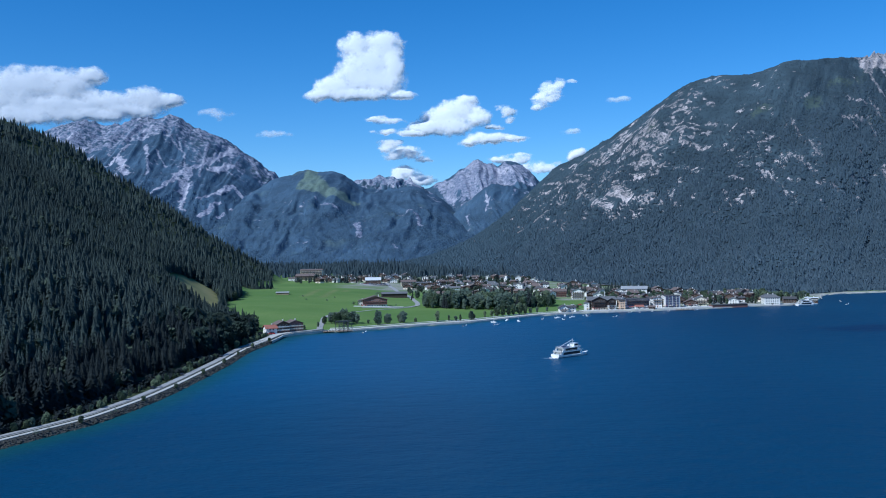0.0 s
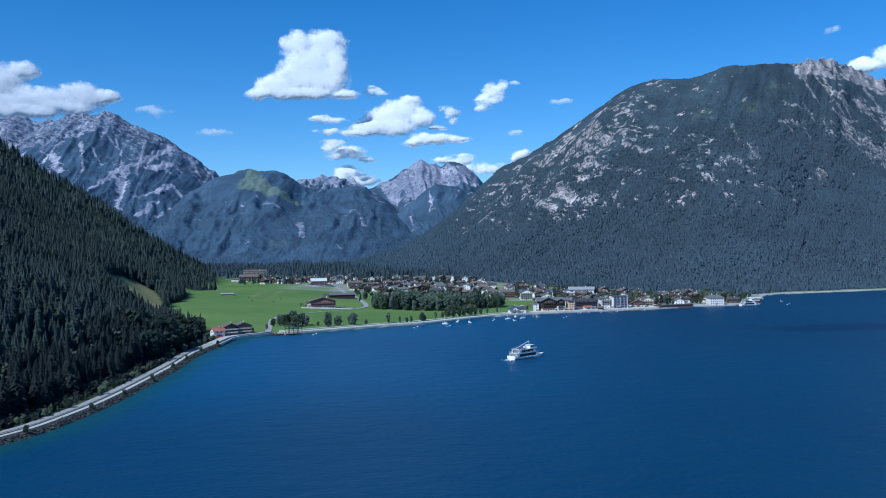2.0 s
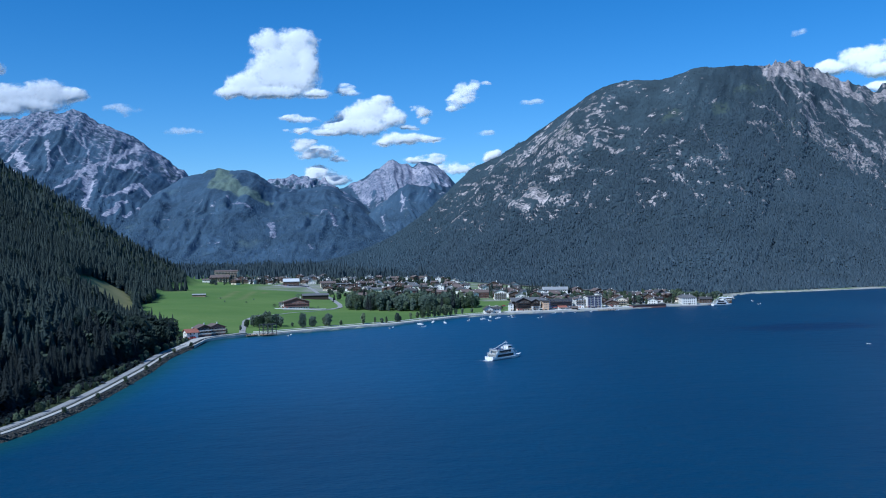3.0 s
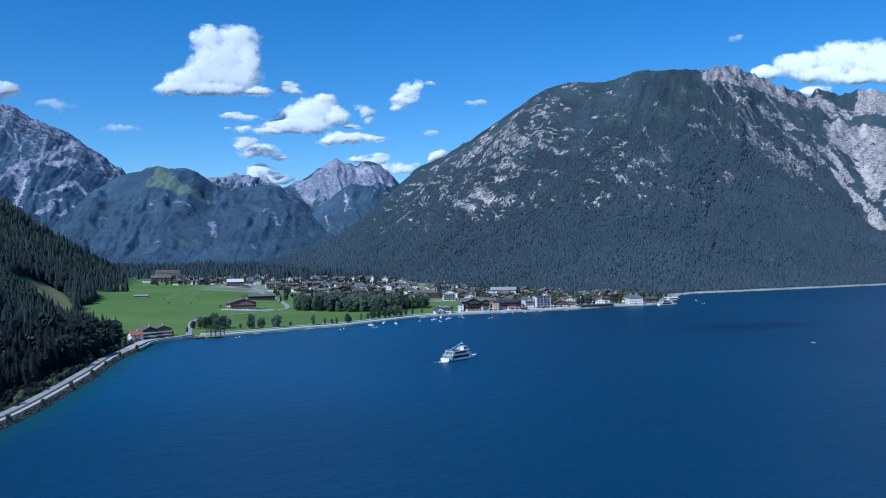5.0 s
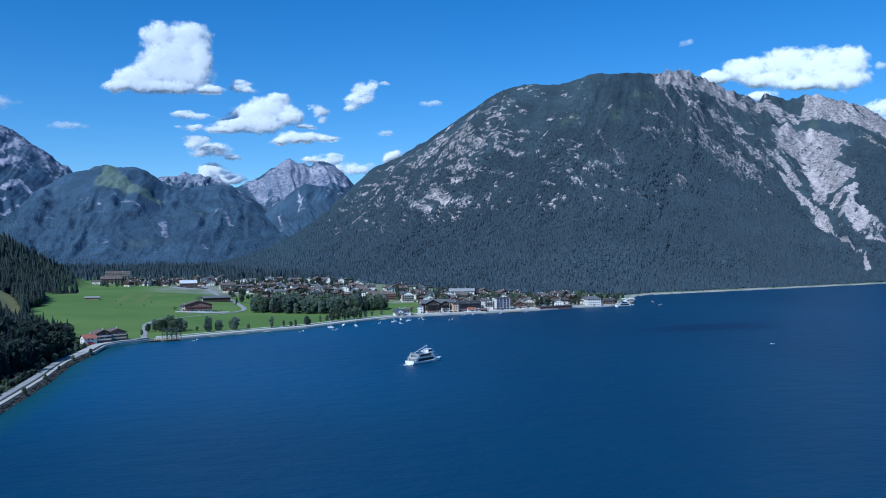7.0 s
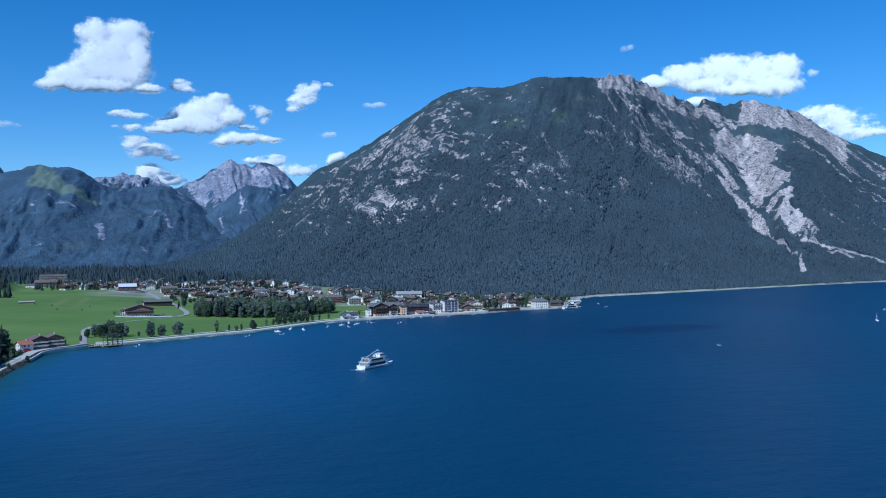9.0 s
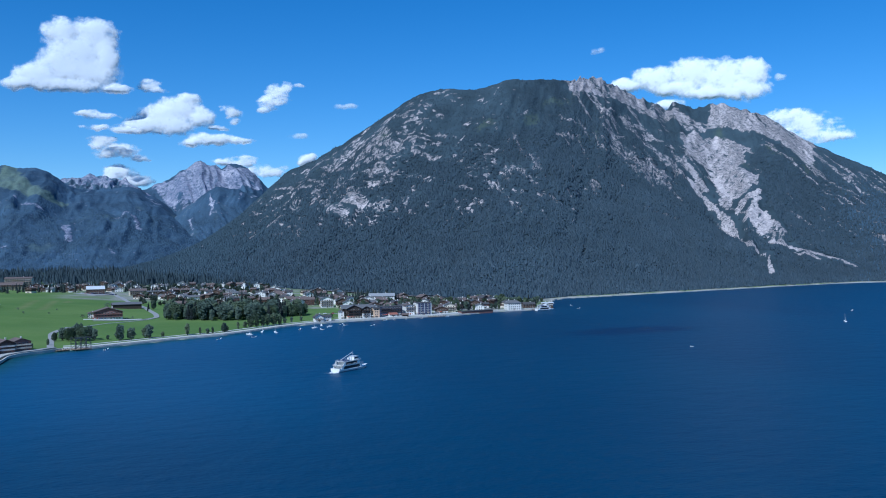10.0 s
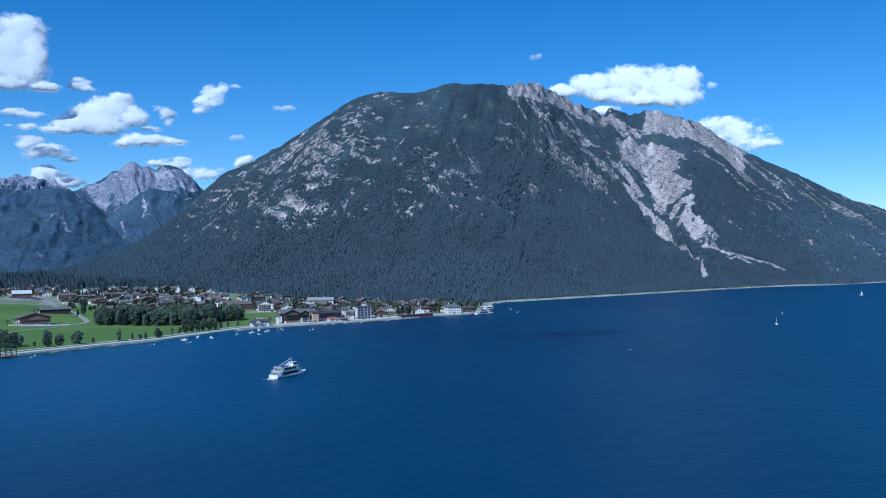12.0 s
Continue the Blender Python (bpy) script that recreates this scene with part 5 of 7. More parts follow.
def tree_model(clumps, seed, slim, mat, label, name="tree"):
    """A broadleaf tree ten metres high: tapered trunk, limbs, and a crown of leaf clumps."""
    rng = np.random.default_rng(seed)
    t = thing(name, pose(0, 0, -500), label, "tree")
    tr = Shape()
    for z0, z1, r0, r1 in ((-0.6, 1.8, 0.3, 0.22), (1.8, 4.6, 0.22, 0.15), (4.6, 8.0, 0.15, 0.05)):
        tr.tube((0, 0, z0), (0.04 * z1, 0, z1), r0, r1, 7)
    ends = []
    for i in range(7):
        a = i * 1.9 + rng.random()
        z0 = 0.9 + 0.75 * i
        e = (slim * 2.4 * math.cos(a), slim * 2.4 * math.sin(a), z0 + 1.8)
        tr.tube((0, 0, z0), e, 0.1, 0.03, 5)
        ends.append(e)
    part("trunk", tr, M_BARK, t)
    lobes = [np.array([0, 0, 7.4]), np.array([0.5, -0.6, 2.2]), np.array([-0.6, 0.4, 2.4])] + [np.array(e) for e in ends] + [np.array([rng.normal(0, slim), rng.normal(0, slim), rng.uniform(4, 8)]) for _ in range(3)]
    v, f = [], []
    for i in range(clumps):
        c = lobes[i % len(lobes)]
        dirn = rng.normal(size=3)
        dirn /= np.linalg.norm(dirn)
        q = c + dirn * np.array([1.75 * slim, 1.75 * slim, 1.7]) * rng.uniform(0.4, 1.0)
        r = rng.uniform(0.2, 0.46)
        f.append(tetf + 4 * len(v))
        v.append(q + r * (rng.permutation(tet) * rng.uniform(0.6, 1.3, (4, 1)) + rng.normal(0, 0.35, (4, 3))))
    part("crown", mesh_from("crown", np.concatenate(v), np.concatenate(f), mat), None, t)
    return t


def spruce_model(seed):
    rng = np.random.default_rng(seed)
    t = thing("spruce", pose(0, 0, -500), "tall dark green spruce on the valley floor", "tree")
    part("trunk", Shape().tube((0, 0, -0.6), (0, 0, 6), 0.25, 0.1, 7), M_BARK, t)
    v, f = star_tree(9, 6, rng)
    part("crown", mesh_from("crown", v * [10, 10, 10], f, M_SPRUCE_SHADED), None, t)
    return t


M_LEAF_LIGHT = leaf_material("light_leaves", (0.1, 0.138, 0.084), (0.19, 0.23, 0.14), 1.3, 0.85)
M_LEAF_RED = leaf_material("copper_leaves", (0.12, 0.08, 0.064), (0.2, 0.135, 0.105))
TREES = [tree_model(760, 31, 0.7, M_LEAF, "full green broadleaf tree on the meadow edge"), tree_model(680, 32, 0.56, M_LEAF, "upright green broadleaf tree near the shore"),
         tree_model(760, 33, 0.82, M_LEAF_LIGHT, "spreading light green broadleaf tree"), tree_model(520, 34, 0.48, M_LEAF_LIGHT, "slim light green tree beside the path")]
BUSH = tree_model(170, 35, 1.5, M_LEAF, "low rounded green bush on the shore", "bush")
COPPER = tree_model(400, 36, 1.1, M_LEAF_RED, "copper-leaved broadleaf tree between the houses")
SPRUCES = [spruce_model(41), spruce_model(42)]


def plant(model, x, y, height, group, z=None):
    s = height / 10
    ob = copy_thing(model, pose(x, y, (G(x, y) if z is None else z) - 0.1, 0, 0, tree_rng.uniform(0, 360)))
    ob.scale = (s * tree_rng.uniform(0.9, 1.15), s * tree_rng.uniform(0.9, 1.15), s)
    ob["group"] = group
    return ob


west_line = spline([(q[0], q[1], 0) for q in WEST[1:15]], 46)[:, :2]
wt = np.gradient(west_line, axis=0)
wt /= np.linalg.norm(wt, axis=1)[:, None]
wn_ = np.stack([-wt[:, 1], wt[:, 0]], -1)
for i in range(1, 44):
    if i % 7 == 5:
        continue
    q = west_line[i] + wn_[i] * tree_rng.uniform(12.6, 14.6) + tree_rng.normal(0, 1.2, 2)
    # Mostly light-leaved models: their sunlit look is put into the leaf colour.
    plant(TREES[(2, 3, 2, 0)[i % 4]], q[0], q[1], tree_rng.uniform(3.8, 7.0), "roadside trees", 2.2)
    if i % 3 != 1:
        q = q + wt[i] * tree_rng.uniform(3, 7)
        plant(TREES[2 + i % 2], q[0], q[1], tree_rng.uniform(2.6, 5.0), "roadside trees", 2.2)
for i in range(1, 44):
    q = west_line[i] + wn_[i] * tree_rng.uniform(1.4, 2.8) + tree_rng.normal(0, 2.5, 1) * wt[i]
    if i % 5 in (0, 2, 3):
        plant(BUSH if i % 5 else TREES[2], q[0], q[1], tree_rng.uniform(1.2, 2.6) if i % 5 else tree_rng.uniform(3, 4.5), "shore bushes", 1.6)

for k, x, y, h in ((0, -114, 880, 13), (2, -108, 868, 14), (0, -101, 872, 18), (2, -97, 864, 15), (0, -92, 878, 14), (1, -87, 870, 12), (2, -120, 872, 9), (0, -106, 890, 13),
                   (1, -66, 862, 16), (0, -56, 866, 12.5), (0, -41, 873, 14.5), (2, -44, 876, 11), (2, -29, 880, 6), (3, -7, 890, 12), (3, 5, 896, 7), (0, 12, 898, 6), (3, 17, 899, 7),
                   (1, 28, 909, 10.5), (2, 31, 913, 7), (3, 44, 936, 8), (2, 52, 946, 8), (3, 58, 950, 6), (0, 98, 985, 7), (1, 106, 991, 8), (3, -122, 842, 6), (0, -138, 815, 6),
                   (1, -132, 822, 5), (0, 120, 1012, 6), (2, 160, 1042, 6), (0, -76, 872, 5)):
    plant(TREES[k], x, y, h, "trees on the lake shore")
for x, y, h in ((58, 948, 10), (65, 953, 12), (71, 958, 11), (77, 962, 12), (84, 968, 13), (91, 973, 11)):
    plant(TREES[2 + int(x) % 2], x, y, h * 1.15, "trees on the lake shore")
n_wood = 0
for x, y in zip(*jittered(-32, 138, 1028, 1150, 9.2, tree_rng)):
    if inside(np.array([x]), np.array([y]), [(-26, 1074), (-12, 1056), (24, 1036), (60, 1030), (118, 1060), (140, 1085), (120, 1128), (30, 1150), (-18, 1120)])[0]:
        kind = SPRUCES[n_wood % 2] if tree_rng.random() < 0.22 else TREES[int(tree_rng.choice((0, 1, 1, 2)))]
        plant(kind, x, y, tree_rng.uniform(13, 23), "wood on the meadow")
        n_wood += 1

# the parts that stood for planting go to places in the meadow
for m_, (x, y, h) in zip([*TREES, BUSH, COPPER, *SPRUCES], ((-14, 1052, 9), (128, 1100, 14), (4, 1120, 14), (110, 1110, 13), (-150, 1115, 3), (388, 1122, 10), (-300, 1290, 15), (-306, 1312, 16))):
    m_.matrix_world = pose(x, y, G(x, y) - 0.1) @ Matrix.Scale(h / 10, 4)

# ======== the village ========
inn = "houses by the lakeside road"
house(-157, 784, 10, 10, 2, 28, M_WHITE, M_ROOF_RED, "white inn annex with an orange-red tiled roof", group=inn, across=True, pitch=26, balconies=0)
house(-149, 794, 12, 12, 3, 30, M_TIMBER_RED, M_ROOF_BROWN, "dark timber chalet inn with white balconies beside the lake road", group=inn, timber=M_TIMBER, balconies=2, floor_h=2.8, rail=M_WHITE)
house(-140, 806, 15, 12, 3, 30, M_TIMBER, M_ROOF_BROWN, "chalet inn with brown timber floors and pale balconies", group=inn, timber=M_TIMBER_RED, clad_from=0, balconies=2, floor_h=2.6, pitch=20, rail=M_CREAM)
house(-140, 823, 8, 8, 2, 30, M_TIMBER, M_ROOF_DARK, "small dark timber annex of the inn", group=inn, floor_h=2.4)
house(-86, 1080, 30, 15, 3, 8, M_WHITE, M_ROOF_BROWN, "broad red-brown timber farmhouse hotel on the meadow", name="chalet_hotel", category="hotel", timber=M_TIMBER_RED, balconies=2, pitch=17, floor_h=2.9, eaves=1.8)
house(-103, 1082, 7, 9, 2, 8, M_WHITE, M_ROOF_BROWN, "white side wing of the farmhouse hotel", pitch=20)
house(-71, 1247, 36, 14, 2, 10, M_TIMBER_BLACK, M_ROOF_GREY, "long dark timber barn with a grey tiled roof", name="barn", category="barn", across=True, pitch=18, detail=False, chimney=False, floor_h=3.2)
house(-221, 1193, 17, 7, 1, 4, M_TIMBER_PALE, M_ROOF_SHEET, "low grey hay hut on the upper meadow", name="hut", category="hut", across=True, detail=False, chimney=False, pitch=16, eaves=0.8)
house(-112, 945, 12, 8, 1, 20, M_TIMBER_PALE, M_ROOF_SHEET, "grey-roofed field barn behind the shore trees", name="hut", category="hut", across=True, detail=False, chimney=False)
# Dark timber colour on the hall's walls stands in for their shade.
house(-131, 1618, 28, 30, 2, 5, M_TIMBER, M_ROOF_PALE, "sports hall with a bright pale sheet roof", name="sports_hall", category="hall", across=True, pitch=17, floor_h=3.6, chimney=False)
house(-276, 1826, 46, 16, 6, -2, M_CREAM, M_ROOF_BROWN, "long beige hotel with a red-brown roof at the forest edge", name="hotel", category="hotel", across=True, pitch=16, floor_h=3.2, balconies=4, timber=None)
house(-282, 1784, 38, 24, 3, -2, M_CREAM, M_ROOF_BROWN, "broad lower hotel wing under a wide brown roof", name="hotel", category="hotel", across=True, pitch=20, floor_h=3.0, balconies=2, timber=M_TIMBER, clad_from=2)
house(-306, 1770, 16, 14, 2, -4, M_WHITE, M_ROOF_BROWN, "low white wing of the hotel at the forest edge", name="hotel", category="hotel", across=True, pitch=14)
house(-62, 1535, 26, 14, 3, 6, M_CREAM, M_ROOF_BROWN, "beige guest house with timber balconies", name="guest_house", category="hotel", balconies=2, across=True, timber=None)
house(-34, 1510, 27, 15, 3, 4, M_TIMBER, M_ROOF_GREY, "dark timber-clad guest house with a flat grey roof", name="guest_house", category="hotel", across=True, pitch=8, timber=M_TIMBER)
house(160, 1250, 32, 13, 3, -6, M_WHITE, M_ROOF_BROWN, "red-brown timber apartment house above the meadow", name="apartment_house", category="apartments", timber=M_TIMBER_RED, balconies=2, across=True, clad_from=0)
house(213, 1428, 24, 16, 3, -10, M_TIMBER, M_ROOF_GREY, "large dark chalet hotel with a wide grey roof", name="hotel", category="hotel", timber=M_TIMBER, balconies=2, pitch=24)
house(186, 1205, 17, 13, 4, -8, M_WHITE, M_ROOF_DARK, "white apartment house with dark balconies", name="apartment_house", category="apartments", balconies=3, timber=None)
house(206, 1200, 17, 13, 3, -8, M_CREAM, M_ROOF_DARK, "grey-brown apartment house behind the hotel", name="apartment_house", category="apartments", balconies=2, timber=M_TIMBER)
front = "hotels on the lakefront"
house(186, 1033, 33, 15, 4, 2, M_CREAM, M_ROOF_GREY, "broad cream chalet hotel with a grey roof on the lakefront", name="hotel", category="hotel", group=front, timber=M_TIMBER_BLACK, clad_from=1, balconies=3, pitch=24, floor_h=2.9, eaves=1.4, inset=1.2, across=True)
house(182, 1024, 17, 9, 4, 2, M_CREAM, M_ROOF_GREY, "gabled front of the chalet hotel with dark timber balconies", name="hotel_wing", category="hotel", group=front, timber=M_TIMBER_BLACK, clad_from=1, balconies=3, pitch=25, floor_h=2.9, eaves=1.3, inset=1.2, chimney=False)
house(197, 1025, 10, 9, 4, 2, M_WHITE, M_ROOF_GREY, "smaller gabled front of the chalet hotel with dark balconies", name="hotel_wing", category="hotel", group=front, timber=M_TIMBER_BLACK, clad_from=2, balconies=3, pitch=27, floor_h=2.8, eaves=1.1, inset=1.0, chimney=False)
house(168, 1024, 5, 8, 3, 2, M_WHITE, M_ROOF_GREY, "white corner wing of the chalet hotel", name="hotel_wing", category="hotel", group=front, pitch=20, floor_h=2.8, eaves=0.8, chimney=False)
house(209, 1026, 7, 12, 4, 2, M_OCHRE, M_ROOF_DARK, "narrow peach-coloured hotel block with flat eaves", name="hotel", category="hotel", group=front, pitch=10, floor_h=2.8, win=2.4, across=True)
house(232, 1046, 27, 14, 4, -2, M_BLUE, M_ROOF_DARK, "dark glazed modern hotel block", name="hotel", category="hotel", group=front, pitch=6, win=2.0, across=True, chimney=False, eaves=0.4, balconies=2, rail=M_TIMBER_BLACK)
house(231, 1030, 9, 7, 1, 2, M_WHITE, M_ROOF_RED, "low lakeside pavilion with a red roof", name="pavilion", category="pavilion", group=front, floor_h=3.2, across=True, chimney=False)
house(246, 1029, 7, 6, 1, -6, M_TIMBER, M_ROOF_BROWN, "low timber beach kiosk with a brown roof", name="pavilion", category="pavilion", group=front, floor_h=2.9, across=True, chimney=False)
house(256, 1049, 11, 13, 4, 2, M_WHITE, M_ROOF_BROWN, "white four-storey hotel block", name="hotel", category="hotel", group=front, pitch=12, balconies=2, floor_h=2.9, eaves=0.9, rail=M_TIMBER)
striped = house(273, 1047, 19, 13, 5, 4, M_WHITE, M_ROOF_DARK, "five-storey white hotel with dark blue facade strips", name="hotel", category="hotel", group=front, pitch=8, across=True, balconies=0, floor_h=2.8, eaves=0.5, win=2.6, chimney=False)
for k in range(4):
    x0 = -7.9 + 4.3 * k
    strip = part("facade_panel", Shape().box(x0, x0 + 2.5, -7.55, -6.62, 0.4, 13.8), M_BLUE, striped, "dark blue facade strip")
    for fl in range(5):
        part("rail", Shape().box(x0 - 0.05, x0 + 2.55, -7.66, -7.56, 2.8 * fl + 0.5, 2.8 * fl + 0.72), M_FRAME, strip)
house(274, 1250, 36, 26, 3, -14, M_WHITE, M_ROOF_SHEET, "indoor pool hall with a broad grey roof", name="hall", category="hall", across=True, pitch=14, floor_h=3.4)
house(250, 1232, 14, 12, 3, -10, M_WHITE, M_ROOF_GREY, "white gabled house behind the lakefront", balconies=1)
house(137, 998, 10, 8, 2, 6, M_WHITE, M_ROOF_DARK, "small white villa with a dark roof on the shore", name="villa", category="house", pitch=32, balconies=1)
house(147, 1003, 9, 7, 2, 6, M_WHITE, M_ROOF_DARK, "low annex of the white shore villa", across=True, chimney=False)
house(407, 1083, 19, 13, 3, -2, M_WHITE, M_ROOF_GREY, "white hotel with a dark hipped roof by the landing", name="hotel", category="hotel", hip=True, pitch=26, floor_h=2.9, win=2.7)
# Both houses at the landing have shade painted in as dark timber walls.
house(436, 1098, 15, 11, 2, -10, M_TIMBER, M_ROOF_DARK, "house beside the landing stage, walls darkened as if shaded", across=True, floor_h=2.6)
house(471, 1114, 15, 8, 2, -20, M_TIMBER, M_ROOF_PALE, "landing building with a bright pale roof, walls darkened as if shaded", name="landing_building", category="building", across=True, pitch=9, floor_h=2.8, balconies=1, rail=M_WHITE)
house(346, 1058, 50, 8, 1, 18, M_TIMBER_RED, M_ROOF_DARK, "long low red-brown boathouse on the shore", name="boathouse", category="boathouse", across=True, pitch=8, floor_h=3.2, detail=False, chimney=False, eaves=0.6)
house(300, 1056, 16, 11, 2, -12, M_WHITE, M_ROOF_BROWN, "white lakefront house with a brown roof", timber=M_TIMBER, balconies=1)
house(316, 1072, 15, 12, 3, -12, M_CREAM, M_ROOF_GREY, "cream guest house with a grey roof", balconies=2)
house(292, 1082, 15, 13, 3, -10, M_WHITE, M_ROOF_BROWN, "white guest house with timber balconies", timber=M_TIMBER, balconies=2)
house(362, 1088, 13, 11, 2, -16, M_WHITE, M_ROOF_GREY, "white house with a grey roof near the boathouse")
house(232, 1120, 15, 13, 3, -8, M_WHITE, M_ROOF_BROWN, "white chalet behind the lakefront hotels", timber=M_TIMBER, balconies=2)

# the church
church = thing("church", pose(118, 1640, G(118, 1640), 0, 0, -20), "small white church with a slender tower", "church")
part("nave", Shape().box(-5, 5, 2, 20, -1.5, 7).add([(-5, 2, 7), (5, 2, 7), (0, 2, 12), (-5, 20, 7), (5, 20, 7), (0, 20, 12)], [(0, 1, 2), (3, 5, 4)]), M_WHITE, church)
part("roof", Shape().add([(-5.6, 1.6, 6.6), (0, 1.6, 12.3), (0, 20.4, 12.3), (-5.6, 20.4, 6.6)], [(0, 1, 2, 3)]).add([(5.6, 1.6, 6.6), (0, 1.6, 12.3), (0, 20.4, 12.3), (5.6, 20.4, 6.6)], [(3, 2, 1, 0)]), M_ROOF_DARK, church)
part("tower", Shape().box(-1.9, 1.9, -1.9, 1.9, -1.5, 13), M_WHITE, church)
part("spire", Shape().add([(-2.2, -2.2, 13), (2.2, -2.2, 13), (2.2, 2.2, 13), (-2.2, 2.2, 13), (0, 0, 19)], [(0, 1, 4), (1, 2, 4), (2, 3, 4), (3, 0, 4)]), M_ROOF_DARK, church)

# houses of the inner village
vill_rng = random.Random(17)
TAKEN = [(ob.location.x, ob.location.y, 22.0) for ob in scene.objects if ob.type == "EMPTY" and ob.parent is None and ob.get("category") in ("house", "hotel", "hall", "apartments", "church", "barn", "building", "pavilion")]
TAKEN += [(-88, 1480, 16), (-104, 1600, 18), (-66, 1340, 14), (-42, 1200, 12), (-128, 1565, 30), (150, 1105, 75), (162, 1150, 70)]
STYLES = [(M_WHITE, M_ROOF_BROWN, M_TIMBER, "white and timber alpine house with a brown roof"), (M_WHITE, M_ROOF_GREY, None, "white alpine house with a grey roof"),
          (M_CREAM, M_ROOF_BROWN, M_TIMBER, "cream alpine house with dark timber gable"), (M_WHITE, M_ROOF_DARK, None, "white alpine house with a dark roof"),
          (M_WHITE, M_ROOF_DARK, M_TIMBER_RED, "white alpine house with a red-brown timber storey"), (M_TIMBER, M_ROOF_BROWN, M_TIMBER, "dark timber alpine house")]


def on_mountain(x, y):
    d_, _ = line_distance(np.array([x]), np.array([y]), [(q[0], q[1]) for q in MAIN_FOOT])
    return d_[0] > -16


ZONES = [(-20, 150, 1270, 1420, 24), (-60, 180, 1420, 1800, 68), (215, 330, 1066, 1115, 14), (140, 330, 1115, 1330, 42), (300, 420, 1090, 1250, 28), (-250, -60, 1640, 1850, 40), (140, 260, 1330, 1500, 14)]
for x0, x1, y0, y1, count in ZONES:
    made, tries = 0, 0
    while made < count and tries < 400:
        tries += 1
        x, y = vill_rng.uniform(x0, x1), vill_rng.uniform(y0, y1)
        gap = 10
        if any(math.hypot(x - a, y - b) < gap * 0.6 + r * 0.55 for a, b, r in TAKEN) or on_mountain(x, y):
            continue
        s = STYLES[vill_rng.choice((0, 0, 1, 1, 2, 2, 3, 3, 4, 5))]
        TAKEN.append((x, y, gap))
        house(x, y, vill_rng.uniform(10, 16), vill_rng.uniform(9, 12), vill_rng.choice((2, 2, 3)), vill_rng.uniform(-40, 40), s[0], s[1], s[3], group="village houses", timber=s[2],
              balconies=vill_rng.choice((0, 1, 1, 2)) if s[2] else 0, pitch=vill_rng.uniform(18, 27), across=vill_rng.random() < 0.4, win=4.0)
        made += 1

# trees between the houses: near ones singly, those of the inner village together
far_trees = []
for x0, x1, y0, y1, count in ((-60, 170, 1290, 1800, 230), (-70, 60, 1560, 1700, 60), (215, 420, 1064, 1110, 34), (180, 300, 1110, 1250, 44), (180, 320, 1250, 1400, 110), (300, 440, 1108, 1230, 84), (420, 462, 1104, 1130, 12), (-290, -60, 1640, 1840, 120), (428, 520, 1118, 1230, 22), (-60, -10, 1100, 1260, 6)):
    made, tries = 0, 0
    while made < count and tries < 2400:
        tries += 1
        x, y = vill_rng.uniform(x0, x1), vill_rng.uniform(y0, y1)
        if any(math.hypot(x - a, y - b) < r * 0.62 for a, b, r in TAKEN) or line_distance(np.array([x]), np.array([y]), SHORE)[0][0] < 12:
            continue
        made += 1
        if y > 1250:
            far_trees.append((x, y, G(x, y) - 0.3))
            continue
        kind = TREES[vill_rng.randrange(4)] if vill_rng.random() < 0.75 else SPRUCES[vill_rng.randrange(2)]
        plant(kind, x, y, vill_rng.uniform(7, 14), "village trees")
far_trees = np.array(far_trees)
half = len(far_trees) * 2 // 5
VILLAGE_LEAF = [clump_tree(80, wood_rng, 1.1) for _ in range(3)]
planted("village_trees", "green broadleaf trees between the village houses", far_trees[:half], wood_rng.uniform(6, 11, half), wood_rng.uniform(0.8, 1.2, half), VILLAGE_LEAF, M_BEECH, wood_rng, "trees")
planted("village_trees", "dark spruces between the village houses", far_trees[half:], wood_rng.uniform(9, 16, len(far_trees) - half), wood_rng.uniform(0.9, 1.3, len(far_trees) - half), EDGE_SPRUCE, M_HILLWOOD_HAZE, wood_rng, "trees")
for x, y in ((380, 1128), (395, 1126), (374, 1121)):
    plant(COPPER, x, y, 12, "copper trees by the white hotel")
for x, y, h in ((-188, 1160, 3), (-176, 1112, 3.2), (-147, 1170, 2.6), (-60, 1088, 3), (-66, 1075, 2.5), (-105, 1072, 5), (-112, 1078, 5), (-94, 1240, 8)):
    plant(BUSH, x, y, h, "bushes on the meadow")


# ======== ship ========
def ship_hull(length, beam, keel, deck, rake=2.2, steps=14):
    """A hull with a pointed, flared bow at +x and a square stern."""
    rings = []
    for i in range(steps + 1):
        s = i / steps
        x = -length / 2 + s * length
        w = beam / 2 * (1 - max(0.0, (s - 0.62) / 0.38) ** 2.2)
        w = max(w, 0.06)
        sheer = deck + 0.9 * max(0.0, (s - 0.6) / 0.4) ** 2
        lean = rake * max(0.0, (s - 0.75) / 0.25)
        rings.append([(x, -w * 0.72, keel), (x + lean, -w, sheer), (x + lean, w, sheer), (x, w * 0.72, keel)])
    return Shape().loft(rings)


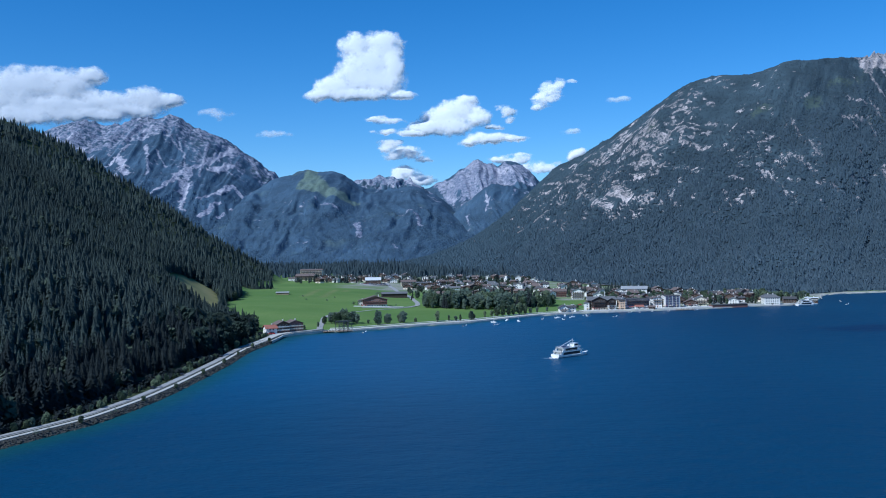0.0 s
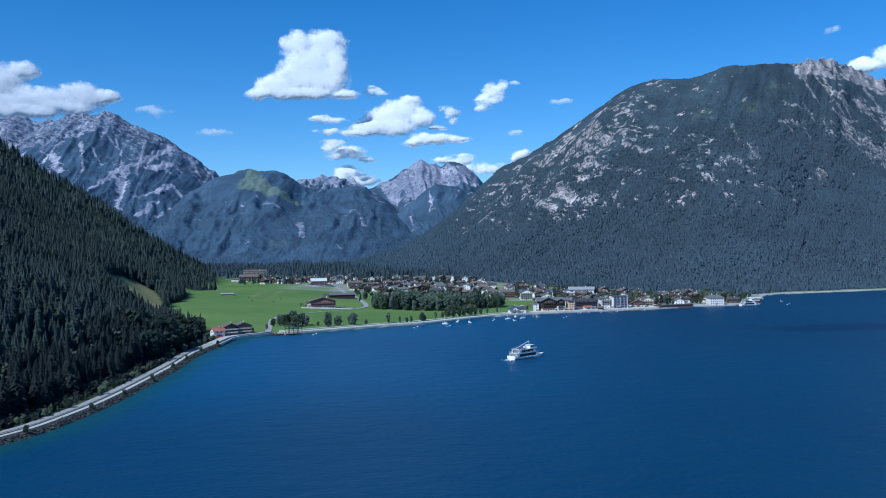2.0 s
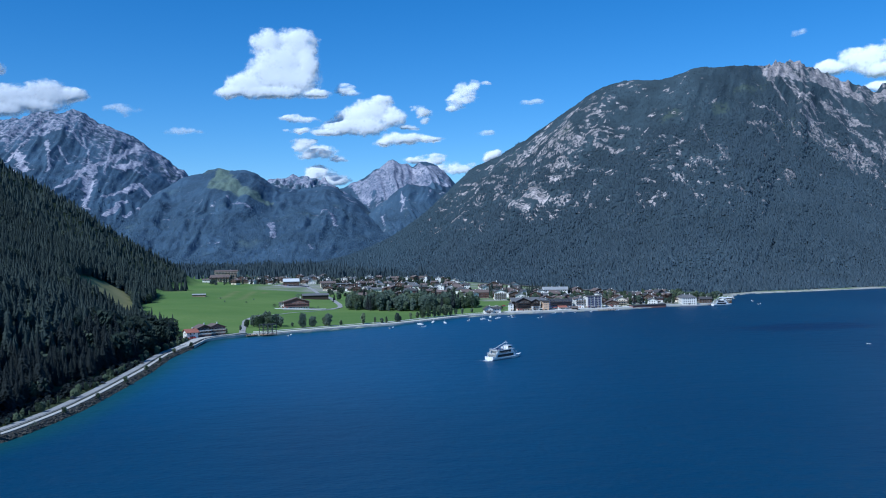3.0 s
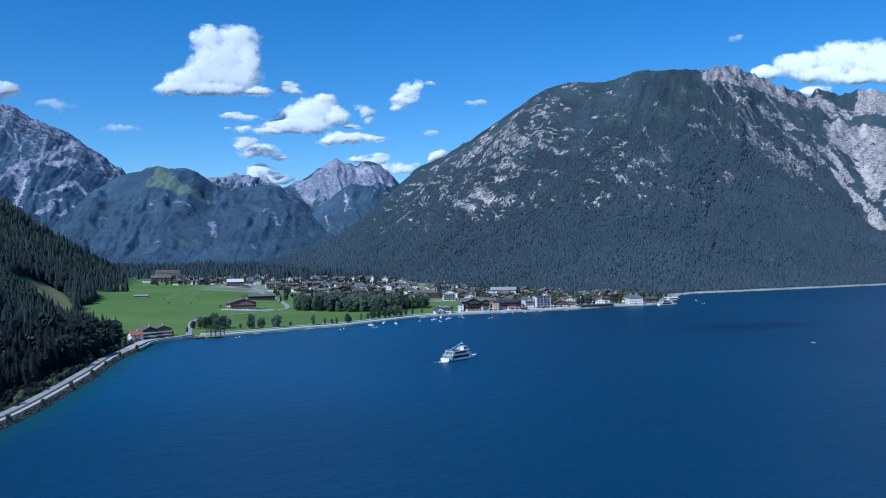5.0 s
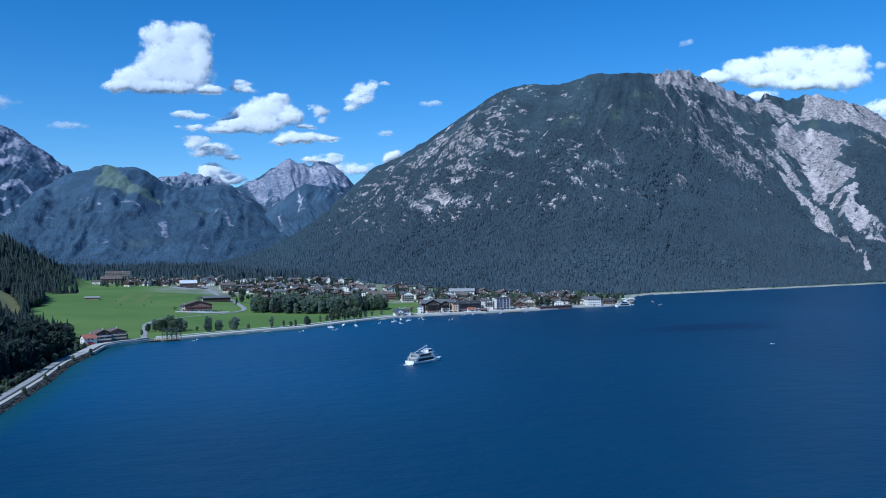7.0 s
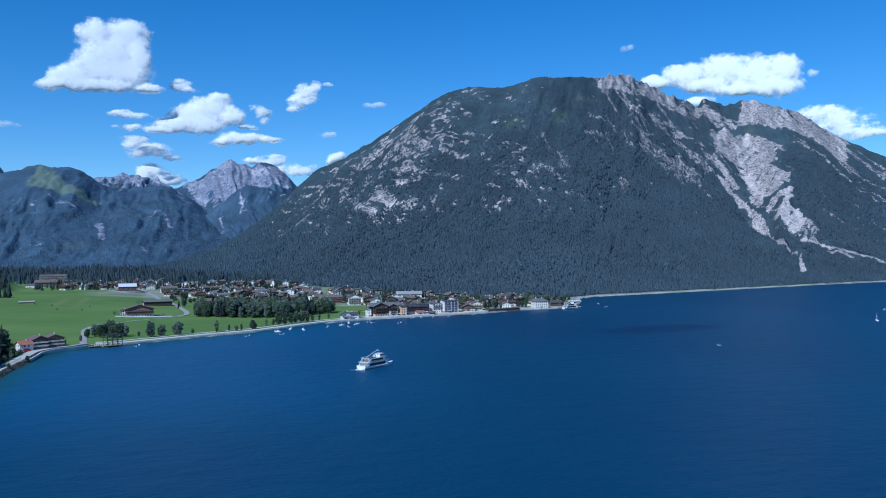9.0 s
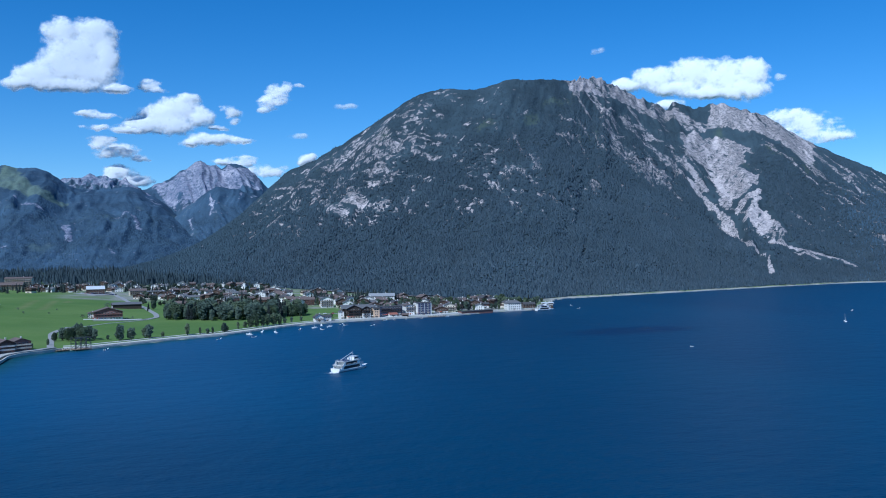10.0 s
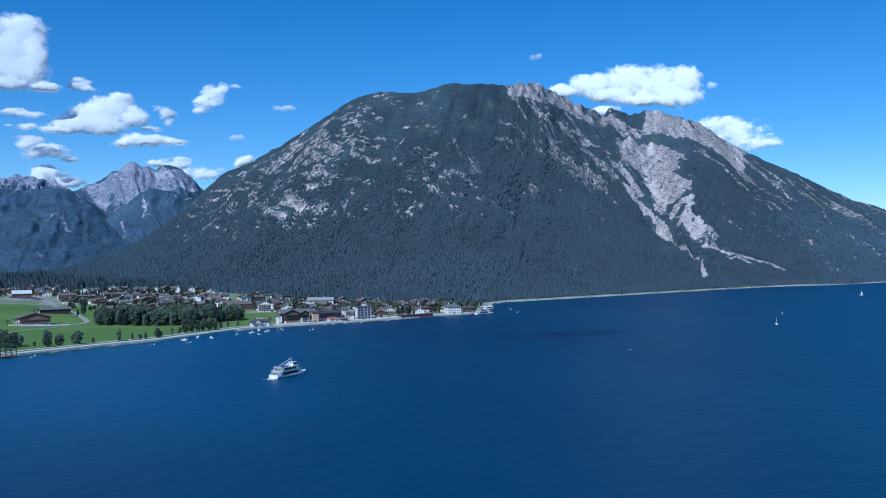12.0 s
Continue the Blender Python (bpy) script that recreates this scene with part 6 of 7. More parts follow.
def ship(m, label, length=34.0, beam=8.4):
    t = thing("passenger_ship", m, label, "ship", "passenger ships")
    hull = part("hull", ship_hull(length, beam, -0.6, 1.5), M_SHIP, t)
    part("stripe", Shape().box(-length / 2 + 0.2, length * 0.12, -beam / 2 - 0.02, -beam / 2 + 0.1, 0.15, 0.42).box(-length / 2 + 0.2, length * 0.12, beam / 2 - 0.1, beam / 2 + 0.02, 0.15, 0.42), M_SHIP_STRIPE, hull)
    k = length / 34
    side = beam / 2
    decks = [("main_cabin", -12.5, 10.5, side - 0.25, 1.5, 3.85), ("upper_cabin", -10.0, 8.0, side - 0.5, 4.0, 6.3)]
    for name, x0, x1, w, z0, z1 in decks:
        x0, x1 = x0 * k, x1 * k
        cab = Shape().loft([[(x0 + (0.5 if z > z0 else 0), -w, z), (x1 - (1.2 if z > z0 else 0), -w * 0.8, z), (x1 + (0.9 if z == z0 else 0), 0, z), (x1 - (1.2 if z > z0 else 0), w * 0.8, z), (x0 + (0.5 if z > z0 else 0), w, z)] for z in (z0, z1)])
        c = part(name, cab, M_SHIP, t)
        n = int((x1 - x0 - 3.5) / 1.55)
        gm = Shape().box(-0.74, 0.74, -0.04, 0.06, -0.95, 0.8).mesh("window", M_SHIP_GLASS)
        for s in (-1, 1):
            for i in range(n):
                ob = part("window", gm, None, c)
                xx = x0 + 1.3 + 1.55 * i
                ww = w * (1 - 0.2 * max(0.0, (xx - x0) / (x1 - x0)))
                ob.matrix_local = pose(xx, s * (ww + 0.02), (z0 + z1) / 2 + 0.1, 0, 0, -s * math.degrees(math.atan(0.2 * w / (x1 - x0))))
        part("deck", Shape().loft([[(x0 - 2.4 * k, -w - 0.25, z), (x1 + 0.5, -w * 0.8 - 0.2, z), (x1 + 1.6, 0, z), (x1 + 0.5, w * 0.8 + 0.2, z), (x0 - 2.4 * k, w + 0.25, z)] for z in (z1, z1 + 0.16)]), M_SHIP_DECK, t)
        rail = Shape()
        for zz in (z1 + 0.55, z1 + 1.05):
            rail.tube((x0 - 2.2 * k, -w - 0.1, zz), (x1, -w * 0.8 - 0.05, zz), 0.045).tube((x0 - 2.2 * k, w + 0.1, zz), (x1, w * 0.8 + 0.05, zz), 0.045).tube((x0 - 2.2 * k, -w - 0.1, zz), (x0 - 2.2 * k, w + 0.1, zz), 0.045)
        for i in range(13):
            xx = x0 - 2.2 * k + (x1 - x0 + 2.2 * k) * i / 12
            ww = w * (1 - 0.2 * max(0, (xx - x0) / (x1 - x0)))
            rail.tube((xx, -ww - 0.08, z1 + 0.15), (xx, -ww - 0.08, z1 + 1.05), 0.04).tube((xx, ww + 0.08, z1 + 0.15), (xx, ww + 0.08, z1 + 1.05), 0.04)
        part("railing", rail, M_SHIP, t)
    post = Shape()
    for s in (-1, 1):
        post.box(-14.4 * k, -13.9 * k, s * (side - 0.6) - 0.12, s * (side - 0.6) + 0.12, 1.5, 4.0).box(-12.2 * k, -11.8 * k, s * (side - 0.9) - 0.12, s * (side - 0.9) + 0.12, 4.0, 6.4)
    part("post", post, M_SHIP, t)
    part("bulwark", Shape().box(-length / 2 + 0.1, -12.6 * k, -side + 0.1, -side + 0.25, 1.5, 2.5).box(-length / 2 + 0.1, -12.6 * k, side - 0.25, side - 0.1, 1.5, 2.5).box(-length / 2 + 0.1, -length / 2 + 0.25, -side + 0.26, side - 0.26, 1.5, 2.5), M_SHIP, t)
    for s in (-1, 1):
        y0, y1 = sorted((s * (side - 0.02), s * (side - 0.16)))
        fin = [(-15.2 * k, 1.5), (-12.9 * k, 1.5), (-9.6 * k, 6.3), (-11.2 * k, 6.3)]
        part("side_fin", Shape().loft([[(a, yy, z) for a, z in fin] for yy in (y1, y0)]), M_SHIP, t)
    bridge = part("wheelhouse", Shape().loft([[(1.5 * k, -2.3, 6.46), (6.2 * k, -2.0, 6.46), (6.9 * k, 0, 6.46), (6.2 * k, 2.0, 6.46), (1.5 * k, 2.3, 6.46)], [(1.7 * k, -2.1, 8.7), (5.6 * k, -1.8, 8.7), (6.2 * k, 0, 8.7), (5.6 * k, 1.8, 8.7), (1.7 * k, 2.1, 8.7)]]), M_SHIP, t)
    part("window", Shape().box(2.0 * k, 5.6 * k, -2.24, -2.1, 7.4, 8.3).box(2.0 * k, 5.6 * k, 2.1, 2.24, 7.4, 8.3), M_SHIP_GLASS, bridge)
    part("roof", Shape().box(1.2 * k, 6.3 * k, -2.4, 2.4, 8.72, 8.9), M_SHIP, bridge)
    mast = part("mast", Shape().tube((2.6 * k, 0, 8.9), (2.2 * k, 0, 12.3), 0.14, 0.08).box(2.2 * k, 2.5 * k, -1.2, 1.2, 10.8, 10.95), M_SHIP, t)
    part("stay", Shape().tube((2.3 * k, 0, 11.4), (-11.2 * k, 0, 7.4), 0.16), M_SHIP, mast)
    part("funnel", Shape().loft([[(-2.5 * k, -0.9, 6.46), (-0.6 * k, -0.9, 6.46), (-0.6 * k, 0.9, 6.46), (-2.5 * k, 0.9, 6.46)], [(-2.6 * k, -0.6, 8.4), (-1.0 * k, -0.6, 8.4), (-1.0 * k, 0.6, 8.4), (-2.6 * k, 0.6, 8.4)]]), M_SHIP, t)
    bench = Shape().box(-0.9, 0.9, -0.25, 0.25, 0, 0.45).box(-0.9, 0.9, 0.2, 0.28, 0.45, 0.9).mesh("bench", M_SHIP_STRIPE)
    for i in range(4):
        for s in (-1, 1):
            part("bench", bench, None, t).matrix_local = pose((-9.5 + 1.7 * i) * k, s * 1.9, 6.47, 0, 0, 90)
    return t


ship(pose(87.8, 606, 0, 0, 0, 38), "white two-deck passenger ship under way on the lake", 31.0, 7.8)
foam = Shape()
foam_rng = np.random.default_rng(9)
for i in range(60):
    a = foam_rng.random() ** 1.4
    c = np.array([-16.0 - 6.5 * a, foam_rng.normal(0, 1.5 + 1.2 * a), 0.05])
    r = foam_rng.uniform(0.25, 0.7) * (1.15 - a)
    foam.add(c + r * octa * [1.5, 1, 0.12], octf.tolist())
wake = new("wake", foam.mesh("wake", material("white_foam", (0.8, 0.82, 0.84), 0.7, vary=0.1)))
wake.matrix_world = pose(87.8, 606, 0, 0, 0, 38)
tagged(wake, "thin white foam behind the ship's stern", "wake", kind="stuff")
ship(pose(447, 1071, 0, 0, 0, 12), "white passenger ship moored at the landing stage", 27.0, 7.0)


# ======== small boats ========
def sailboat(m, label, up=False):
    t = thing("sailboat", m, label, "sailboat", "boats on the lake")
    part("hull", ship_hull(6.5, 2.3, -0.3, 0.75, 0.6, 8), M_SHIP, t)
    part("cabin", Shape().box(-1.0, 1.4, -0.7, 0.7, 0.75, 1.25), M_SHIP, t)
    part("mast", Shape().tube((0.6, 0, 0.7), (0.6, 0, 8.6), 0.09, 0.06), M_SHIP, t)
    part("boom", Shape().tube((0.6, 0, 1.6), (-2.4, 0, 1.7), 0.16, 0.12), M_SHIP if not up else M_STEEL, t)
    if up:
        part("sail", Shape().add([(0.5, 0.02, 1.8), (-2.3, 0.25, 1.9), (0.5, 0.02, 8.3), (0.5, -0.02, 1.8), (-2.3, 0.2, 1.9), (0.5, -0.02, 8.3)], [(0, 1, 2), (3, 5, 4), (0, 3, 4, 1), (1, 4, 5, 2), (2, 5, 3, 0)]), M_SHIP, t)
    return t


def motorboat(m, label):
    t = thing("motorboat", m, label, "boat", "boats on the lake")
    part("hull", ship_hull(5.2, 2.0, -0.25, 0.65, 0.6, 8), M_SHIP, t)
    part("windscreen", Shape().loft([[(0.5, -0.8, 0.65), (0.9, -0.7, 0.65), (0.9, 0.7, 0.65), (0.5, 0.8, 0.65)], [(0.2, -0.7, 1.15), (0.3, -0.65, 1.15), (0.3, 0.65, 1.15), (0.2, 0.7, 1.15)]]), M_GLASS, t)
    part("cover", Shape().box(-2.1, 0.2, -0.8, 0.8, 0.66, 0.95), M_SHIP_STRIPE, t)
    part("outboard_motor", Shape().box(-2.95, -2.6, -0.2, 0.2, -0.2, 1.0), M_RUBBER, t)
    return t


boat_a, boat_b = sailboat(pose(66, 915, 0, 0, 0, 70), "white sailboat moored with its sail down"), motorboat(pose(20, 857, 0, 0, 0, 40), "white motorboat moored off the shore")
for x, y, a in ((77, 901, 100), (122, 936, 200), (134, 964, 80), (139, 943, 30), (51, 891, 150)):
    copy_thing(boat_a, pose(x, y, 0, 0, 0, a))
for x, y, a in ((52, 864, 10), (105, 926, 70), (126, 916, 120), (159, 957, 200), (157, 970, 40), (185, 941, 30), (-74, 806, 60), (214, 1001, 10), (226, 1004, 80), (242, 1010, 70), (262, 1013, 60), (296, 1022, 20), (772, 886, 40), (500, 1078, 30), (520, 1140, 80)):
    copy_thing(boat_b, pose(x, y, 0, 0, 0, a))
copy_thing(boat_b, pose(371, 632, 0, 0, 0, 160)).scale = (0.55, 0.55, 0.55)
sailboat(pose(648, 765, 0, 0, 0, 60), "white sailboat under sail far out on the lake", True)
sailboat(pose(1217, 1165, 0, 0, 0, 110), "white sailboat under sail near the far shore", True)


# ======== landing stages ========
def landing_stage(m, label, w, d, roofed):
    t = thing("landing_stage", m, label, "landing stage")
    part("deck", Shape().box(-w / 2, w / 2, -d / 2, d / 2, 1.0, 1.25), M_TIMBER_PALE, t)
    pm = Shape().tube((0, 0, -3), (0, 0, 10.6 if roofed else 2.3), 0.3, 0.26, 7).mesh("post", M_STEEL)
    for i in range(4):
        for j in (-1, 1):
            part("post", pm, None, t).matrix_local = pose((i - 1.5) * w / 3.2, j * d * 0.44, 0)
    if roofed:
        for level, thick in ((5.4, 0.12), (9.9, 0.2)):
            for j in (-1, 1):
                part("beam", Shape().box(-w / 2, w / 2, j * d * 0.44 - thick, j * d * 0.44 + thick, level, level + 0.45), M_STEEL, t)
        for i in range(4):
            part("cross_beam", Shape().box((i - 1.5) * w / 3.2 - 0.14, (i - 1.5) * w / 3.2 + 0.14, -d / 2, d / 2, 10.36, 10.75), M_STEEL, t)
        for j in (-1, 1):
            for i in range(3):
                x0, x1 = (i - 1.5) * w / 3.2, (i - 0.5) * w / 3.2
                part("brace", Shape().tube((x0, j * d * 0.44, 1.3), (x1, j * d * 0.44, 5.4), 0.14), M_STEEL, t)
                part("brace", Shape().tube((x1, j * d * 0.44, 5.8), (x0, j * d * 0.44, 9.9), 0.14), M_STEEL, t)
    return t


landing_stage(pose(-94, 814.5, 0, 0, 0, 30), "grey steel landing frame standing in the shallow water", 14, 9, True)
landing_stage(pose(-108, 811, 0, 0, 0, 20), "dark low timber jetty at the shore road", 10, 6, False)
landing_stage(pose(447, 1079, 0, 0, 0, 14), "timber landing stage beside the moored ship", 30, 4, False)
landing_stage(pose(284, 1024, 0, 0, 0, 12), "pale timber bathing jetty", 22, 5, False)


# ======== cars, parasols and benches ========
def car(paint, label):
    t = thing("car", pose(0, 0, -400), label, "car", "parked cars")
    body = Shape().loft([[(x, -w, z0), (x, w, z0), (x, w, z1), (x, -w, z1)] for x, w, z0, z1 in ((-2.1, 0.75, 0.4, 0.85), (-1.9, 0.85, 0.28, 0.95), (1.6, 0.85, 0.28, 0.9), (2.1, 0.72, 0.4, 0.7))])
    part("body", body, paint, t)
    part("cabin", Shape().loft([[(-1.7, -0.78, 0.94), (0.9, -0.78, 0.9), (0.9, 0.78, 0.9), (-1.7, 0.78, 0.94)], [(-1.3, -0.62, 1.42), (0.2, -0.62, 1.42), (0.2, 0.62, 1.42), (-1.3, 0.62, 1.42)]]), M_GLASS, t)
    part("roof", Shape().box(-1.3, 0.2, -0.62, 0.62, 1.425, 1.47), paint, t)
    wm = Shape().tube((0, -0.1, 0), (0, 0.1, 0), 0.32, 0.32, 10).mesh("wheel", M_RUBBER)
    for x in (-1.3, 1.3):
        for y in (-0.8, 0.8):
            part("wheel", wm, None, t).matrix_local = pose(x, y, 0.32)
    return t


PAINTS = [(material("white_car_paint", (0.75, 0.75, 0.75), 0.3), "white parked car on the asphalt"), (material("silver_car_paint", (0.45, 0.46, 0.48), 0.3, 0.4), "silver parked car on the asphalt"),
          (material("black_car_paint", (0.02, 0.02, 0.022), 0.25), "black parked car on the asphalt"), (material("red_car_paint", (0.4, 0.03, 0.025), 0.3), "red parked car on the asphalt"), (material("blue_car_paint", (0.03, 0.07, 0.25), 0.3), "blue parked car on the asphalt")]
CARS = [car(*p_) for p_ in PAINTS]
spots = [(-150 + 4.2 * (i % 9) + 7 * (i // 9), 1585 - 3.0 * (i % 9) - 9 * (i // 9), 60) for i in range(36)]
spots += [(-163 + 2.6 * i, 768 + 2.2 * i, 120) for i in range(5)] + [(-100 + 4 * i, 1066 + i * 0.6, 95) for i in range(6)] + [(160 + 9 * i, 1082 - 1.4 * i, 170) for i in range(9)] + [(300 + 9 * i, 1082 + 3.5 * i, 20) for i in range(10)]
spots += [(-152, 470, 92), (-153.2 - 15, 610, 90), (-166.8, 520, 91)]
for i, (x, y, a) in enumerate(spots):
    k = vill_rng.randrange(5)
    z = 2.78 if y < 700 else G(x, y) + 0.45
    if y < 700:
        x = float(np.interp(y, [440, 485, 590, 670], [-148.8, -147, -146.3, -147])) - 10.4
    if y < 700:
        k = 2
    if i < 5:
        CARS[i].matrix_world = pose(x, y, z, 0, 0, a)
    else:
        copy_thing(CARS[k], pose(x, y, z, 0, 0, a))


def parasol(m, cloth, label):
    t = thing("parasol", m, label, "parasol", "parasols on the terrace")
    part("pole", Shape().tube((0, 0, 0), (0, 0, 2.6), 0.05), M_STEEL, t)
    part("base", Shape().tube((0, 0, 0), (0, 0, 0.12), 0.35, 0.3, 8), M_CONCRETE, t)
    ring = [(1.7 * math.cos(i * 0.7854), 1.7 * math.sin(i * 0.7854), 2.2) for i in range(8)]
    part("canopy", Shape().add(ring + [(0, 0, 2.75), (0, 0, 2.3)], [(i, (i + 1) % 8, 8) for i in range(8)] + [((i + 1) % 8, i, 9) for i in range(8)]), cloth, t)
    return t


par_a, par_b, par_c = parasol(pose(170, 1034, 2.5), M_AWNING, "open beige parasol on the terrace"), parasol(pose(176, 1035, 2.5), M_REDCLOTH, "open red parasol on the terrace"), parasol(pose(182, 1036, 2.5), M_WHITE, "open white parasol on the terrace")
for i in range(34):
    x = 166 + 4.2 * i + vill_rng.uniform(-1, 1)
    y = float(np.interp(x, [p[0] for p in EAST], [p[1] for p in EAST])) + vill_rng.uniform(9, 17)
    copy_thing((par_a, par_b, par_c)[vill_rng.choice((0, 0, 1, 2))], pose(x, y, 2.5))


# ======== clouds ========
def cloud_material():
    """White scattering droplets, thin where the cloud's density runs out."""
    m = bpy.data.materials.new("cumulus")
    m.use_nodes = True
    nt = m.node_tree
    b = nt.nodes["Principled BSDF"]
    f, _ = noise_fac(nt, 70.0, 0.3, 0.7)
    nt.links.new(mix_colour(nt, f, (0.87, 0.875, 0.89), (0.92, 0.92, 0.925)), b.inputs["Base Color"])
    b.inputs["Roughness"].default_value = 1.0
    b.inputs["Specular IOR Level"].default_value = 0.0
    tl, mx = nt.nodes.new("ShaderNodeBsdfTranslucent"), nt.nodes.new("ShaderNodeMixShader")
    tl.inputs["Color"].default_value = (0.85, 0.86, 0.87, 1)
    mx.inputs[0].default_value = 0.15
    nt.links.new(b.outputs[0], mx.inputs[1])
    nt.links.new(tl.outputs[0], mx.inputs[2])
    clear, thin = nt.nodes.new("ShaderNodeBsdfTransparent"), nt.nodes.new("ShaderNodeMixShader")
    nt.links.new(attribute(nt, "vapour"), thin.inputs[0])
    nt.links.new(clear.outputs[0], thin.inputs[1])
    nt.links.new(mx.outputs[0], thin.inputs[2])
    nt.links.new(thin.outputs[0], nt.nodes["Material Output"].inputs["Surface"])
    return m


M_CLOUD = cloud_material()


def cloud(centre, lobes, label, dense=True, amount=0.9):
    """A shallow cloud of lobes (sideways, up, half width, half height) facing the camera, bulging to both sides and
    frayed at its rim.
    """
    c = np.array(centre[:2], float)
    side = np.array([c[1], -c[0]]) / np.hypot(*c)
    deep = np.array([-side[1], side[0]])
    lob = np.array(lobes, float)
    lo, hi = (lob[:, :2] - 1.5 * lob[:, 2:] - 12).min(axis=0), (lob[:, :2] + 1.5 * lob[:, 2:] + 12).max(axis=0)
    cell = 4.0 if dense else 3.2
    a, up = np.meshgrid(np.arange(lo[0], hi[0], cell), np.arange(lo[1], hi[1], cell))
    kx, ky = centre[0] / 50, centre[2] / 50
    ta, tu = 0.82 * a + 0.57 * up, 0.82 * up - 0.57 * a
    wa, wu = a + 15 * fbm(ta / 55 + kx, tu / 55 + ky, 3), up + 13 * fbm(ta / 55 + ky, tu / 55 + kx + 9, 3)
    e = np.stack([1 - ((wa - q[0]) / q[2]) ** 2 - ((wu - q[1]) / q[3]) ** 2 for q in lob])
    body = np.log(np.exp(np.clip(5 * e, -40, 5)).sum(axis=0)) / 5
    billow = 0.5 * (fbm(ta / 64 + kx, tu / 64 + ky, 3, ridged=True) + fbm((a - 0.4 * up) / 56 + ky, (up + 0.4 * a) / 56 + kx, 2, ridged=True)) - 0.55
    fray = fbm(ta / 26 + kx, tu / 26 + ky, 5) + 0.6 * fbm((a - 0.3 * up) / 11 + ky, (up + 0.3 * a) / 11 + kx, 4)
    wisp = fbm((a + 0.5 * up) / 60 + kx + 3, (up - 0.15 * a) / 24 + ky, 5)
    if dense:
        field = body + 0.7 * billow + 0.2 * wisp + 0.08
        density = step(-0.12, 1.05, field + 0.3 * fray - 0.25 * step(0.0, -0.8, (up - lob[:, 1].mean()) / np.ptp(np.r_[lob[:, 1] - lob[:, 3], lob[:, 1] + lob[:, 3]])))
    else:
        field = body + 0.95 * wisp + 0.3 * billow - 0.02
        density = amount * step(-0.15, 1.3, field + 0.42 * fray)
    thick = 48.0 if dense and lob[:, 2].max() > 90 else 30.0
    swell = fbm(ta / 90 + kx, tu / 90 + ky, 2)
    lump = 1 - np.exp(-1.3 * np.clip(body + 0.22 * swell + 0.12 * billow + 0.25, 0, 2))
    # Leans back so the face turned to the camera catches more sun.
    y0 = 0.34 * up
    front = y0 - thick * lump
    rear = y0 + 0.3 * thick * lump
    quads = grid_faces(*a.shape)
    quads = quads[(density.ravel()[quads] > 0.004).any(axis=1)]
    both = []
    for y in (front, rear):
        both.append(np.column_stack([side[0] * a.ravel() + deep[0] * y.ravel(), side[1] * a.ravel() + deep[1] * y.ravel(), up.ravel()]))
    used, back = np.unique(quads, return_inverse=True)
    quads = back.reshape(-1, 4)
    v = np.concatenate([both[0][used], both[1][used]])
    corners = np.bincount(quads.ravel(), minlength=len(used))
    other = np.where(corners < 4, np.arange(len(used)), np.arange(len(used)) + len(used))
    me = mesh_from("cloud", v, np.concatenate([quads, other[quads[:, ::-1]]]), M_CLOUD, True)
    add_values(me, "vapour", np.tile(density.ravel()[used], 2))
    ob = new("cloud", me)
    ob.matrix_world = pose(*centre)
    return tagged(ob, label, "cloud", "clouds")


cloud((-482, 4923, 1245), [(0, 0, 97, 85), (161, 3, 112, 91), (76, -113, 165, 124), (4, -197, 135, 100), (-115, -257, 118, 77), (-202, -303, 82, 41), (135, -222, 147, 100), (215, -119, 71, 135), (261, -304, 82, 27), (14, -301, 230, 38)], "tall bright white cumulus cloud with a flat base")
cloud((-2059, 4402, 953), [(0, 0, 153, 98), (144, -11, 153, 98), (266, 59, 86, 55), (-116, -56, 153, 129), (347, -83, 172, 67), (103, -115, 306, 74), (539, -54, 123, 74), (666, -53, 80, 40), (444, -119, 184, 46), (-28, -173, 245, 61), (236, -154, 245, 43)], "long bright cumulus bank behind the grey massif")
cloud((95, 4943, 871), [(0, 0, 122, 79), (-84, -42, 122, 67), (-187, -103, 116, 49), (-48, -95, 164, 61), (115, -49, 85, 61), (177, -172, 140, 36), (320, -181, 79, 24), (70, -195, 67, 27), (47, 51, 67, 36)], "ragged white cumulus cloud over the valley")
cloud((-295, 4781, 792), [(0, 0, 99, 24), (-72, 4, 43, 18), (-16, -64, 74, 18), (132, -72, 92, 24)], "thin ragged fringe of the cumulus over the valley", False)
cloud((-302, 4891, 808), [(672, 54, 56, 38), (687, 2, 38, 21), (601, -42, 63, 18)], "small ragged puff beside the cumulus over the valley", False)
cloud((-306, 4956, 818), [(254, 187, 70, 38), (303, 158, 45, 22)], "small puff above the cumulus over the valley", False)
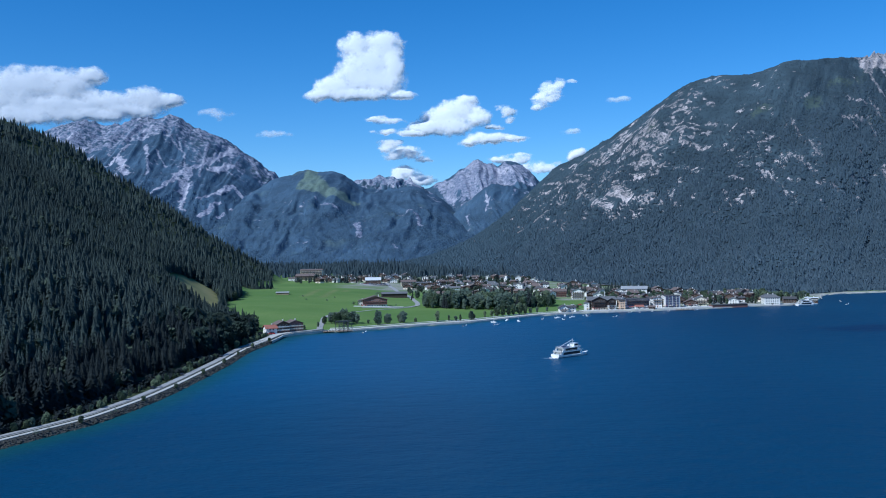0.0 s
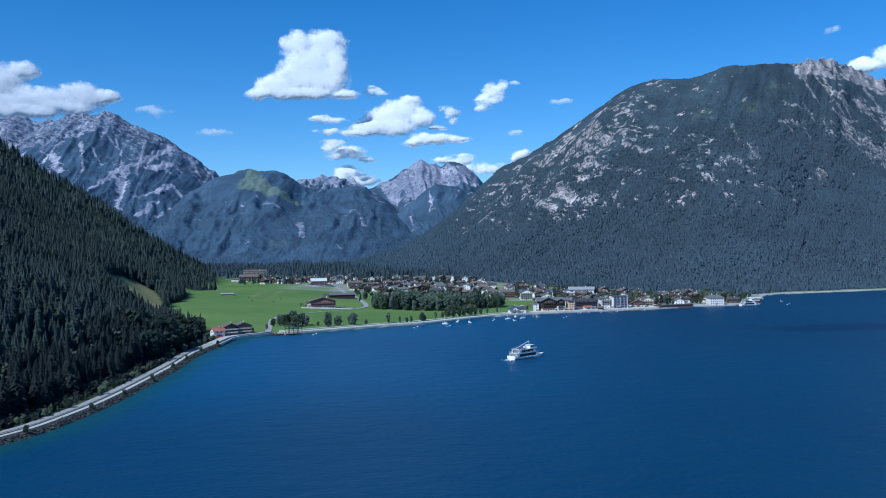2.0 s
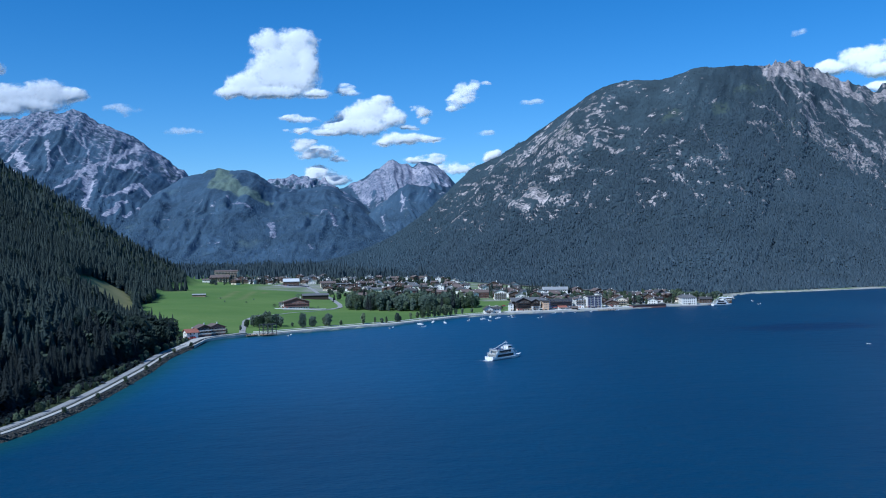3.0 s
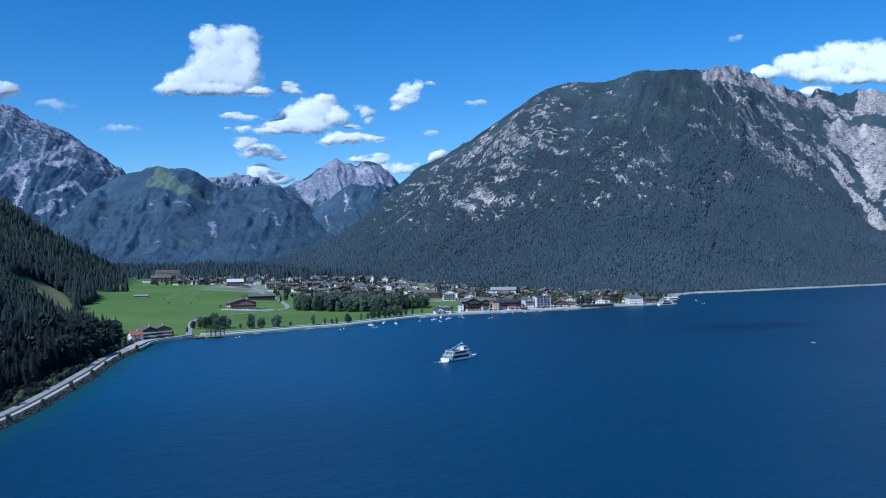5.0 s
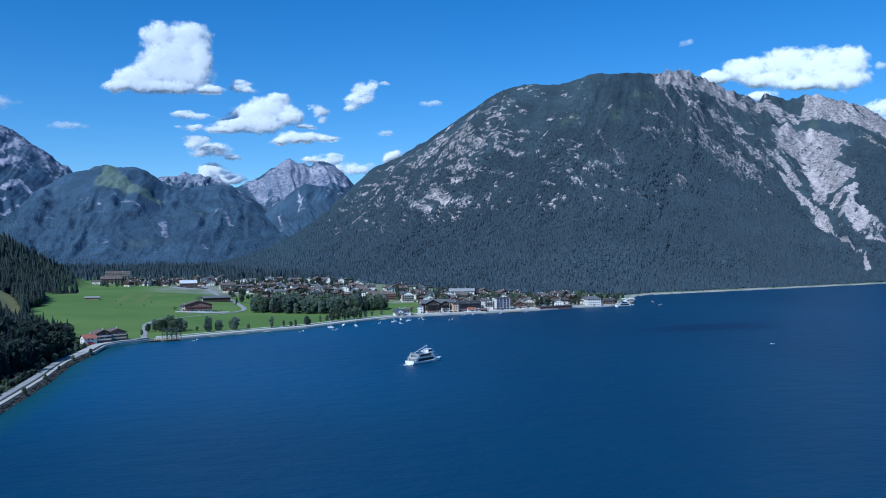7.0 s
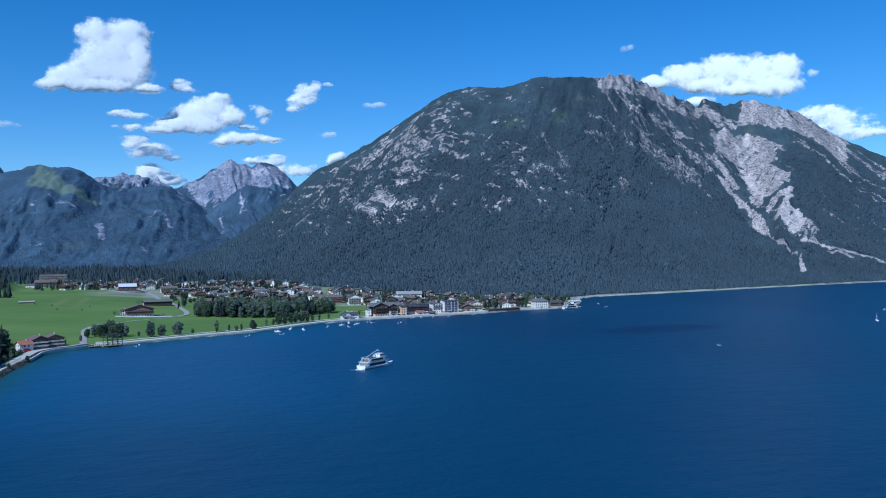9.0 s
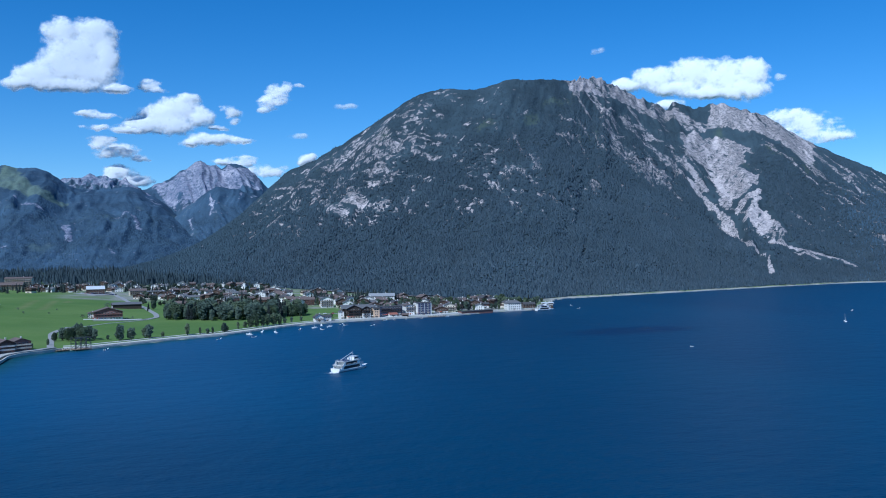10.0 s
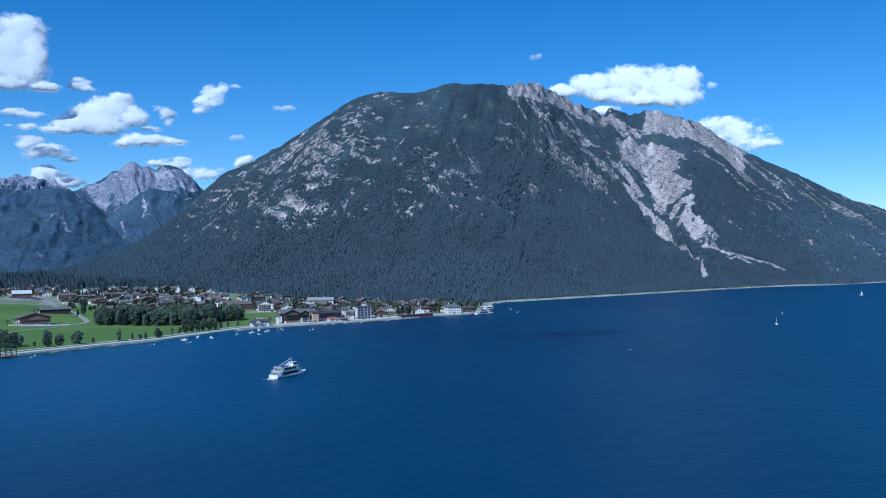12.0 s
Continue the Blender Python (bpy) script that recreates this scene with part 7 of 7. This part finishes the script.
cloud((-291, 4921, 680), [(0, 0, 76, 35), (81, -54, 122, 49), (188, -93, 63, 19), (-15, -25, 44, 25)], "small ragged cloud low over the valley", False)
cloud((-207, 4921, 519), [(0, 0, 83, 45), (85, -43, 89, 35), (-40, -25, 51, 38)], "bright cumulus top rising behind the ridge")
cloud((413, 4829, 580), [(0, 0, 88, 35), (149, -54, 94, 44), (-93, -9, 63, 22), (46, -60, 63, 25)], "pale cloud behind the mountain slope", False)
cloud((627, 4860, 962), [(0, 0, 76, 63), (-49, -60, 70, 44), (49, 35, 44, 32), (106, 44, 32, 16), (-87, -104, 44, 19), (-16, -32, 76, 51)], "white ragged cloud in the blue sky", False)
cloud((513, 3280, 430), [(0, 0, 41, 24), (-26, -8, 21, 15)], "small bright cloud behind the mountain slope")
cloud((2365, 4127, 953), [(0, 0, 93, 41), (145, 31, 122, 70), (336, 52, 128, 93), (495, 18, 145, 104), (638, 35, 93, 99), (573, -50, 163, 64), (415, -63, 203, 38), (240, -28, 145, 44)], "long bright cumulus cloud above the rocky ridge")
cloud((2984, 3636, 730), [(0, 0, 110, 55), (90, -48, 141, 70), (179, -98, 122, 46), (259, -112, 49, 18), (77, -22, 92, 43), (26, 15, 73, 31)], "ragged pale cloud behind the summit ridge", False)
cloud((2525, 3970, 833), [(0, 0, 73, 31)], "bright cloud top behind the rocky ridge")
cloud((926, 4520, 844), [(0, 0, 66, 18)], "thin wisp of cloud in the blue sky", False, 0.36)
cloud((675, 4566, 686), [(0, 0, 72, 15)], "thin wisp of cloud in the blue sky", False, 0.36)
cloud((-1167, 4475, 795), [(0, 0, 96, 27)], "thin wisp of cloud in the blue sky", False, 0.36)
cloud((-872, 4540, 694), [(0, 0, 102, 21)], "thin wisp of cloud in the blue sky", False, 0.36)
cloud((2110, 3980, 1094), [(0, 0, 38, 18)], "thin wisp of cloud in the blue sky", False, 0.36)
cloud((3060, 3763, 968), [(0, 0, 28, 19)], "thin wisp of cloud in the blue sky", False, 0.36)
